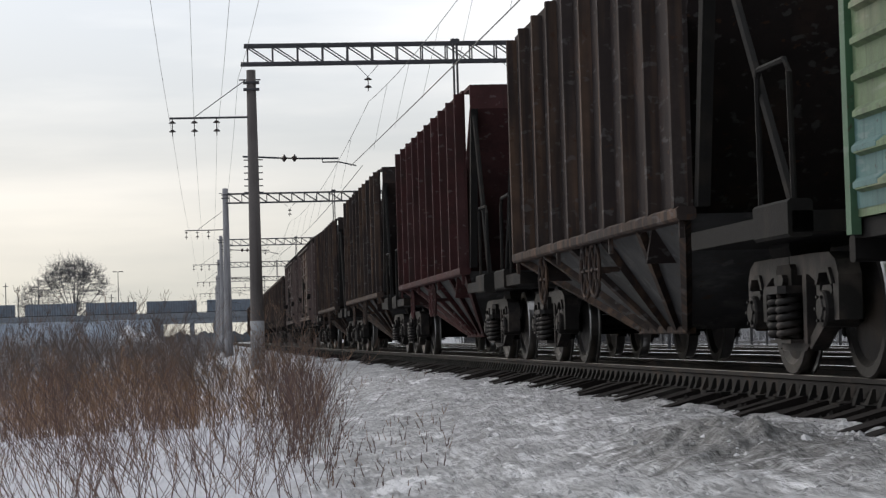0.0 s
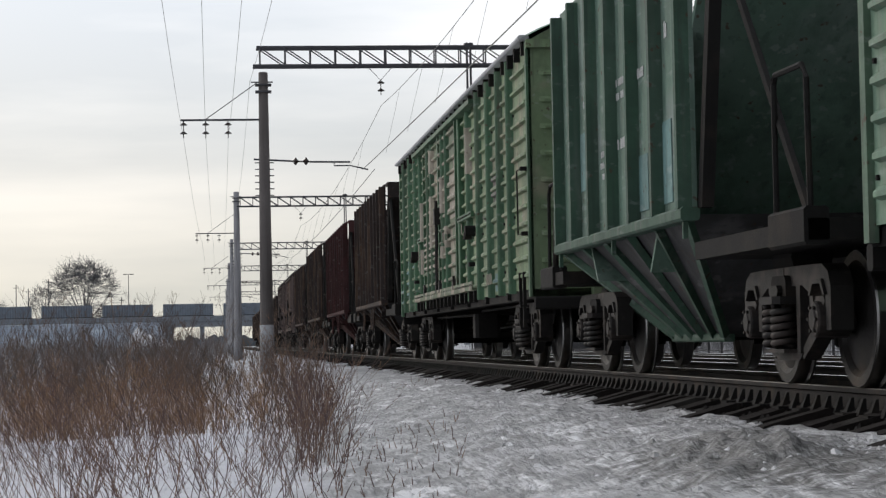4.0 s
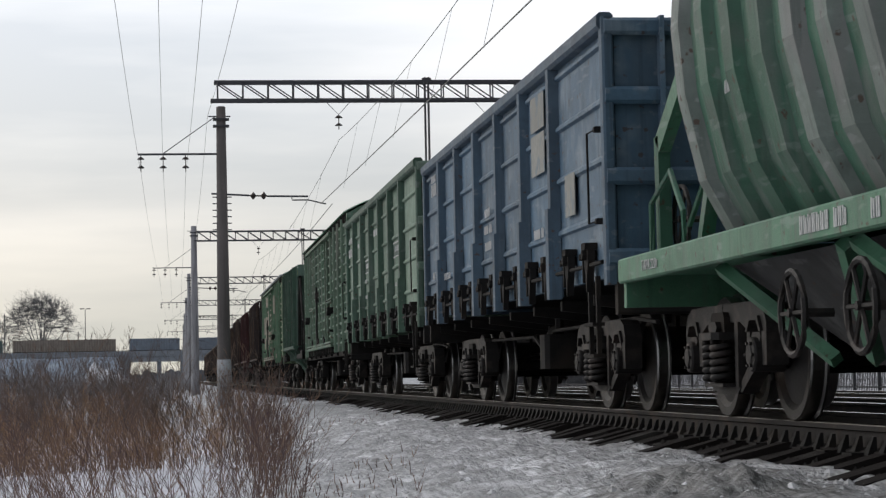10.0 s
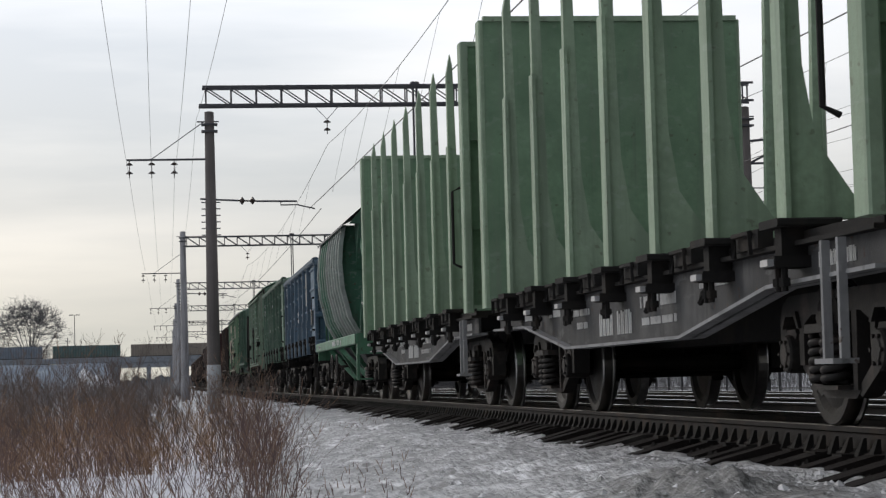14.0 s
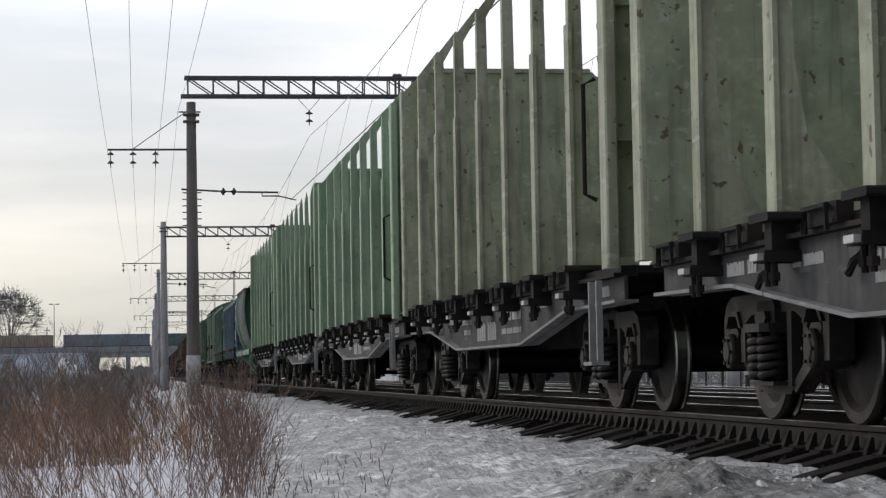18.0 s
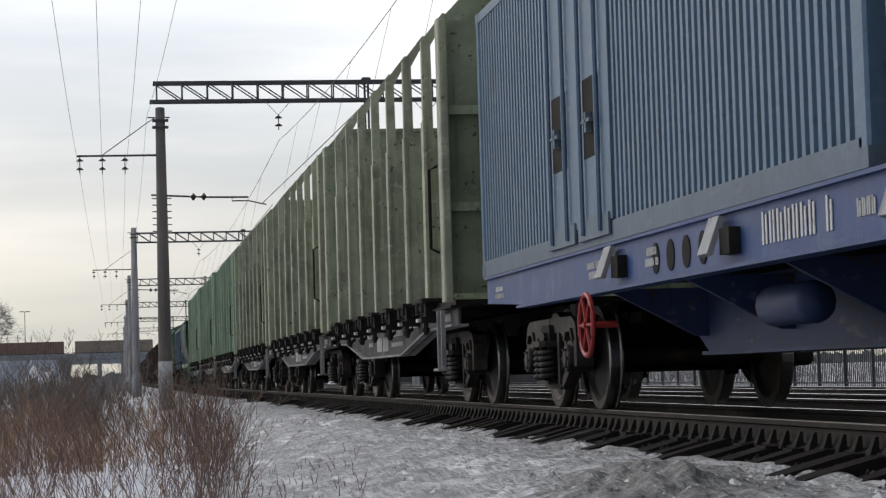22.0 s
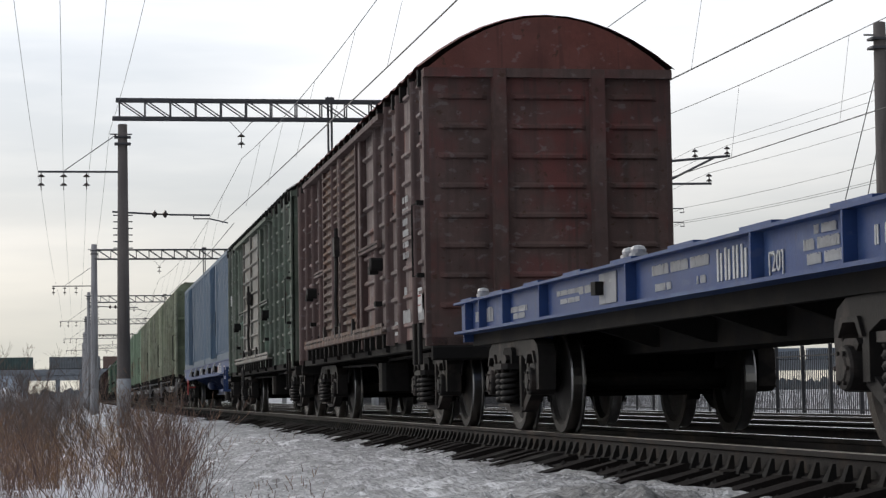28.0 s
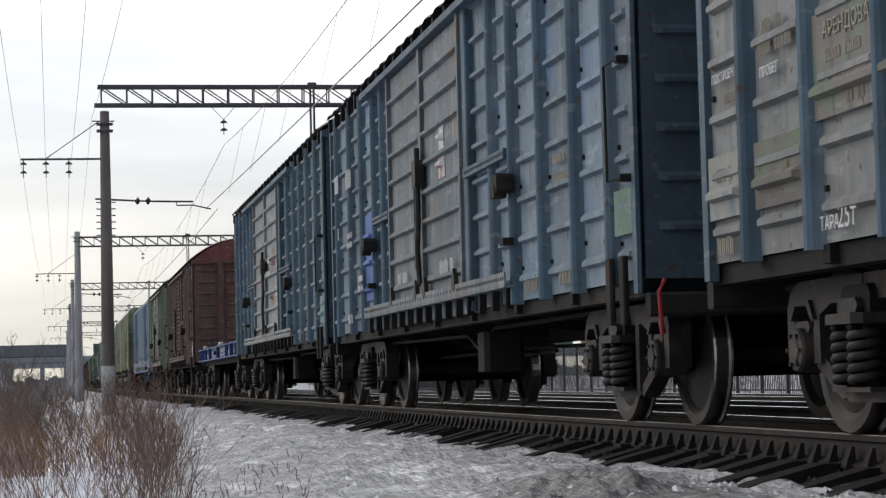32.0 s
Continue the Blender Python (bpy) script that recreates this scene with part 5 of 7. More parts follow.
def container(parent_u, y, z, length, mat, label, doors=(), group="containers on the blue flat wagon"):
    """A corrugated steel box; a thing of its own that rides on its wagon."""
    c = thing("container", label, "container", group)
    WAGONS.append((c, parent_u + y, z))
    hw, h = 1.219, 2.896
    n = int((length - 0.3) / 0.152)
    for d in (-1, 1):
        row = [0.15]
        prof = []
        for i in range(n):
            a = 0.15 + (length - 0.3) * i / n
            p = (length - 0.3) / n
            prof += [(a, 0), (a + p * 0.44, 0), (a + p * 0.56, 0.075), (a + p * 0.88, 0.075)]
        prof.append((length - 0.15, 0))
        rows = [[(d * (hw - 0.008 - q), yy, zz) for yy, q in prof] for zz in (0.16, h - 0.10)]
        part("side_wall", Shape().sheet(rows if d < 0 else rows[::-1]), mat, c, "corrugated steel side")
        part("bottom_rail", Shape().box(*sorted((d * (hw - 0.06), d * hw)), 0.1, length - 0.1, 0.0, 0.17), M_CONTRAIL, c)
        part("top_rail", Shape().box(*sorted((d * (hw - 0.06), d * hw)), 0.1, length - 0.1, h - 0.11, h - 0.01), mat, c)
    for y0 in (0.0, length - 0.16):
        for x in (-hw, hw - 0.16):
            part("corner_post", Shape().chamfer(x, x + 0.16, y0, y0 + 0.16, 0.118, h - 0.118, "z", 0.02), mat, c)
            part("corner_casting", Shape().box(x - 0.003, x + 0.163, y0 - 0.003, y0 + 0.163, 0, 0.118), M_CONTRAIL, c)
            part("corner_casting", Shape().box(x - 0.003, x + 0.163, y0 - 0.003, y0 + 0.163, h - 0.118, h), M_CONTRAIL, c)
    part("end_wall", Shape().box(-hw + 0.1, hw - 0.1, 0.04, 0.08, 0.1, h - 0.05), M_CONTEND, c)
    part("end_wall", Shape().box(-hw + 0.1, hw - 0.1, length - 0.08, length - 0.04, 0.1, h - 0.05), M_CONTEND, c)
    part("roof", Shape().box(-hw + 0.03, hw - 0.03, 0.05, length - 0.05, h - 0.06, h - 0.03), mat, c)
    part("floor", Shape().box(-hw + 0.03, hw - 0.03, 0.05, length - 0.05, 0.10, 0.14), M_DARK, c)
    for a, b2 in doors:
        dr = part("side_door", Shape().box(-hw - 0.012, -hw + 0.02, a, b2, 0.18, h - 0.14), mat, c, "double side door")
        for i in range(4):
            ya = a + (b2 - a) * (i + 0.5) / 4
            part("locking_bar", Shape().rod([(-hw - 0.045, ya, 0.1), (-hw - 0.045, ya, h - 0.15)], 0.022, 6), mat, dr)
        for i in range(2):
            ya = a + (b2 - a) * (i + 0.5) / 2
            # raised dark plate; the shade of the recess is only its colour
            part("lock_plate", Shape().box(-hw - 0.02, -hw - 0.008, ya - (b2 - a) * 0.11, ya + (b2 - a) * 0.11, 0.75, 1.42), M_DARK, dr, "dark plate painted for the shade of a lock recess")
            part("handle", Shape().box(-hw - 0.07, -hw - 0.02, ya - 0.16, ya + 0.16, 1.03, 1.06).box(-hw - 0.07, -hw - 0.02, ya - 0.03, ya + 0.03, 0.95, 1.12), M_CONTRAIL, dr)
            part("hinge_plate", Shape().box(-hw - 0.03, -hw - 0.01, ya - (b2 - a) * 0.22, ya + (b2 - a) * 0.22, 0.06, 0.24), M_CONTRAIL, dr)
    return c


def container_flat(label, u, length):
    """A long blue flat wagon for two long containers, with a deep middle sill."""
    w = wagon("container_wagon", label, u, length, (-53.3, -34.35))
    y0, y1 = 0.4, length - 0.6
    for d in (-1, 1):
        x = d * 1.24
        poly = [(y0, 1.36), (y1, 1.36), (y1, 1.10), (y1 - 2.0, 1.02), (y0 + 5.2, 1.0), (y0 + 4.2, 1.02), (y0, 1.08)]
        part("side_sill", Shape().prism(poly[::-1], "x", x - 0.02, x + 0.02), M_BLUE, w, "blue painted side sill")
        part("sill_flange", Shape().box(*sorted((d * 1.16, d * 1.33)), y0 + 4.2, y1 - 2.0, 0.985, 1.01).box(*sorted((d * 1.16, d * 1.30)), y0, y1, 1.35, 1.375), M_BLUE, w)
        for c in (7.48, 16.5):
            for i in range(4):
                oval = [(c + 0.43 * i + 0.105 * math.cos(q * math.pi / 8), 1.17 + 0.115 * math.sin(q * math.pi / 8)) for q in range(16)]
                # solid dark ovals: the shade inside the openings is put into the colour
                part("lightening_hole", Shape().prism(oval, "x", *sorted((d * 1.255, d * 1.268))), M_DARK, w, "dark oval plate standing for an opening in the sill")
        for c in (6.79, 9.79, 12.6, 15.98, 19.05):
            part("fold_plate", Shape().box(-0.02, 0.02, -0.12, 0.12, -0.12, 0.14), M_FOLD, w, "pale hinged support plate").matrix_basis = pose(d * 1.36, c, 1.20, 0, -d * 20, 0)
            part("support_bracket", Shape().box(*sorted((d * 1.25, d * 1.34)), c - 0.36, c - 0.14, 1.08, 1.25), M_DARK, w)
    part("deck_frame", Shape().box(-1.2, 1.2, y0, y1, 1.28, 1.36), M_DARK, w)
    part("middle_sill", Shape().prism([(y0 + 4.6, 1.0), (y1 - 4.2, 1.0), (y1 - 5.4, 0.48), (y0 + 6.0, 0.48)][::-1], "x", -0.35, 0.35).box(-0.42, 0.42, y0 + 6, y1 - 5.4, 0.46, 0.49), M_BLUEDARK, w, "deep dark blue middle sill")
    for i in range(7):
        y = y0 + 5.5 + i * 2.3
        part("outrigger", Shape().prism([(-1.2, 1.02), (-0.35, 1.02), (-0.35, 0.62), (-0.45, 0.62)][::1], "y", y - 0.03, y + 0.03), M_BLUEDARK, w)
        part("outrigger", Shape().prism([(0.35, 1.02), (1.2, 1.02), (0.45, 0.62), (0.35, 0.62)], "y", y - 0.03, y + 0.03), M_BLUEDARK, w)
    part("brake_cylinder", Shape().turn([(0.0, -0.4), (0.10, -0.38), (0.13, -0.32), (0.13, 0.32), (0.10, 0.38), (0, 0.4)], "y", (-0.85, 9.0, 0.84), 14), M_BLUEDARK, w, smooth=True)
    part("air_tank", Shape().turn([(0.0, -0.5), (0.11, -0.48), (0.14, -0.42), (0.14, 0.42), (0.11, 0.48), (0, 0.5)], "y", (-0.8, 16.0, 0.76), 14), M_BLUEDARK, w, smooth=True)
    hand_wheel(w, 19.5, 0.73, -1.42, 0.25, M_RED, "red spoked hand wheel")
    st = Shape().box(-1.44, -1.38, 0.42, 0.50, 0.55, 1.15).box(-1.44, -1.38, 1.16, 1.24, 0.55, 1.15).box(-1.52, -1.32, 0.36, 1.30, 0.52, 0.58)
    st.box(-1.44, -1.40, 0.42, 1.24, 0.84, 0.92).box(-1.42, -1.26, 0.42, 1.24, 1.08, 1.15)
    part("step_ladder", st, M_BLUE, w, "blue corner steps")
    part("placard", Shape().box(-1.268, -1.260, 5.77, 6.31, 1.06, 1.28), M_WHITE, w, "white notice plate")
    part("placard", Shape().box(-1.268, -1.258, 0.98, 1.22, 1.12, 1.30), M_WHITE, w, "small white plate")
    part("emblem", Shape().turn([(0.0, -1.272), (0.06, -1.272), (0.06, -1.268), (0, -1.268)], "x", (0, 6.20, 1.17), 16), M_RED, w, "round red emblem")
    bars(w, [(5.2, 1.06 + 0.05 * i, 0.95, 0.032) for i in range(4)] + [(14.5, 1.10, 1.35, 0.20), (11.4, 1.20, 0.6, 0.06), (17.9, 1.12, 0.4, 0.06), (17.9, 1.20, 0.3, 0.06), (13.3, 1.14, 0.3, 0.1), (3.6, 1.16, 0.3, 0.07), (24.3, 1.20, 0.4, 0.05), (24.3, 1.13, 0.5, 0.05), (19.8, 1.20, 0.6, 0.06), (19.8, 1.12, 0.5, 0.06)], -1.266)
    return w


def blue_flat(label, u, length):
    """A short empty container flat wagon with ribbed blue side sills and corner fittings."""
    w = wagon("flat_wagon", label, u, length, (-101.1, -91.15))
    y0, y1 = 0.3, -89.33 - u
    for d in (-1, 1):
        x = d * 1.24
        part("side_sill", Shape().box(x - 0.015, x + 0.015, y0, y1, 1.0, 1.28), M_BLUE, w, "blue painted side sill")
        part("sill_flange", Shape().box(*sorted((d * 1.14, d * 1.34)), y0, y1, 0.98, 1.005).box(*sorted((d * 1.14, d * 1.34)), y0, y1, 1.28, 1.302), M_BLUE, w)
        for c in (13.3, 12.55, 11.4, 9.82, 6.93, 4.06, 2.55, 1.2):
            part("sill_rib", Shape().prism([(d * 1.25, c - 0.012), (d * 1.335, c - 0.012), (d * 1.335, c + 0.012), (d * 1.25, c + 0.012)][::-d], "z", 1.0, 1.285), M_BLUE, w)
        part("sole_bar", Shape().box(*sorted((d * 1.06, d * 1.14)), y0, y1, 0.86, 0.985), M_DARK, w)
    part("end_sill", Shape().box(-1.24, 1.24, y1 - 0.04, y1, 0.90, 1.30).box(-1.24, 1.24, y0, y0 + 0.04, 0.90, 1.30), M_BLUE, w)
    part("deck_beam", Shape().box(-1.2, 1.2, y0 + 0.05, y1 - 0.05, 1.16, 1.22), M_DARK, w)
    for i in range(9):
        y = y0 + 0.6 + (y1 - y0 - 1.2) * i / 8
        part("deck_block", Shape().box(-1.32, -1.0, y - 0.3, y + 0.3, 1.302, 1.325).box(1.0, 1.32, y - 0.3, y + 0.3, 1.302, 1.325), M_BLUE, w)
    part("centre_sill", Shape().prism([(1.0, 1.1), (length - 1.0, 1.1), (length - 3.6, 0.70), (3.6, 0.70)][::-1], "x", -0.3, 0.3), M_DARK, w)
    for i in range(6):
        y = 3.2 + 1.65 * i
        part("outrigger", Shape().prism([(-1.2, 1.0), (1.2, 1.0), (0.35, 0.74), (-0.35, 0.74)], "y", y - 0.03, y + 0.03), M_DARK, w)
    for c in (13.01, 7.29, 7.05, 0.9):
        part("twist_lock", Shape().chamfer(-1.26, -1.14, c - 0.06, c + 0.06, 1.302, 1.36, "z", 0.02).turn([(0.055, 1.36), (0.06, 1.385), (0.045, 1.41), (0, 1.42)], "z", (-1.2, c, 0), 10), M_GLASSY, w, "pale twist lock")
    part("placard", Shape().box(-1.265, -1.257, 7.46, 7.98, 1.03, 1.26), M_FOLD, w, "pale worn notice plate")
    part("side_lamp_bracket", Shape().box(-1.33, -1.25, 7.84, 7.98, 1.10, 1.20), M_DARK, w)
    bars(w, [(4.66, 1.04, 0.65, 0.20), (5.8, 1.16, 1.35, 0.07), (6.2, 1.05, 0.4, 0.05), (5.3, 1.05, 0.2, 0.05), (3.0, 1.20, 0.35, 0.05), (3.0, 1.12, 0.7, 0.06), (3.0, 1.04, 0.6, 0.06), (1.9, 1.08, 0.8, 0.10), (12.4, 1.06, 0.4, 0.14), (13.0, 1.08, 0.25, 0.1), (11.0, 1.10, 0.7, 0.05), (11.0, 1.04, 0.5, 0.05), (9.0, 1.16, 0.9, 0.04), (9.0, 1.09, 0.7, 0.04), (8.4, 1.14, 0.5, 0.06)], -1.26)
    return w


# ---- paints ----
import functools
paint = functools.partial(material, wear=1.0)
M_G1 = paint("flaking_green_paint", (0.185, 0.265, 0.14), 0.65, patch=(0.30, 0.27, 0.19), patch_at=0.60, patch_scale=1.6, streak=(0.11, 0.135, 0.085), per_object=0.2)
M_G1R = paint("green_rib_paint", (0.065, 0.15, 0.08), 0.6, streak=(0.12, 0.15, 0.10))
M_G1D = paint("patched_green_door", (0.165, 0.205, 0.125), 0.7, patch=(0.40, 0.345, 0.27), patch_at=0.53, patch_soft=0.02, patch_scale=1.7, streak=(0.13, 0.08, 0.05), streak_at=0.66)
M_G1ROOF = paint("bright_green_roof", (0.06, 0.20, 0.11), 0.6)
M_H1 = paint("dark_brown_hopper", (0.036, 0.028, 0.027), 0.8, patch=(0.06, 0.040, 0.033), gloss=0.08)
M_H1R = paint("rusty_brown_rib", (0.056, 0.044, 0.041), 0.8, streak=(0.12, 0.078, 0.056), streak_at=0.54, gloss=0.08)
M_H0 = paint("dull_red_hopper", (0.075, 0.032, 0.032), 0.8, patch=(0.045, 0.028, 0.026), gloss=0.08)
M_BOXBR = paint("far_brown_wagon", (0.075, 0.048, 0.044), 0.8, streak=(0.13, 0.11, 0.10))
M_H2 = paint("dark_green_hopper", (0.115, 0.190, 0.145), 0.75, patch=(0.18, 0.22, 0.20), patch_at=0.60, patch_scale=1.2, streak=(0.08, 0.13, 0.10))
M_H2R = paint("dark_green_rib", (0.055, 0.115, 0.078), 0.7, streak=(0.10, 0.13, 0.105))
M_G2 = paint("faded_green_paint", (0.15, 0.245, 0.165), 0.7, patch=(0.10, 0.21, 0.16), patch_at=0.58, patch_scale=1.2, streak=(0.20, 0.20, 0.16), per_object=0.2)
M_G2R = paint("worn_green_rib", (0.105, 0.17, 0.115), 0.7, streak=(0.18, 0.18, 0.15))
M_GO = paint("pale_green_gondola", (0.165, 0.25, 0.185), 0.7, patch=(0.095, 0.17, 0.12), streak=(0.22, 0.26, 0.215), streak_at=0.6, wear=0.8, per_object=0.2)
M_GOR = paint("green_gondola_stanchion", (0.07, 0.13, 0.092), 0.7, streak=(0.14, 0.18, 0.15))
M_BL = paint("blue_gondola", (0.085, 0.155, 0.225), 0.65, patch=(0.18, 0.235, 0.28), patch_at=0.6, streak=(0.085, 0.135, 0.18), wear=0.9, per_object=0.2)
M_BLR = paint("blue_gondola_stanchion", (0.065, 0.11, 0.155), 0.65, streak=(0.11, 0.145, 0.18))
M_GR = paint("grain_hopper_green", (0.05, 0.14, 0.09), 0.6, patch=(0.10, 0.13, 0.11), patch_at=0.62, streak=(0.12, 0.15, 0.13))
M_FOLD = paint("pale_worn_plate", (0.34, 0.35, 0.37), 0.6)
M_GRR = paint("grain_hopper_rib", (0.185, 0.225, 0.20), 0.65, streak=(0.19, 0.20, 0.19), streak_at=0.55)
M_GREENSILL = paint("bright_green_sill", (0.08, 0.22, 0.13), 0.55, streak=(0.10, 0.14, 0.11))
M_T1 = paint("green_end_wall", (0.185, 0.30, 0.185), 0.65, patch=(0.12, 0.21, 0.125), streak=(0.17, 0.23, 0.16), wear=0.45)
M_T1S = paint("pale_green_stake", (0.29, 0.39, 0.27), 0.6, streak=(0.18, 0.24, 0.17), wear=0.45)
M_T3 = paint("olive_end_wall", (0.32, 0.37, 0.235), 0.7, patch=(0.20, 0.24, 0.15), streak=(0.12, 0.12, 0.085), streak_at=0.66)
M_T3S = paint("olive_stake", (0.36, 0.385, 0.27), 0.65, patch=(0.15, 0.14, 0.10), patch_at=0.64, streak=(0.19, 0.18, 0.13))
M_TSILL = paint("dusty_dark_sill", (0.062, 0.062, 0.064), 0.8, patch=(0.11, 0.11, 0.11), patch_at=0.58, streak=(0.045, 0.045, 0.045))
M_TFLANGE = paint("grey_flange", (0.26, 0.26, 0.265), 0.8)
M_CONT = paint("container_blue", (0.105, 0.175, 0.265), 0.5, vary=0.08, streak=(0.085, 0.135, 0.19), patch=(0.13, 0.185, 0.245), patch_at=0.68, per_object=0.03, wear=0.35)
M_CONTRAIL = paint("container_grey_blue_rail", (0.12, 0.165, 0.215), 0.6, per_object=0.03, wear=0.4)
# container ends: a darkened copy of the side blue, shade in the colour
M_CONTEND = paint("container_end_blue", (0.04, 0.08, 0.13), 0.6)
M_BLUE = paint("blue_sill_paint", (0.026, 0.064, 0.20), 0.5, vary=0.12, patch=(0.07, 0.115, 0.24), patch_at=0.64, streak=(0.035, 0.065, 0.17), per_object=0.05, wear=0.35)
M_BLUEDARK = paint("dark_blue_sill_paint", (0.03, 0.055, 0.15), 0.55)
M_G3 = paint("grey_green_wagon", (0.105, 0.13, 0.10), 0.7, patch=(0.115, 0.165, 0.125), streak=(0.21, 0.21, 0.185), per_object=0.2)
M_G3D = paint("scuffed_pale_door", (0.28, 0.275, 0.245), 0.7, patch=(0.18, 0.14, 0.11), patch_at=0.58, streak=(0.20, 0.18, 0.16))
M_BR = paint("weathered_brown_wagon", (0.165, 0.125, 0.118), 0.75, patch=(0.15, 0.055, 0.042), patch_at=0.56, patch_scale=1.0, streak=(0.25, 0.21, 0.19), streak_at=0.6, per_object=0.2)
M_BRR = paint("brown_wagon_rib", (0.105, 0.065, 0.060), 0.75, streak=(0.19, 0.14, 0.13))
M_BRD = paint("rusty_brown_door", (0.115, 0.075, 0.06), 0.8, patch=(0.17, 0.085, 0.05), patch_at=0.56, streak=(0.26, 0.22, 0.19), streak_at=0.60)
M_BREND = paint("brown_end_wall", (0.135, 0.085, 0.075), 0.8, patch=(0.15, 0.055, 0.05), patch_at=0.54, streak=(0.08, 0.055, 0.05))
M_BRROOF = paint("red_brown_roof", (0.19, 0.065, 0.052), 0.75)
M_B1 = paint("faded_blue_wagon", (0.165, 0.212, 0.212), 0.7, patch=(0.13, 0.20, 0.235), patch_at=0.56, patch_scale=1.2, streak=(0.28, 0.25, 0.20), streak_at=0.64, per_object=0.2)
M_B1R = paint("faded_blue_rib", (0.06, 0.11, 0.155), 0.7, streak=(0.12, 0.16, 0.19))
M_B1D = paint("pale_scuffed_door", (0.215, 0.24, 0.245), 0.7, patch=(0.15, 0.095, 0.065), patch_at=0.64, patch_soft=0.02, patch_scale=1.8, streak=(0.18, 0.19, 0.19), streak_at=0.62)
# end walls darker than the sides: their shade is put into this blue
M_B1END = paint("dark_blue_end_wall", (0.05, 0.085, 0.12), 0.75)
M_B2 = paint("blue_wagon_sheet", (0.135, 0.19, 0.24), 0.7, patch=(0.08, 0.15, 0.30), patch_at=0.66, patch_scale=0.9, streak=(0.22, 0.25, 0.26), per_object=0.2)
M_B2D = paint("flaking_blue_door", (0.125, 0.155, 0.175), 0.7, patch=(0.16, 0.115, 0.085), patch_at=0.60, patch_soft=0.02, patch_scale=2.0, streak=(0.225, 0.235, 0.225), streak_at=0.62)
M_B3 = paint("grey_wagon_sheet", (0.225, 0.235, 0.235), 0.7, patch=(0.15, 0.15, 0.145), patch_at=0.57, streak=(0.26, 0.26, 0.25), per_object=0.2)

# ---- the train, from its far wagons to the last one ----
for i in range(7):
    gondola("dark brown open wagon far along the train", 244.4 + 15.2 * i, 15.2, M_BOXBR if i % 3 else M_H1, M_H1R, detail=False)
boxcar("dark brown covered wagon far along the train", 228.6, 15.8, (M_BOXBR, M_BOXBR, M_BOXBR, M_ROOFSNOW, M_BOXBR), detail=False)
boxcar("brown covered wagon with pale door posts", 212.8, 15.8, (M_BOXBR, M_BOXBR, M_BRD, M_ROOFSNOW, M_BOXBR), detail=False)
hopper("dark brown hopper wagon with thin ribs", 197.0, 15.8, M_H1, M_H1R, detail=False)
hopper("nearly black hopper wagon with rusty ribs", 181.0, 16.0, M_H1, M_H1R, (183.6, 194.5), z0=1.36, top=4.1)
hopper("dull red hopper wagon with sloping ends", 164.9, 16.1, M_H0, M_H0, (167.7, 178.0), z0=1.36, top=4.0)
hopper("dark brown hopper wagon with rusty ribs", 149.3, 15.6, M_H1, M_H1R, (152.9, 162.1), (151.1, 162.0), z0=1.33, top=4.0)
g1 = boxcar("flaking green covered wagon with patched doors", 129.4, 19.9, (M_G1, M_G1R, M_G1D, M_G1ROOF, M_G1), (130.0, 148.7), (132.4, 146.3),
            (131.6, 132.65, 133.77, 135.0, 136.2, 143.95, 145.0, 146.2, 147.5), (137.4, 142.8), (138.69, 139.36, 141.14, 141.84), (135.1, 144.45), eave=4.05, rise=0.40, pitch=0.215, fine=0.215)
h2w = hopper("dark green hopper wagon with grey-green ribs", 116.95, 12.45, M_H2, M_H2R, (120.9, 127.3), (119.3, 127.05), ribs=6, z0=1.40, wheels=False)
g2 = boxcar("faded green covered wagon with scuffed paint", 99.6, 17.35, (M_G2, M_G2R, M_G2, M_G1ROOF, M_G2), (100.2, 116.35), (102.1, 114.5),
            (101.45, 102.75, 103.98, 105.1, 113.0, 114.1, 115.1), (106.5, 111.7), (107.4, 108.3, 109.9, 110.8), (104.27, 113.75), eave=4.02, rise=0.42, pitch=0.22, fine=0.22)
go = gondola("pale green open wagon with heavy stanchions", 84.8, 14.8, M_GO, M_GOR, (85.35, 99.05), (87.9, 96.65), [87.81 + 1.863 * i for i in range(6)], top=3.68)
bg = gondola("faded blue open wagon with heavy stanchions", 70.5, 14.3, M_BL, M_BLR, (70.85, 84.35), (73.25, 82.15), [73.45 + 1.795 * i for i in range(6)], top=3.44)
gh = grain_hopper("green grain hopper with bulging ribbed sides", 57.8, 12.7, M_GR, M_GRR)
TIMBER = [timber_flat("empty timber wagon with green end walls and stakes", c, M_T1, M_T1S, False) for c in (50.42, 35.3)]
TIMBER.append(timber_flat("empty timber wagon with green end walls and stakes", 20.5, M_T1, M_T1S, True))
for c in (5.6, -9.12, -23.85):
    TIMBER.append(timber_flat("empty timber wagon with olive end walls and stakes", c, M_T3, M_T3S, True))
cf = container_flat("long blue flat wagon carrying two containers", -56.9, 25.65)
container(-56.9, 0.85, 1.40, 12.192, M_CONT, "long blue corrugated container on a flat wagon", ((6.25, 8.65),))
container(-56.9, 13.36, 1.40, 12.192, M_CONT, "long blue corrugated container on a flat wagon", ((5.9, 8.5),))
g3 = boxcar("grey-green covered wagon with pale scuffed door", -73.85, 16.95, (M_G3, M_G3, M_G3D, M_ROOFSNOW, M_G3), (-73.2, -57.15), (-71.2, -59.28),
            (-72.3, -71.25, -70.2, -69.2, -68.2, -62.05, -61.2, -60.15, -59.15, -58.1), (-67.0, -62.95), (), (-69.4, -60.7), eave=4.02)
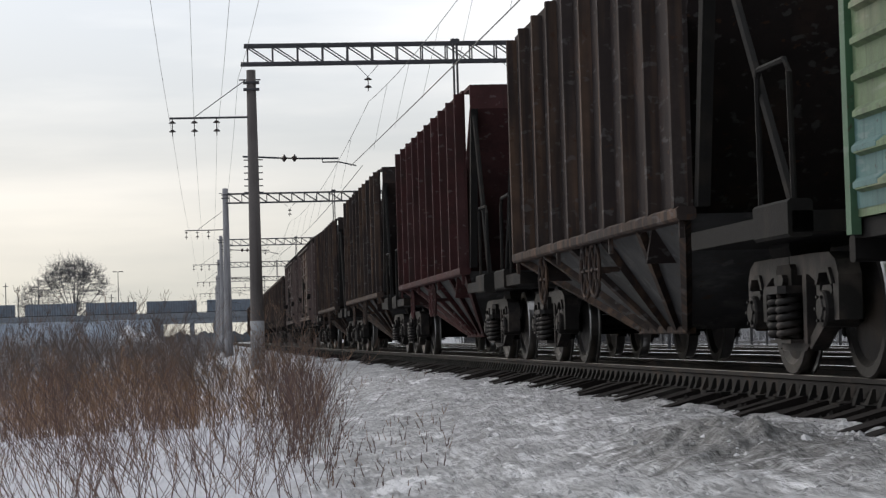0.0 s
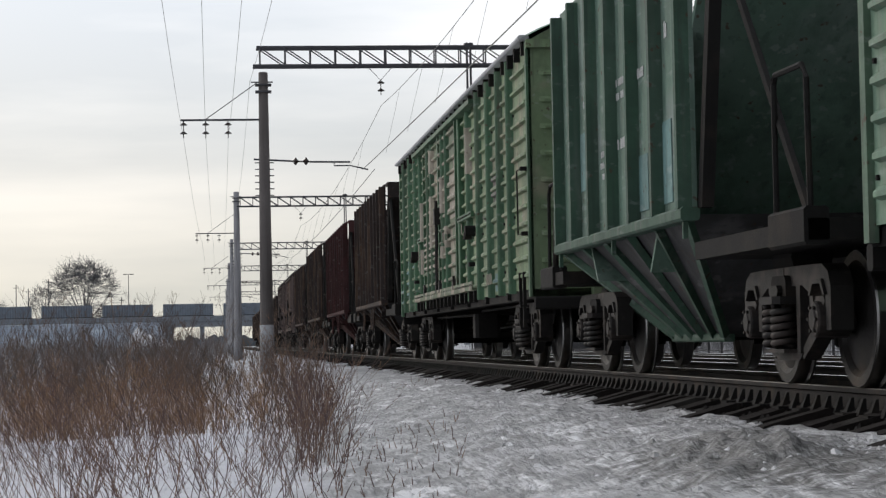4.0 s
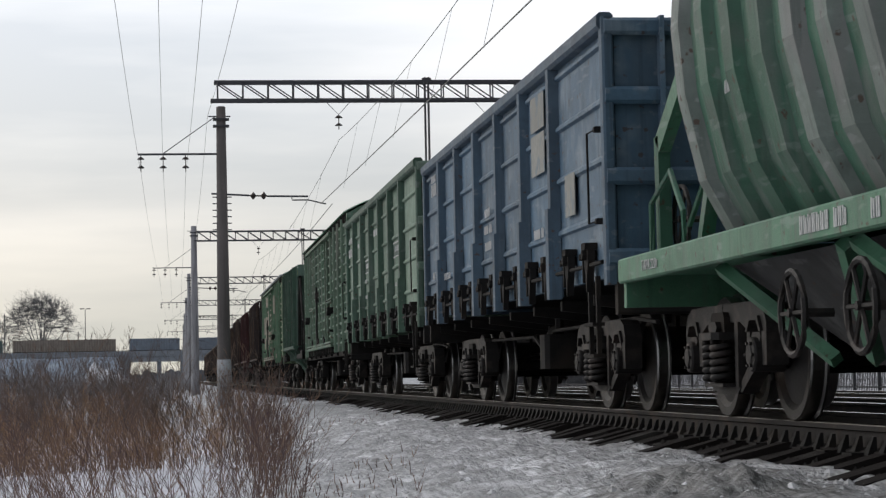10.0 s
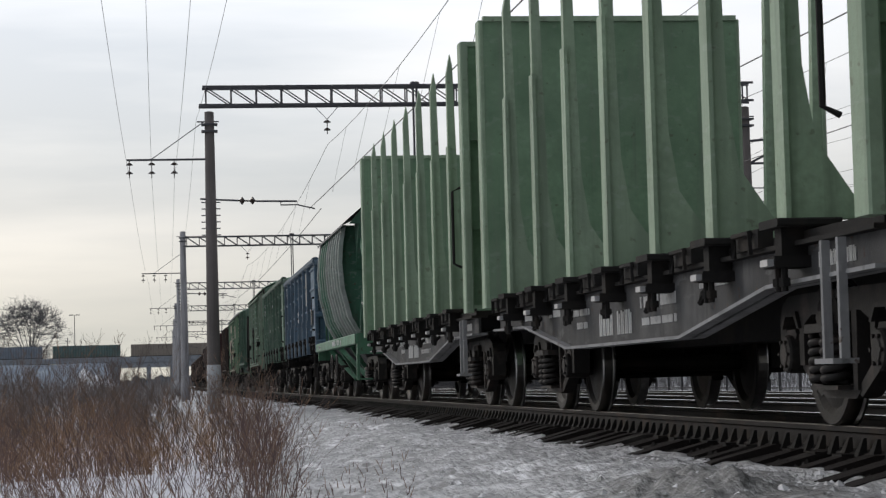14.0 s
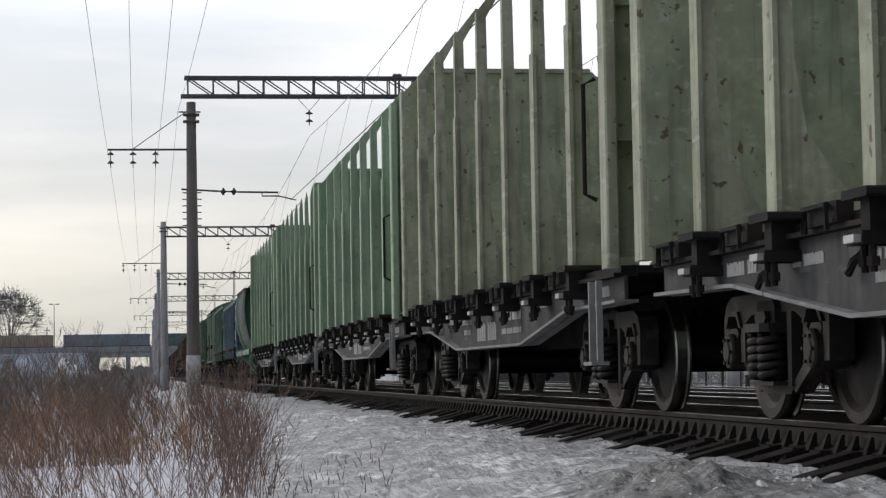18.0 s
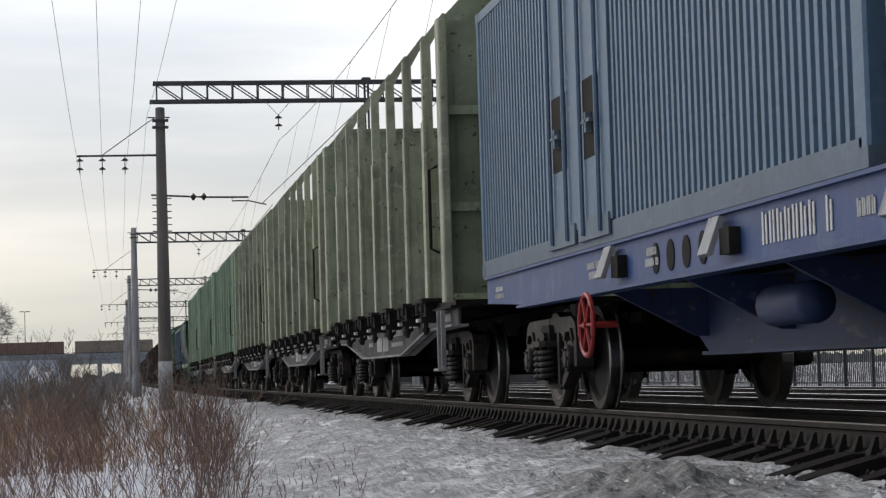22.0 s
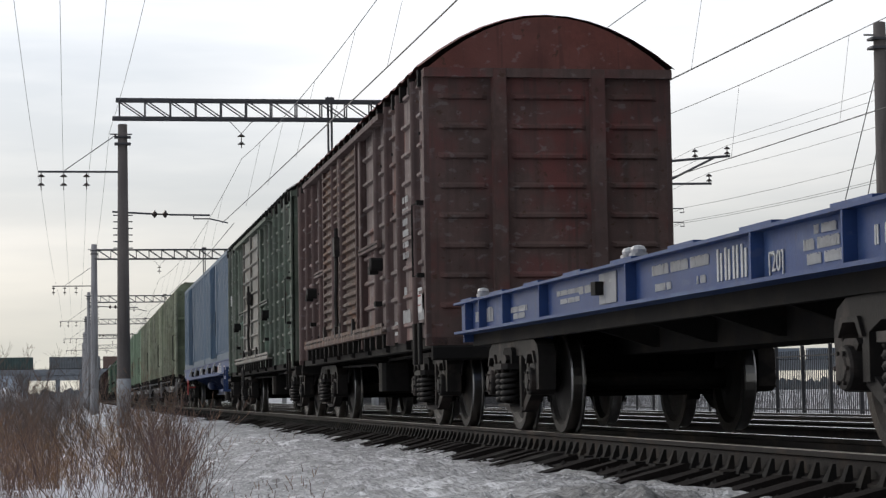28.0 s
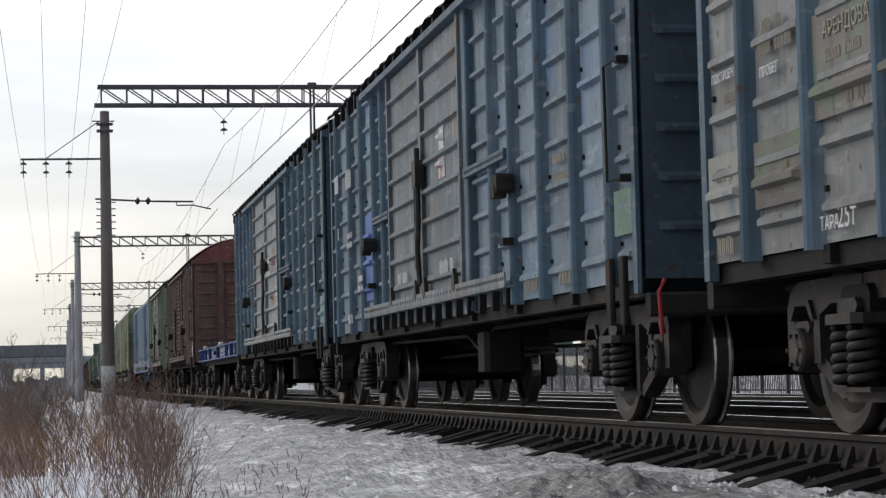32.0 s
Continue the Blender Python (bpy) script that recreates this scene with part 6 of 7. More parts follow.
br = boxcar("weathered brown covered wagon with rusty door", -88.65, 14.8, (M_BR, M_BRR, M_BRD, M_BRROOF, M_BREND), (-88.0, -74.45), (-86.35, -76.15),
            (-87.36, -86.23, -85.24, -84.27, -78.02, -77.0, -76.05, -75.1), (-82.75, -78.8), (-81.2, -80.2), (-85.26, -76.37), eave=3.95, rise=0.60, fine=0.125, steps=False)
fl = blue_flat("empty blue flat wagon with corner locks", -103.25, 14.6)
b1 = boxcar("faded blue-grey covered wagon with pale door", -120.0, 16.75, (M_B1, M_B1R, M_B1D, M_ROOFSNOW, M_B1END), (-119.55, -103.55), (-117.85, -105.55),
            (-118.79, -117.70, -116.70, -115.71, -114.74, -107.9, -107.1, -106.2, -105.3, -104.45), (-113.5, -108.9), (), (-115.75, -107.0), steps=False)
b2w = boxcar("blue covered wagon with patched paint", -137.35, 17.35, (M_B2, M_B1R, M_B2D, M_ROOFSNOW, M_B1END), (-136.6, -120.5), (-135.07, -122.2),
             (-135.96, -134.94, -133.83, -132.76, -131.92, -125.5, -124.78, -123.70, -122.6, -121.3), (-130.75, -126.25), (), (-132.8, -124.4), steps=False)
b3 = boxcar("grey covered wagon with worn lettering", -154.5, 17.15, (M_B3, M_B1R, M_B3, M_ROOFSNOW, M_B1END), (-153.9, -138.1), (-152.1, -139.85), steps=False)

# ---- markings, placed along the train ----
M_OVER = material("mauve_overpaint", (0.17, 0.15, 0.14), 0.8, patch=(0.13, 0.18, 0.11), patch_at=0.55, patch_scale=3, wear=1.0)
M_CRUST = material("thin_roof_snow", (0.62, 0.62, 0.64), 0.7)
M_CREAM = material("cream_band_paint", (0.46, 0.41, 0.33), 0.7, patch=(0.24, 0.22, 0.17), patch_at=0.58, patch_scale=4, wear=0.8)
M_PLATE = material("faded_cream_plate", (0.27, 0.27, 0.245), 0.7, patch=(0.13, 0.18, 0.22), patch_at=0.6, patch_scale=5)
M_PLATEDARK = material("dark_sign_paint", (0.08, 0.12, 0.10), 0.7, wear=0.8)
M_SPLASH = material("red_paint_splash", (0.26, 0.11, 0.09), 0.7, patch=(0.28, 0.29, 0.29), patch_at=0.50, patch_scale=5, wear=0.6)
M_ORANGE = material("orange_paint_splash", (0.42, 0.17, 0.09), 0.7, patch=(0.45, 0.45, 0.45), patch_at=0.5, patch_scale=6)
M_GREENPATCH = material("fresh_green_patch", (0.13, 0.225, 0.175), 0.7, wear=0.8)
M_VIVID = material("vivid_blue_patch", (0.05, 0.13, 0.42), 0.6, wear=0.6)
M_TEAL = material("teal_touch_up", (0.13, 0.245, 0.235), 0.7, wear=0.9)
START = {w: u for w, u, *_ in WAGONS}


def stencils(w, items, x=-1.402, mat=None):
    """Rows of plain bars at places along the train."""
    bars(w, [(s - START[w], z, ln, h) for s, z, ln, h in items], x, mat)


def words(w, text, s, z, x, size, mat=None):
    lettering(w, text, s - START[w], z, x, size, mat)


def patch_on(w, s0, s1, z0, z1, mat, label, x=-1.399, flat=False, pitch=0.33):
    """Paint of another colour that follows the pressed sheet."""
    a, b2 = s0 - START[w], s1 - START[w]
    shape = Shape().box(x - 0.006, x + 0.002, a, b2, z0, z1) if flat else beaded(a, b2, x, z0, z1, -1, pitch, 0.046, 0.10, 0.02)
    part("paint_patch", shape, mat, w, label)


# grey covered wagon at the end of the train
words(b3, "\u0422\u0410\u0420\u0410", -140.07, 1.06, -1.404, 0.10)
words(b3, "25\u0442", -140.32, 1.06, -1.404, 0.17)
words(b3, "\u0410\u0420\u0415\u041d\u0414\u041e\u0412\u0410\u041d", -140.19, 2.02, -1.404, 0.115, M_YELLOWISH)
words(b3, "\u041f\u041e\u0421\u0422\u0420\u041e\u0415\u041d", -138.34, 2.04, -1.404, 0.075)
words(b3, "\u041f\u0420\u041e\u0411\u0415\u0413", -139.2, 1.96, -1.404, 0.08)
stencils(b3, [(-140.45, 1.90, 0.5, 0.06), (-140.48, 1.78, 0.55, 0.07), (-140.6, 1.66, 0.25, 0.06), (-139.4, 2.20, 0.33, 0.07), (-139.45, 2.08, 0.55, 0.07), (-138.65, 1.90, 0.2, 0.06), (-138.5, 1.46, 0.3, 0.08), (-138.5, 1.04, 0.3, 0.10)], mat=M_YELLOWISH)
patch_on(b3, -138.85, -138.2, 1.25, 1.62, M_PLATE, "pale repainted block")
patch_on(b3, -141.6, -140.0, 1.62, 2.16, M_OVER, "brown repainted block", pitch=0.33)
patch_on(b3, -139.85, -139.05, 1.25, 1.62, M_OVER, "brown repainted block")
# blue covered wagon
stencils(b2w, [(-121.85, 2.88, 0.55, 0.24), (-122.95, 2.85, 0.55, 0.24), (-121.9, 2.25, 0.2, 0.15), (-122.95, 2.2, 0.5, 0.07), (-122.95, 2.08, 0.5, 0.07), (-123.9, 1.6, 0.4, 0.07), (-123.9, 1.48, 0.4, 0.07), (-122.9, 1.10, 0.4, 0.12), (-129.94, 1.39, 0.75, 0.13), (-127.25, 1.41, 0.6, 0.12)], -1.49)
stencils(b2w, [(-134.4, 2.0, 0.4, 0.07), (-134.4, 1.85, 0.4, 0.07), (-133.3, 1.06, 0.5, 0.14), (-134.5, 1.06, 0.4, 0.13)], mat=M_YELLOWISH)
patch_on(b2w, -124.45, -123.8, 1.35, 2.42, M_VIVID, "vivid blue repainted strip")
patch_on(b2w, -136.5, -136.05, 1.31, 1.62, M_GREENPATCH, "fresh green paint patch", -1.405, True)
patch_on(b2w, -129.75, -129.4, 2.35, 2.6, M_ORANGE, "splash of old paint on the door", -1.447, pitch=0.3036)
patch_on(b2w, -129.72, -129.45, 2.62, 2.92, M_WHITE, "white daub on the door", -1.447, pitch=0.3036)
part("release_lever", Shape().rod([(-1.30, 0.48, 0.98), (-1.33, 0.52, 0.90), (-1.30, 0.58, 0.62)], 0.014, 6), M_RED, b2w, "red release lever")
# faded blue-grey covered wagon
stencils(b1, [(-104.8, 2.85, 0.5, 0.26), (-105.85, 2.8, 0.5, 0.26), (-105.75, 2.4, 0.5, 0.07), (-105.75, 2.2, 0.6, 0.06), (-105.75, 1.95, 0.5, 0.07), (-105.75, 1.85, 0.55, 0.07), (-106.8, 2.5, 0.4, 0.07), (-106.8, 2.38, 0.35, 0.07), (-106.8, 1.8, 0.35, 0.07), (-105.85, 1.1, 0.4, 0.1), (-116.9, 2.0, 0.3, 0.07), (-116.9, 1.75, 0.4, 0.07), (-116.15, 1.04, 0.4, 0.12)], mat=M_YELLOWISH)
words(b1, "20", -104.85, 2.25, -1.402, 0.2, M_YELLOWISH)
words(b1, "[20]", -116.98, 1.03, -1.402, 0.14, M_YELLOWISH)
patch_on(b1, -106.75, -106.45, 1.9, 2.25, M_OVER, "dark repainted block")
patch_on(b1, -105.95, -105.6, 1.45, 1.75, M_TEAL, "pale blue touch-up", pitch=0.33)
patch_on(b1, -119.4, -118.9, 1.22, 1.62, M_TEAL, "green touch-up near the corner")
for a, b2, za, zb, m in ((-113.05, -112.75, 1.88, 2.05, M_WHITE), (-113.1, -112.75, 1.58, 1.88, M_ORANGE), (-110.35, -110.0, 2.15, 2.75, M_SPLASH), (-112.7, -112.25, 2.35, 2.75, M_SPLASH), (-112.3, -112.0, 1.75, 2.05, M_SPLASH)):
    patch_on(b1, a, b2, za, zb, m, "splash of old paint on the door", -1.447, pitch=0.3036)
stencils(b1, [(-111.9, 2.28, 0.8, 0.09), (-112.05, 2.5, 0.4, 0.06)], -1.494)
for w, s in ((b1, -119.36), (b2w, -136.42), (b3, -153.7), (br, -87.8)):
    for q in (0.0, 0.36):
        part("strap_step", Shape().chamfer(-1.46, -1.42, s - START[w] + q, s - START[w] + q + 0.12, 0.70, 1.16, "z", 0.01), M_DARK, w, "flat strap step iron")
# brown covered wagon
stencils(br, [(-86.55, 2.60 - 0.13 * i, 0.42, 0.075) for i in range(6)] + [(-86.55, 1.20, 0.55, 0.15), (-85.75, 1.20, 0.3, 0.04), (-85.75, 1.08, 0.3, 0.04), (-87.6, 1.2, 0.4, 0.12), (-86.5, 1.5, 0.2, 0.12)])
part("notice_sheet", Shape().box(-1.408, -1.402, 0.95, 1.36, 1.28, 1.56), M_WHITE, br, "white paper notice")
part("notice_mark", Shape().box(-1.413, -1.407, 1.26, 1.32, 1.32, 1.50).box(-1.413, -1.407, 1.02, 1.20, 1.46, 1.48).box(-1.413, -1.407, 1.02, 1.20, 1.36, 1.37), M_RED, br, "red printed marks")
# grey-green covered wagon
stencils(g3, [(-58.4, 2.60, 0.45, 0.26), (-59.75, 2.55, 0.45, 0.26), (-58.55, 2.25, 0.2, 0.14), (-57.65, 2.0, 0.2, 0.06), (-57.65, 1.9, 0.2, 0.06), (-57.65, 1.6, 0.25, 0.06), (-57.65, 1.5, 0.2, 0.06), (-57.65, 1.1, 0.35, 0.14), (-59.0, 1.06, 0.3, 0.07), (-64.1, 2.28, 0.85, 0.16)], -1.42)
hand_wheel(g3, -62.86 + 73.85, 0.72, -1.50, 0.30, M_BOGIE)
patch_on(g3, -62.5, -61.5, 1.6, 2.2, M_GREENPATCH, "green touch-up")
# open wagons
stencils(go, [(98.15, 2.92, 1.15, 0.17), (98.15, 3.2, 0.9, 0.12), (94.6, 2.2, 0.35, 0.08), (94.6, 1.9, 0.4, 0.07), (96.3, 3.0, 0.3, 0.08), (92.4, 3.0, 1.0, 0.12), (88.9, 1.9, 0.3, 0.06)], -1.485)
for s in (89.05, 94.75):
    a = s - START[go]
    part("sign_panel", Shape().box(-1.447, -1.442, a - 0.55, a + 0.55, 2.42, 2.66), M_PLATEDARK, go, "dark framed sign panel")
    part("sign_frame", Shape().box(-1.452, -1.446, a - 0.57, a + 0.57, 2.41, 2.43).box(-1.452, -1.446, a - 0.57, a + 0.57, 2.65, 2.67).box(-1.452, -1.446, a - 0.57, a - 0.55, 2.42, 2.66).box(-1.452, -1.446, a + 0.55, a + 0.57, 2.42, 2.66), M_WHITE, go)
stencils(go, [(88.95, 2.50, 0.7, 0.09), (94.65, 2.50, 0.6, 0.09)], -1.452)
words(bg, "\u0422\u0410\u0420\u0410 23.65\u0442", 82.35, 1.69, -1.48, 0.13)
stencils(bg, [(83.3, 2.95, 0.6, 0.18), (83.3, 3.15, 0.6, 0.10), (78.0, 2.25, 0.5, 0.10), (78.0, 2.05, 0.6, 0.10), (78.0, 1.85, 0.5, 0.1), (83.3, 1.75, 0.5, 0.1), (74.4, 1.75, 0.6, 0.10)], -1.485)
for s, z, a, b2 in ((74.4, 3.05, 0.8, 0.36), (74.4, 2.62, 0.8, 0.42), (72.65, 2.05, 0.5, 0.40)):
    patch_on(bg, s - a / 2, s + a / 2, z - b2 / 2, z + b2 / 2, M_PLATE, "faded cream paint patch", -1.475, True)
# grain hopper
words(gh, "\u0422\u0410\u0420\u0410 22.0\u0442", 69.25, 1.16, -1.556, 0.11)
words(gh, "[20]", 62.75, 1.15, -1.556, 0.13)
# flaking green covered wagon: overpainted blocks, cream bands, touch-ups, snow along the eave
for a, b2, za, zb in ((132.8, 133.6, 2.25, 2.75), (133.9, 134.6, 2.0, 2.32), (137.0, 137.35, 1.5, 1.7)):
    patch_on(g1, a, b2, za, zb, M_OVER, "dark overpainted block", -1.37, pitch=0.215)
for a, b2, za, zb in ((132.9, 133.6, 1.05, 1.3), (146.3, 147.3, 1.2, 2.0), (145.2, 146.0, 1.7, 2.2), (148.0, 148.6, 1.05, 1.6)):
    patch_on(g1, a, b2, za, zb, M_TEAL, "teal touch-up", -1.37, pitch=0.215)
for s, spans in ((144.0, ((1.7, 2.2),)), (142.9, ((2.2, 2.9), (1.6, 2.05))), (141.14, ((2.0, 2.9), (3.3, 3.7))), (139.36, ((1.75, 1.95), (2.5, 3.1))), (138.69, ((1.9, 2.02), (2.12, 2.25))), (136.2, ((2.9, 3.6),))):
    for za, zb in spans:
        part("paint_band", rib(s - 129.4, -1.362 if s > 143 or s < 137 else -1.43, za, zb, -1, 0.136, 0.105), M_CREAM, g1, "cream band painted on a stanchion")
patch_on(g1, 140.3, 142.7, 1.55, 2.3, M_CREAM, "flaking cream paint on the door leaf", -1.447, pitch=0.215)
patch_on(g1, 137.5, 138.6, 2.35, 3.1, M_CREAM, "flaking cream paint on the door leaf", -1.447, pitch=0.215)
part("snow_strip", Shape().chamfer(-1.50, -1.36, 0.6, 19.3, 4.06, 4.12, "y", 0.02), M_CRUST, g1, "thin strip of snow along the eave")
stencils(g1, [(133.3, 1.14, 0.65, 0.15), (136.6, 2.0, 0.35, 0.17), (139.0, 2.0, 0.9, 0.17)], -1.50, M_YELLOWISH)
# dark green hopper
stencils(h2w, [(125.7, 2.75, 0.35, 0.07), (125.7, 2.62, 0.25, 0.07), (124.7, 2.15, 0.4, 0.06), (124.7, 2.04, 0.5, 0.06), (124.7, 1.93, 0.3, 0.06), (123.8, 2.75, 0.5, 0.07), (123.8, 2.62, 0.5, 0.07), (123.8, 2.15, 0.45, 0.10), (122.9, 2.7, 0.5, 0.09), (121.9, 2.9, 0.4, 0.14)], -1.416)
for a, b2, za, zb in ((125.4, 126.1, 1.9, 2.5), (122.6, 123.3, 1.5, 2.0), (121.6, 122.3, 1.5, 2.2)):
    patch_on(h2w, a, b2, za, zb, M_TEAL, "teal touch-up", -1.413, True)
words(cf, "\u0421\u041e\u0411\u0421\u0422\u0412\u0415\u041d\u041d\u0418\u041a", -51.2, 1.265, -1.268, 0.085)
words(fl, "[20]", -99.3, 1.04, -1.262, 0.17)

# ---- overpass, its train and the distance ----
FAR_Y, FAR_Z, FAR_SPEED = 520.0, 7.7, 7.6
FAR_TRAIN = []
# container paints lightened towards blue-grey: the haze before them is in the colour
M_FARGREY = material("hazed_slate_container", (0.23, 0.265, 0.315), 0.8, per_object=0.1)
M_FARTAN = material("hazed_tan_container", (0.30, 0.26, 0.225), 0.8, per_object=0.15)
M_FARRED = material("hazed_rust_container", (0.23, 0.155, 0.135), 0.8, per_object=0.15)
M_FARGREEN = material("hazed_green_container", (0.11, 0.16, 0.155), 0.8, per_object=0.15)
M_FARPALE = material("hazed_pale_container", (0.22, 0.24, 0.26), 0.8, per_object=0.15)


def far_box(x, ln, mat, label):
    w = thing("container_wagon", label, "wagon", "container wagons on the overpass", at=pose(x, FAR_Y, FAR_Z))
    part("flat", Shape().box(-1.1, ln + 1.1, -1.2, 1.2, -0.55, -0.15).box(-0.2, ln + 0.2, -1.0, 1.0, -0.15, 0.05), M_DARK, w)
    k = int(ln / 0.6)
    prof = [(0.0, 0.0)]
    for i in range(k):
        a, p = ln * i / k, ln / k
        prof += [(a + 0.2 * p, 0), (a + 0.4 * p, 0.06), (a + 0.8 * p, 0.06)]
    prof.append((ln, 0))
    body = Shape().prism([(0, -1.15), (ln, -1.15), (ln, 1.2), (0, 1.2)], "z", 0.06, 2.9)
    body.sheet([[(a, -1.22 + q, z) for a, q in prof] for z in (0.1, 2.85)][::-1])
    part("container", body, mat, w, "corrugated container")
    for a in (1.2, ln - 1.2):
        part("running_gear", Shape().box(a - 1.1, a + 1.1, -1.0, -0.9, -1.0, -0.55).turn([(0.45, -1.05), (0.45, -0.95)], "y", (a - 0.9, 0, -0.95), 10).turn([(0.45, -1.05), (0.45, -0.95)], "y", (a + 0.9, 0, -0.95), 10), M_DARK, w)
    FAR_TRAIN.append((w, x))


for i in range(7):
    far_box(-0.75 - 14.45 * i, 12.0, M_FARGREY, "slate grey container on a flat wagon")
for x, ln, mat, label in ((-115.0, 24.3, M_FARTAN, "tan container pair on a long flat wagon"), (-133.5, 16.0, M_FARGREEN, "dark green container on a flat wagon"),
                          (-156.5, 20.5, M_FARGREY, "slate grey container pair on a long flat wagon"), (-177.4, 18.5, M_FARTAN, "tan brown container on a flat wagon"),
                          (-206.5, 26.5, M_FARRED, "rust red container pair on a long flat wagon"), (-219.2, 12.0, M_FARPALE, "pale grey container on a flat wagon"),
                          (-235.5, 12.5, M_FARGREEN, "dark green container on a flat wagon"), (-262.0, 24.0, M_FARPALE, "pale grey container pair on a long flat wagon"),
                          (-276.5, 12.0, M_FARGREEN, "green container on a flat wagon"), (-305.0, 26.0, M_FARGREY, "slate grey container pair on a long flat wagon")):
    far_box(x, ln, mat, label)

br_ = thing("overpass", "grey concrete railway overpass on piers", "bridge")
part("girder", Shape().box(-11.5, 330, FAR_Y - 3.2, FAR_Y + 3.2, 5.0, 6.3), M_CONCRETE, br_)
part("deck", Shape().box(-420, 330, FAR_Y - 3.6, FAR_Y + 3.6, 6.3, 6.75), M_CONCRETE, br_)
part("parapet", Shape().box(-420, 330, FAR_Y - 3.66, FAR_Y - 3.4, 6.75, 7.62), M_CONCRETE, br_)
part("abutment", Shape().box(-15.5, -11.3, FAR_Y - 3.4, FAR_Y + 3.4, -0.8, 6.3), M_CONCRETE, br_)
for px in (-4.4, 1.2, 14.0, 26.0, 40.0, 60.0, 90.0, 120.0, 160.0, 200.0, 240.0, 280.0, 320.0):
    part("pier", Shape().chamfer(px - 0.55, px + 0.55, FAR_Y - 2.6, FAR_Y + 2.6, -0.8, 5.0, "z", 0.2), M_CONCRETE, br_)
for i in range(46):
    part("railing_post", Shape().box(-190 + 5.7 * i - 0.05, -190 + 5.7 * i + 0.05, FAR_Y - 3.55, FAR_Y - 3.45, 6.75, 7.75), M_FENCE, br_)
for z in (7.2, 7.7):
    part("railing", Shape().box(-420, 330, FAR_Y - 3.55, FAR_Y - 3.47, z, z + 0.07), M_FENCE, br_)
# earth bank that carries the line up to the overpass
s = Shape()
rows = []
for yy, zz in ((FAR_Y - 16, -0.8), (FAR_Y - 9, 2.6), (FAR_Y - 4.2, 6.2), (FAR_Y + 4.2, 6.2), (FAR_Y + 16, -0.8)):
    rows.append([(xx, yy + 1.5 * noise.noise((xx * 0.2, yy, 0)), zz + 0.3 * noise.noise((xx * 0.3, yy * 0.3, 4))) for xx in [-440 + 8 * i for i in range(30)] + [-196 + 4 * i for i in range(46)] + [-14.0]])
s.sheet(rows)
s.sheet([[(-14.0, FAR_Y - 16, -0.8), (-14.0, FAR_Y - 4.2, 6.2)], [(-10.5, FAR_Y - 14, -0.8), (-11.6, FAR_Y - 4.0, -0.8)]])
# haze put into the bank's blue base; the paler patches are snow streaks
M_BANK = material("hazed_snow_streaked_bank", (0.28, 0.325, 0.385), 0.9, vary=0.3, patch=(0.38, 0.42, 0.47), patch_at=0.60, patch_scale=0.35, patch_soft=0.1, bump=0)
solid("embankment", s, M_BANK, "snow-streaked earth bank of the overpass, tinted blue for haze", "embankment", kind="structure", smooth=True)
# heap of cleaner snow before the abutment
s = Shape()
s.sheet([[(-21.5 + 13 * a / 16 + 0.3 * noise.noise((a, c, 1)), FAR_Y - 24 + 8 * c / 8, -0.9 + 5.4 * math.sin(math.pi * c / 8) ** 0.8 * min(1.0, (a + 1) / 3) * max(0.0, 1 - a / 16.5) ** 0.9 * (1 + 0.7 * noise.noise((a * 0.7, c * 0.9, 2)))) for a in range(17)] for c in range(9)])
M_HEAP = material("ploughed_snow", (0.70, 0.71, 0.74), 0.8, vary=0.12, patch=(0.50, 0.51, 0.53), patch_at=0.6, patch_scale=0.4, bump=0)
solid("snow_bank", s, M_HEAP, "bank of ploughed snow beside the overpass", "snow bank", smooth=True)

lamp = thing("street_lamp", "tall thin double lamp mast on the overpass road", "street lamp", at=pose(-22.4, FAR_Y + 12, 0))
part("mast", Shape().rod([(0, 0, -0.8), (0, 0, 18.4)], 0.14, 6, 0.6), M_TRUSS, lamp)
part("lamp_head", Shape().box(-1.3, -0.2, -0.15, 0.15, 18.3, 18.5), M_TRUSS, lamp)
part("lamp_head", Shape().box(0.2, 1.3, -0.15, 0.15, 18.3, 18.5), M_TRUSS, lamp)
for mx, top in ((-42.5, 17.8), (-47.5, 15.5), (-50.5, 16.5), (-24.5, 13.0)):
    m = thing("mast", "thin distant wooden mast", "mast", "distant masts", at=pose(mx, FAR_Y + 20, 0))
    part("shaft", Shape().rod([(0, 0, -0.8), (0, 0, top)], 0.16, 6, 0.7), M_TRUSS, m)
    part("crossarm", Shape().box(-0.7, 0.7, -0.08, 0.08, top - 0.9, top - 0.75), M_TRUSS, m)


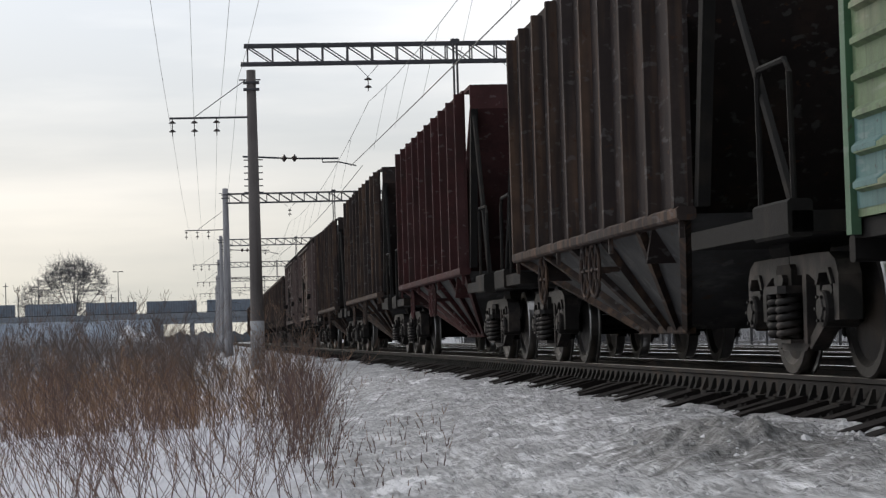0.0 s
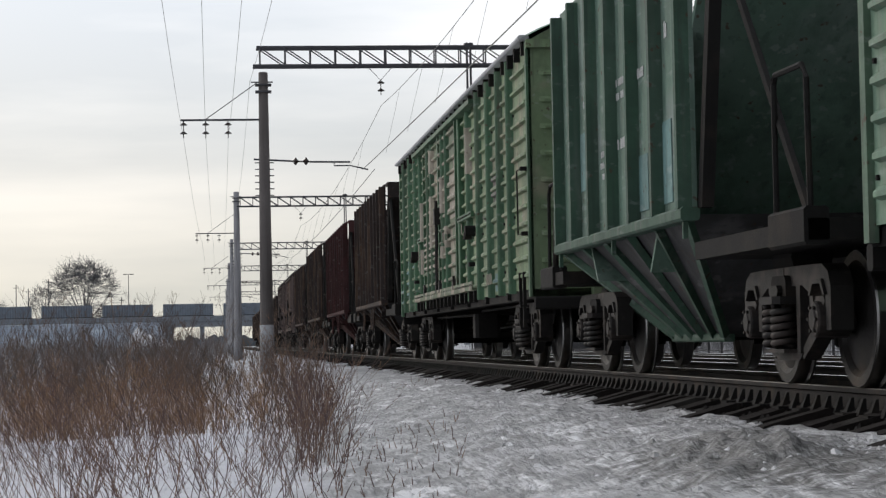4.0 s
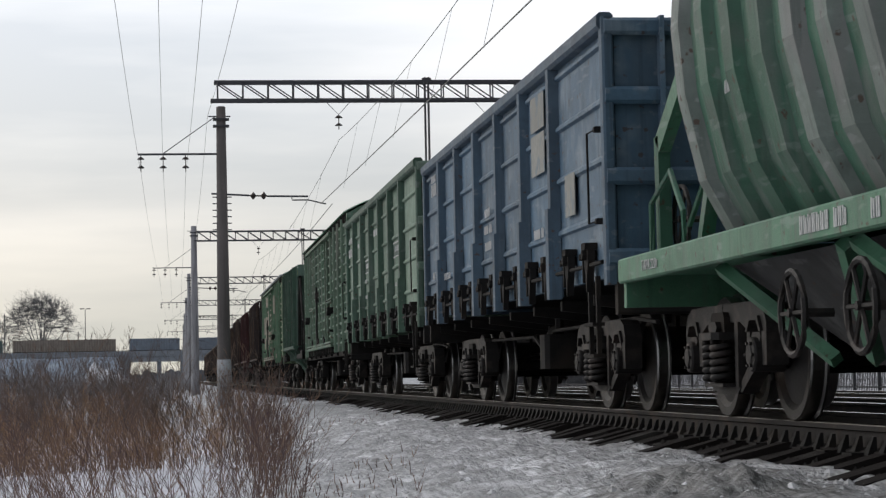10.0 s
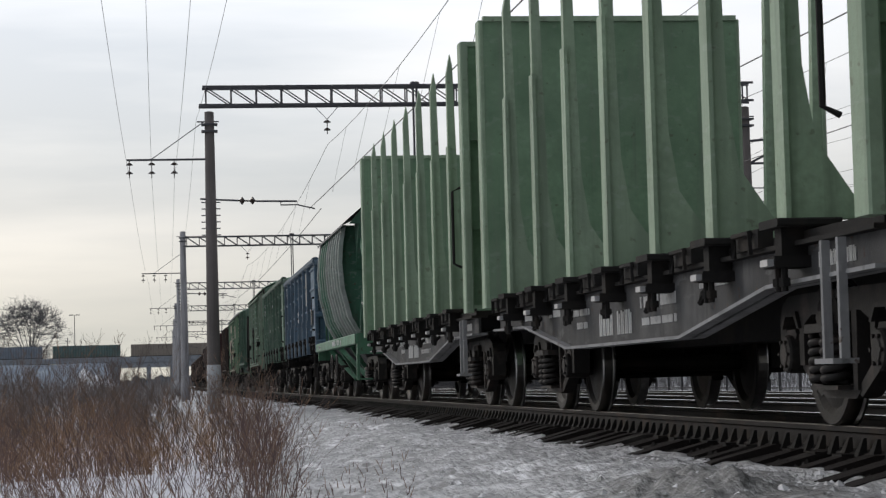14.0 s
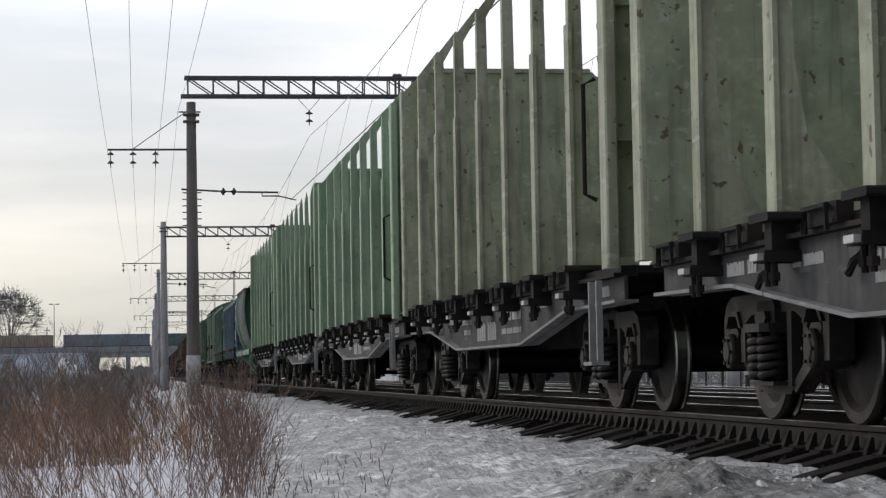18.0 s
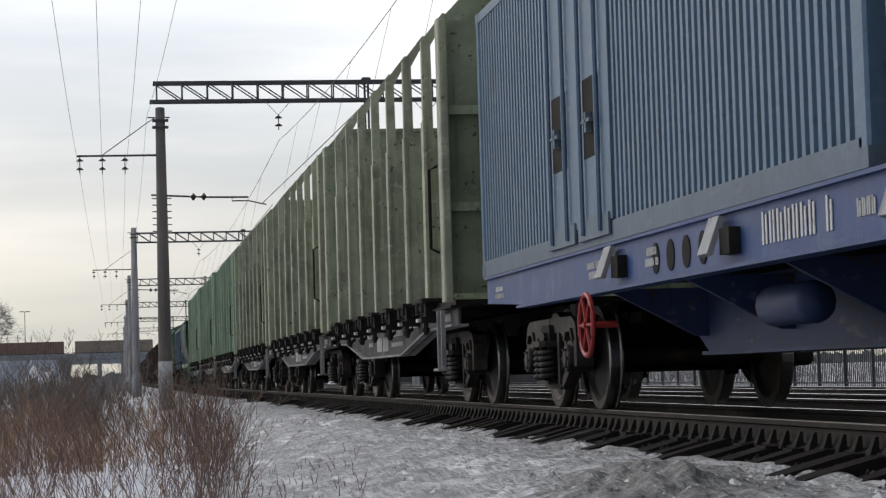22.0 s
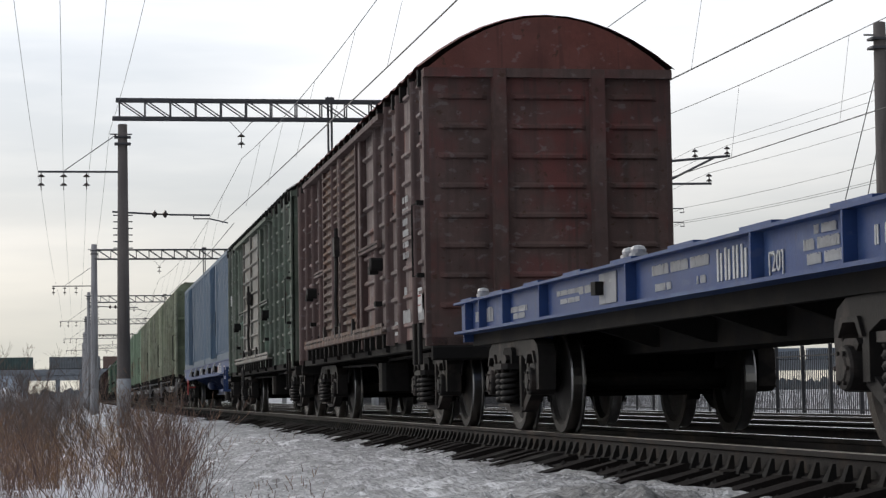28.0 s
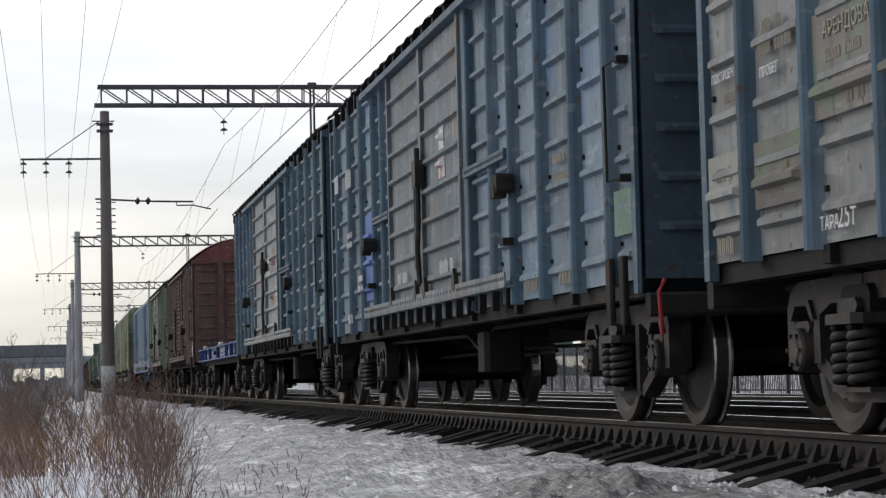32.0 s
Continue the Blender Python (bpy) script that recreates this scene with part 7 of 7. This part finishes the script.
def bare_tree(x, y, height, wide, seed, label, tips=420):
    """A leafless tree: short trunk, fanned limbs, and a domed crown of many fine twigs."""
    rnd = random.Random(seed)
    t = thing("tree", label, "tree", "bare trees in the distance", at=pose(x, y, -0.8))
    fork, mid = height * 0.30, height * 0.50
    part("trunk", Shape().rod([(0, 0, 0), (0.15, 0, fork * 0.6), (0, 0, fork), (0.1, 0, height * 0.55)], height * 0.013, 6, 0.4), M_BARK, t)
    nodes = []
    k = 15
    for i in range(k):
        a, f = 2.4 * i, math.sqrt((i + 0.5) / k)
        tip = Vector((math.cos(a) * f * wide * 0.72, math.sin(a) * f * wide * 0.6, mid + (height - mid) * 0.80 * math.sqrt(max(0.05, 1 - f * f * 0.85))))
        foot = Vector((0, 0, fork * rnd.uniform(0.85, 1.5)))
        bend = foot.lerp(tip, 0.5) + Vector((-tip.x * 0.10, -tip.y * 0.1, -0.06 * height * f)) + Vector((rnd.gauss(0, 0.3), 0, rnd.gauss(0, 0.3)))
        pts = [foot, foot.lerp(bend, 0.55), bend, bend.lerp(tip, 0.5) + Vector((rnd.gauss(0, 0.25), 0, rnd.gauss(0, 0.2))), tip]
        part("limb", Shape().rod(pts, height * 0.0058, 4, 0.3), M_BARK, t)
        for u, v in zip(pts[1:], pts[2:]):
            nodes += [u.lerp(v, q / 4) for q in range(4)]
    twigs = Shape()
    for i in range(tips):
        a, f, r = rnd.uniform(0, 2 * math.pi), math.sqrt(rnd.random()), rnd.uniform(0.55, 1.0) * rnd.uniform(0.85, 1.05)
        up = math.sqrt(max(0.0, 1 - f * f))
        tip = Vector((math.cos(a) * f * wide * r, math.sin(a) * f * wide * r, mid + (height - mid) * (up * r if rnd.random() < 0.85 else -0.35 * r * rnd.random())))
        root = min(nodes, key=lambda q: (q - tip).length + 0.8 * max(0.0, q.z - tip.z + 0.3))
        side = Vector((rnd.gauss(0, 0.25), rnd.gauss(0, 0.25), rnd.gauss(0, 0.2)))
        pts = [root, root.lerp(tip, 0.4) + side, root.lerp(tip, 0.75) + side * 0.6, tip]
        twigs.rod(pts, height * 0.0016, 3, 0.4)
        for _ in range(5):
            g = rnd.uniform(0.25, 1.0)
            m0 = root.lerp(tip, g) + side * (1 - g)
            d = ((tip - root).normalized() + Vector((rnd.gauss(0, 0.6), rnd.gauss(0, 0.5), rnd.gauss(0.15, 0.4)))).normalized()
            twigs.rod([m0, m0 + d * height * rnd.uniform(0.03, 0.075)], height * 0.0010, 3, 0.5)
    tagged(part("crown", twigs, M_BARK, t, "fine leafless twigs"), kind="stuff")
    return t


bare_tree(-34.5, FAR_Y + 34, 25.5, 11.8, 4, "wide leafless tree behind the overpass", 1000)
bare_tree(-45.0, FAR_Y + 36, 19.0, 6.0, 9, "leafless tree behind the overpass", 300)
for i, (tx, th) in enumerate(((-58, 15), (-64, 12), (-72, 16), (-52, 10))):
    bare_tree(tx, FAR_Y + 60, th, 4.0, 20 + i, "small leafless tree far behind the overpass", 120)

# far rim of woods on the plain
s = Shape()
rw = random.Random(3)
for i in range(260):
    xx = -900 + 1800 * i / 260
    h = rw.uniform(6, 12)
    s.add([(xx - 6, 1900, -2), (xx + 6, 1900, -2), (xx + rw.uniform(3, 6), 1900, h * 0.7), (xx + rw.uniform(-2, 2), 1901, h), (xx - rw.uniform(3, 6), 1900, h * 0.75)], [(0, 1, 2, 3, 4)])
# bluish grey: the haze over the woods is mixed into their colour
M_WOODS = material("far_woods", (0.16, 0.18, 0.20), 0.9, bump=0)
tagged(solid("far_woods", s, M_WOODS, "thin far line of leafless woods", "woods"), kind="stuff")

# signal beyond the tracks
sg = thing("railway_signal", "dark signal with two round hooded heads", "railway signal", at=pose(13.19, 60.0, 0))
part("mast", Shape().rod([(0, 0.4, -0.6), (0, 0.4, 10.5)], 0.05, 8), M_TRUSS, sg)
for z in (10.26, 9.32):
    hd = part("signal_head", Shape().turn([(0.0, -0.02), (0.22, -0.02), (0.24, 0.0), (0.24, 0.08), (0.12, 0.16), (0, 0.18)], "y", (0, 0, z), 20), M_FENCE, sg, "round black signal disc")
    part("hood", Shape().turn([(0.16, -0.4), (0.17, -0.02)], "y", (0, 0, z), 14), M_FENCE, hd)

# ---- fence beyond the far track ----
FENCE_X = 22.2
fence = thing("fence", "dark steel bar fence beyond the tracks", "fence")
bar = Shape().box(-0.011, 0.011, -0.011, 0.011, -0.45, 1.55).mesh("fence_bar", M_FENCE)
post = Shape().chamfer(-0.05, 0.05, -0.05, 0.05, -0.6, 1.7, "z", 0.012).mesh("fence_post", M_FENCE)
for i in range(58):
    part("fence_post", post, None, fence).matrix_basis = pose(FENCE_X, 46 + 2.5 * i, 0)
for z in (-0.3, 1.35):
    part("fence_rail", Shape().box(FENCE_X - 0.02, FENCE_X + 0.02, 46, 188.5, z, z + 0.05), M_FENCE, fence)
for i in range(290):
    part("fence_bar", bar, None, fence).matrix_basis = pose(FENCE_X, 58 + 0.17 * i, 0)
s = Shape()
for i in range(70):
    s.box(FENCE_X - 0.02, FENCE_X + 0.02, 46 + 0.17 * i - 0.011, 46 + 0.17 * i + 0.011, -0.45, 1.55)
for i in range(470):
    y = 58 + 0.17 * 290 + 0.17 * i
    s.box(FENCE_X - 0.02, FENCE_X + 0.02, y - 0.011, y + 0.011, -0.45, 1.55)
tagged(part("fence_row", s, M_FENCE, fence), kind="stuff")
# bushes and snow behind the fence
s = Shape()
rb = random.Random(8)
for i in range(1500):
    bx, by = rb.uniform(26, 44), rb.uniform(50, 240)
    h = rb.uniform(0.8, 2.6)
    d = Vector((rb.gauss(0, 0.3), rb.gauss(0, 0.3), 1)).normalized() * h
    s.rod([(bx, by, -0.6), tuple(Vector((bx, by, -0.6)) + d * 0.5 + Vector((rb.gauss(0, 0.08), rb.gauss(0, 0.08), 0))), tuple(Vector((bx, by, -0.6)) + d)], 0.02, 3, 0.3)
M_SCRUB = material("grey_brown_scrub", (0.32, 0.305, 0.305), 0.9, vary=0.3, per_object=0, bump=0)
tagged(solid("scrub", s, M_SCRUB, "grey leafless scrub behind the fence", "scrub"), kind="stuff")
# grey scrub added this side of the overpass, its stems standing in for haze
s = Shape()
for i in range(2600):
    by = rb.uniform(42, 420)
    bx = rb.uniform(-0.16, 0.012) * by - 1.5
    h = rb.uniform(0.5, 1.9) * (0.7 + 0.004 * by) * (0.6 + 0.8 * abs(noise.noise((bx * 0.15, by * 0.03, 6))))
    z0 = -0.85
    for k in range(2):
        d = Vector((rb.gauss(0, 0.25), rb.gauss(0, 0.2), 1)).normalized() * h
        s.rod([(bx, by, z0), tuple(Vector((bx, by, z0)) + d * 0.5 + Vector((rb.gauss(0, 0.08), 0, 0))), tuple(Vector((bx, by, z0)) + d)], 0.012 + 0.00008 * by, 3, 0.3)
tagged(solid("scrub", s, M_SCRUB, "grey leafless scrub standing in for haze", "scrub"), kind="stuff")
# kilometre plates on low posts
for ky in (66.0, 92.0):
    kp = thing("marker_post", "low dark marker post with a pale plate", "marker post", at=pose(18.9, ky, 0))
    part("stem", Shape().box(-0.06, 0.06, -0.06, 0.06, -0.6, 0.5), M_FENCE, kp)
    part("plate", Shape().box(-0.14, 0.14, -0.09, -0.06, 0.1, 0.45), M_WHITE, kp, "pale plate")


# ---- weeds ----
M_WEED = leafy(material("rusty_dry_grass", (0.50, 0.345, 0.215), 0.9, vary=0.35, per_object=0, bump=0, patch=(0.40, 0.245, 0.14), patch_at=0.52, patch_scale=2.5))
M_WEEDGREY = leafy(material("grey_dry_grass", (0.20, 0.165, 0.15), 0.9, vary=0.3, per_object=0, bump=0, patch=(0.31, 0.21, 0.15), patch_at=0.55), 0.3)
M_TWIG = material("dark_red_twig", (0.165, 0.115, 0.108), 0.85, vary=0.3, per_object=0, bump=0, patch=(0.27, 0.17, 0.115), patch_at=0.54, patch_scale=3)


class Stems:
    """Many thin three-sided stems gathered quickly."""

    def __init__(self, seed):
        self.v, self.f, self.rnd = [], [], random.Random(seed)

    def blade(self, pts, r, end=0.3):
        o, k = len(self.v), len(pts)
        for i, p in enumerate(pts):
            rr = r * (1 - (1 - end) * i / (k - 1))
            self.v += [(p[0] - rr, p[1], p[2]), (p[0] + rr, p[1] - 0.3 * rr, p[2]), (p[0], p[1] + rr, p[2])]
        for i in range(k - 1):
            a, b = o + 3 * i, o + 3 * i + 3
            self.f += [(a, a + 1, b + 1, b), (a + 1, a + 2, b + 2, b + 1), (a + 2, a, b, b + 2)]

    def stem(self, x, y, h, lean, r, twigs, curl=0.12, twig_len=0.3, wide=0.5, start=0.35, fine=2):
        """One stem with side twigs that rise at a sharp angle and fork again."""
        rn = self.rnd
        z0 = ground_z(x, y) - 0.03
        dx, dy = lean + rn.gauss(0, 0.12), rn.gauss(0, 0.1)
        cx, wob = rn.gauss(0, curl), 0.012 * h
        pts = [(x + dx * h * f + cx * h * f * f + rn.gauss(0, wob), y + dy * h * f, z0 + h * f) for f in (0, 0.25, 0.5, 0.75, 1.0)]
        self.blade(pts, r)
        for _ in range(twigs):
            f = rn.uniform(start, 0.97)
            j = min(3, int(f * 4))
            p = [pts[j][c] + (pts[j + 1][c] - pts[j][c]) * (f * 4 - j) for c in range(3)]
            ln = twig_len * h * rn.uniform(0.5, 1.2) * (1.25 - f)
            a = rn.choice((-1, 1)) * rn.uniform(0.25, 1.0) * wide + dx
            q1 = (p[0] + a * ln * 0.55, p[1] + rn.gauss(0, 0.15) * ln, p[2] + ln * 0.5)
            q2 = (p[0] + a * ln * 0.85, q1[1], p[2] + ln)
            self.blade([tuple(p), q1, q2], r * 0.6)
            for _ in range(fine):
                b = rn.choice((-1, 1)) * rn.uniform(0.2, 0.7) + a
                g = rn.uniform(0.2, 0.9)
                m0 = tuple(p[c] + (q2[c] - p[c]) * g for c in range(3))
                self.blade([m0, (m0[0] + b * ln * 0.3, m0[1], m0[2] + ln * rn.uniform(0.2, 0.4))], r * 0.45, 0.6)

    def make(self, name, mat, label):
        me = bpy.data.meshes.new(name)
        me.from_pydata(self.v, [], self.f)
        me.materials.append(mat)
        return tagged(new(name, me), label, "weeds", kind="stuff")


def thick(x, y, seed=2.0):
    """How densely the verge is grown: patchy, thinning out towards the track."""
    f = 0.5 + 1.1 * noise.noise((x * 1.1, y * 0.4, seed))
    return max(0.0, min(1.0, f)) * max(0.0, min(1.0, 1.3 - (x + 0.25 * noise.noise((y * 0.6, 1.0, 0.0))) * 26 / y))


rust = Stems(5)
for i in range(1050):
    x = rust.rnd.uniform(-5.4, 1.15)
    y = 24.2 + 0.7 * x + 9.0 * rust.rnd.random() ** 1.4
    x *= y / 26
    if rust.rnd.random() < thick(x, y) + 0.1 * (x < 0):
        h = rust.rnd.uniform(0.3, 0.82) * (1 + 0.6 * noise.noise((x * 1.6, y * 0.5, 4.0)))
        rust.stem(x, y, h * 1.1, -0.05, 0.0026, 16, 0.22, 0.34, 1.1, 0.15, 3)
rust.make("dry_grass", M_WEED, "rusty brown dry grass standing in snow")
grey = Stems(6)
for i in range(640):
    x = grey.rnd.uniform(-5.4, 1.15)
    y = 24.5 + 0.7 * x + 11 * grey.rnd.random()
    x *= y / 26
    if grey.rnd.random() < thick(x * 1.02, y + 3, 5.0) * 0.9 + 0.08 * (x < 0.6):
        grey.stem(x, y, min(1.62, grey.rnd.uniform(0.75, 1.75) * (1 + 0.4 * noise.noise((x * 1.4, y * 0.4, 9.0)))), -0.03, 0.0040, 14, 0.20, 0.42, 0.8, 0.35, 3)
# clumps of stems that fork upwards like brooms
for cx, cy, hh, spread in ((-2.15, 29.5, 1.55, 0.05), (-2.05, 29.8, 1.45, 0.05), (-2.4, 29.2, 1.3, 0.1), (-2.65, 29.6, 1.4, 0.1), (-0.95, 30, 1.4, 0.12), (0.15, 30, 1.35, 0.12), (0.5, 28.5, 1.3, 0.12), (0.85, 28.0, 1.25, 0.12),
                           (-1.4, 31, 1.3, 0.12), (-1.7, 30, 1.25, 0.12), (-4.2, 30, 1.3, 0.12), (-3.4, 29, 1.25, 0.12), (-0.4, 29, 1.2, 0.14), (0.7, 30, 1.45, 0.1), (1.0, 30, 1.2, 0.1), (1.2, 29, 1.3, 0.1)):
    for i in range(6):
        side = grey.rnd.gauss(0, 1)
        grey.stem(cx + spread * side * 0.6, cy + grey.rnd.gauss(0, 0.15), hh * grey.rnd.uniform(0.75, 1.0), 0.10 * side, 0.0046, 18, 0.06, 0.24, 0.55, 0.3, 2)
grey.make("tall_weeds", M_WEEDGREY, "tall grey branching weeds among dry grass")
twig = Stems(7)
# long bare shoots before the crest, most of them leaning away from the track, some crossing them
for i in range(600):
    y = twig.rnd.uniform(10.5, 25.0)
    f = twig.rnd.uniform(-0.125, 0.054)
    x = f * y
    if twig.rnd.random() < 0.25 + 0.9 * max(0.0, 0.5 + 0.9 * noise.noise((x * 1.3, y * 0.5, 8.0))):
        lean = -0.66 + 0.75 * twig.rnd.random() ** 1.6 + 6.0 * max(0.0, f)
        if i % 4 == 0:
            lean = twig.rnd.uniform(0.1, 0.5)
        twig.stem(x, y, twig.rnd.uniform(0.35, 1.0), lean, 0.0031, 6, 0.26, 0.40, 0.9, 0.25, 1)
# upright shoots at the edge of the thicket
for i in range(85):
    y = twig.rnd.uniform(17.0, 27)
    x = (0.032 + abs(twig.rnd.gauss(0, 0.011))) * y
    twig.stem(x, y, twig.rnd.uniform(0.55, 1.2) * max(0.4, 1.5 - 14 * x / y), 0.03, 0.0038, 7, 0.22, 0.36, 0.6, 0.3, 1)
for x, y, h, lean, curl in ((1.02, 19.5, 1.12, 0.16, 0.14), (1.10, 20, 1.0, 0.03, 0.05), (0.95, 21, 1.15, 0.02, 0.1), (1.2, 21.0, 0.95, 0.10, 0.2), (1.05, 18.5, 0.7, 0.15, 0.1), (0.85, 20.5, 1.2, -0.02, 0.06), (0.98, 19.0, 0.9, 0.08, 0.2)):
    twig.stem(x, y, h, lean + curl * 0.5, 0.0038, 5, abs(curl), 0.16, 0.4, 0.4, 0)
# cut stubs on the verge
for i in range(150):
    y = twig.rnd.uniform(13.0, 22.5)
    x = (0.052 + 0.062 * twig.rnd.random() ** 1.2) * y
    twig.stem(x, y, twig.rnd.uniform(0.04, 0.15), twig.rnd.choice((0.05, 0.2, -0.25)), 0.0058, 1 if i % 3 == 0 else 0, 0.1, 0.4, 0.5, 0.3, 0)
for i in range(26):
    y = twig.rnd.uniform(33, 37)
    twig.stem(twig.rnd.gauss(3.0, 0.35), y, twig.rnd.uniform(0.04, 0.14), 0.1, 0.006, 1, 0.3, 0.3, 0.5, 0.3, 0)
# one bent stalk lying over to the track
twig.blade([(1.05, 18.5, -0.62), (1.12, 18.5, -0.42), (1.25, 18.5, -0.33), (1.45, 18.5, -0.315), (1.6, 18.5, -0.33), (1.68, 18.5, -0.36)], 0.004)
twig.make("bare_twigs", M_TWIG, "thin dark reddish twigs standing in snow")

# ---- sleepers, clips and stones of the near track ----
sl = Shape().prism([(-1.46, -0.40), (1.46, -0.40), (1.46, -0.30), (1.38, -0.275), (0.98, -0.172), (-0.98, -0.172), (-1.38, -0.275), (-1.46, -0.30)], "y", -0.11, 0.11).mesh("sleeper", M_SLEEPER)
clip = Shape()
for q in (-0.14, 0.14):
    clip.add([(-0.115, q - 0.05, -0.185), (-0.05, q - 0.05, -0.185), (-0.05, q + 0.05, -0.185), (-0.115, q + 0.05, -0.185), (-0.062, q - 0.018, -0.068), (-0.042, q - 0.018, -0.068), (-0.042, q + 0.018, -0.068), (-0.062, q + 0.018, -0.068)],
             [(0, 3, 2, 1), (4, 5, 6, 7), (0, 1, 5, 4), (1, 2, 6, 5), (2, 3, 7, 6), (3, 0, 4, 7)])
clip.box(-0.19, 0.19, -0.10, 0.10, -0.20, -0.168)
clip_mesh = clip.mesh("rail_clip", M_DARK)
rs = random.Random(11)
for i in range(290):
    y = 7.0 + 0.56 * i + rs.gauss(0, 0.015)
    part("sleeper", sl, None, track_1).matrix_basis = pose(XC + rs.gauss(0, 0.05), y, rs.gauss(0, 0.006), rs.gauss(0, 1.5), rs.gauss(0, 0.4), rs.gauss(0, 0.9))
    part("rail_clip", clip_mesh, None, track_1).matrix_basis = pose(XC - 0.796, y, 0.0)
s = Shape()
for i in range(520):
    y = 7.0 + 0.56 * 290 + 0.56 * i
    if i < 260:
        s.box(XC - 1.37, XC + 1.37, y - 0.125, y + 0.125, -0.36, -0.18)
for i in range(330):
    y = 7.0 + 0.56 * i
    s.box(XC + 5.2 - 1.35, XC + 5.2 + 1.35, y - 0.125, y + 0.125, -0.45, -0.31)
tagged(part("far_sleepers", s, M_SLEEPER, track_1), kind="stuff")
s = Shape()
for i in range(6000):
    y = 8 + 62 * rs.random() ** 1.8
    x = rs.choice((rs.uniform(3.78, 4.35), rs.uniform(4.5, 6.2)))
    r = rs.uniform(0.018, 0.045)
    z = -0.225 - max(0.0, 4.25 - x) * 0.19 + rs.uniform(-0.02, 0.015)
    p = [(x + r * rs.uniform(-1.2, -0.6), y, z), (x, y + r * rs.uniform(0.6, 1.2), z), (x + r * rs.uniform(0.6, 1.2), y, z - 0.005), (x, y - r * rs.uniform(0.6, 1.2), z), (x + rs.gauss(0, 0.3 * r), y + rs.gauss(0, 0.3 * r), z + r * rs.uniform(0.6, 1.1))]
    s.add(p, [(0, 3, 4), (3, 2, 4), (2, 1, 4), (1, 0, 4)])
tagged(solid("ballast_stones", s, M_BALLAST, "loose dark ballast stones between the sleepers", "stones"), kind="stuff")
# crumbs and plates of snow lying on the verge and the sleeper ends
s = Shape()
for i in range(5200):
    y = 9 + 42 * rs.random() ** 1.7
    x = 3.72 + rs.gauss(0, 0.12) if rs.random() < 0.5 else rs.uniform(1.2, 3.6)
    r = rs.uniform(0.008, 0.03) * (1.6 if rs.random() < 0.1 else 1)
    z = ground_z(x, y) - 0.008
    k = 6
    ring = [(x + r * rs.uniform(0.6, 1.3) * math.cos(2 * math.pi * j / k), y + 1.7 * r * rs.uniform(0.6, 1.3) * math.sin(2 * math.pi * j / k), z) for j in range(k)]
    s.add(ring + [(x + rs.gauss(0, 0.2 * r), y, z + r * rs.uniform(0.35, 0.8))], [(j, (j + 1) % k, k) for j in range(k)])
M_CRUMB = material("icy_crumbs", (0.66, 0.655, 0.67), 0.6, vary=0.35, grain=4, patch=(0.16, 0.16, 0.16), patch_at=0.52, patch_scale=3, per_object=0)
tagged(solid("snow_crumbs", s, M_CRUMB, "lumps of dirty frozen snow beside the sleepers", "snow lumps"), kind="stuff")


def motions():
    secs = [0.5 * i for i in range(65)]
    for w, u, *z in WAGONS:
        walk(w, [(t, pose(XC, u + run(t), z[0] if z else 0)) for t in secs])
    turns = [32.0 * i / 480 for i in range(481)]
    spin = [(t, -math.degrees((run(t) - run(0)) / WHEEL_R)) for t in turns]
    for w, q in WHEELS:
        walk(w, [(t, pose(0, q, WHEEL_R, a)) for t, a in spin])
    for w, u in FAR_TRAIN:
        walk(w, [(t, pose(u + FAR_SPEED * t, FAR_Y, FAR_Z)) for t in (0.0, 16.0, 32.0)])


motions()
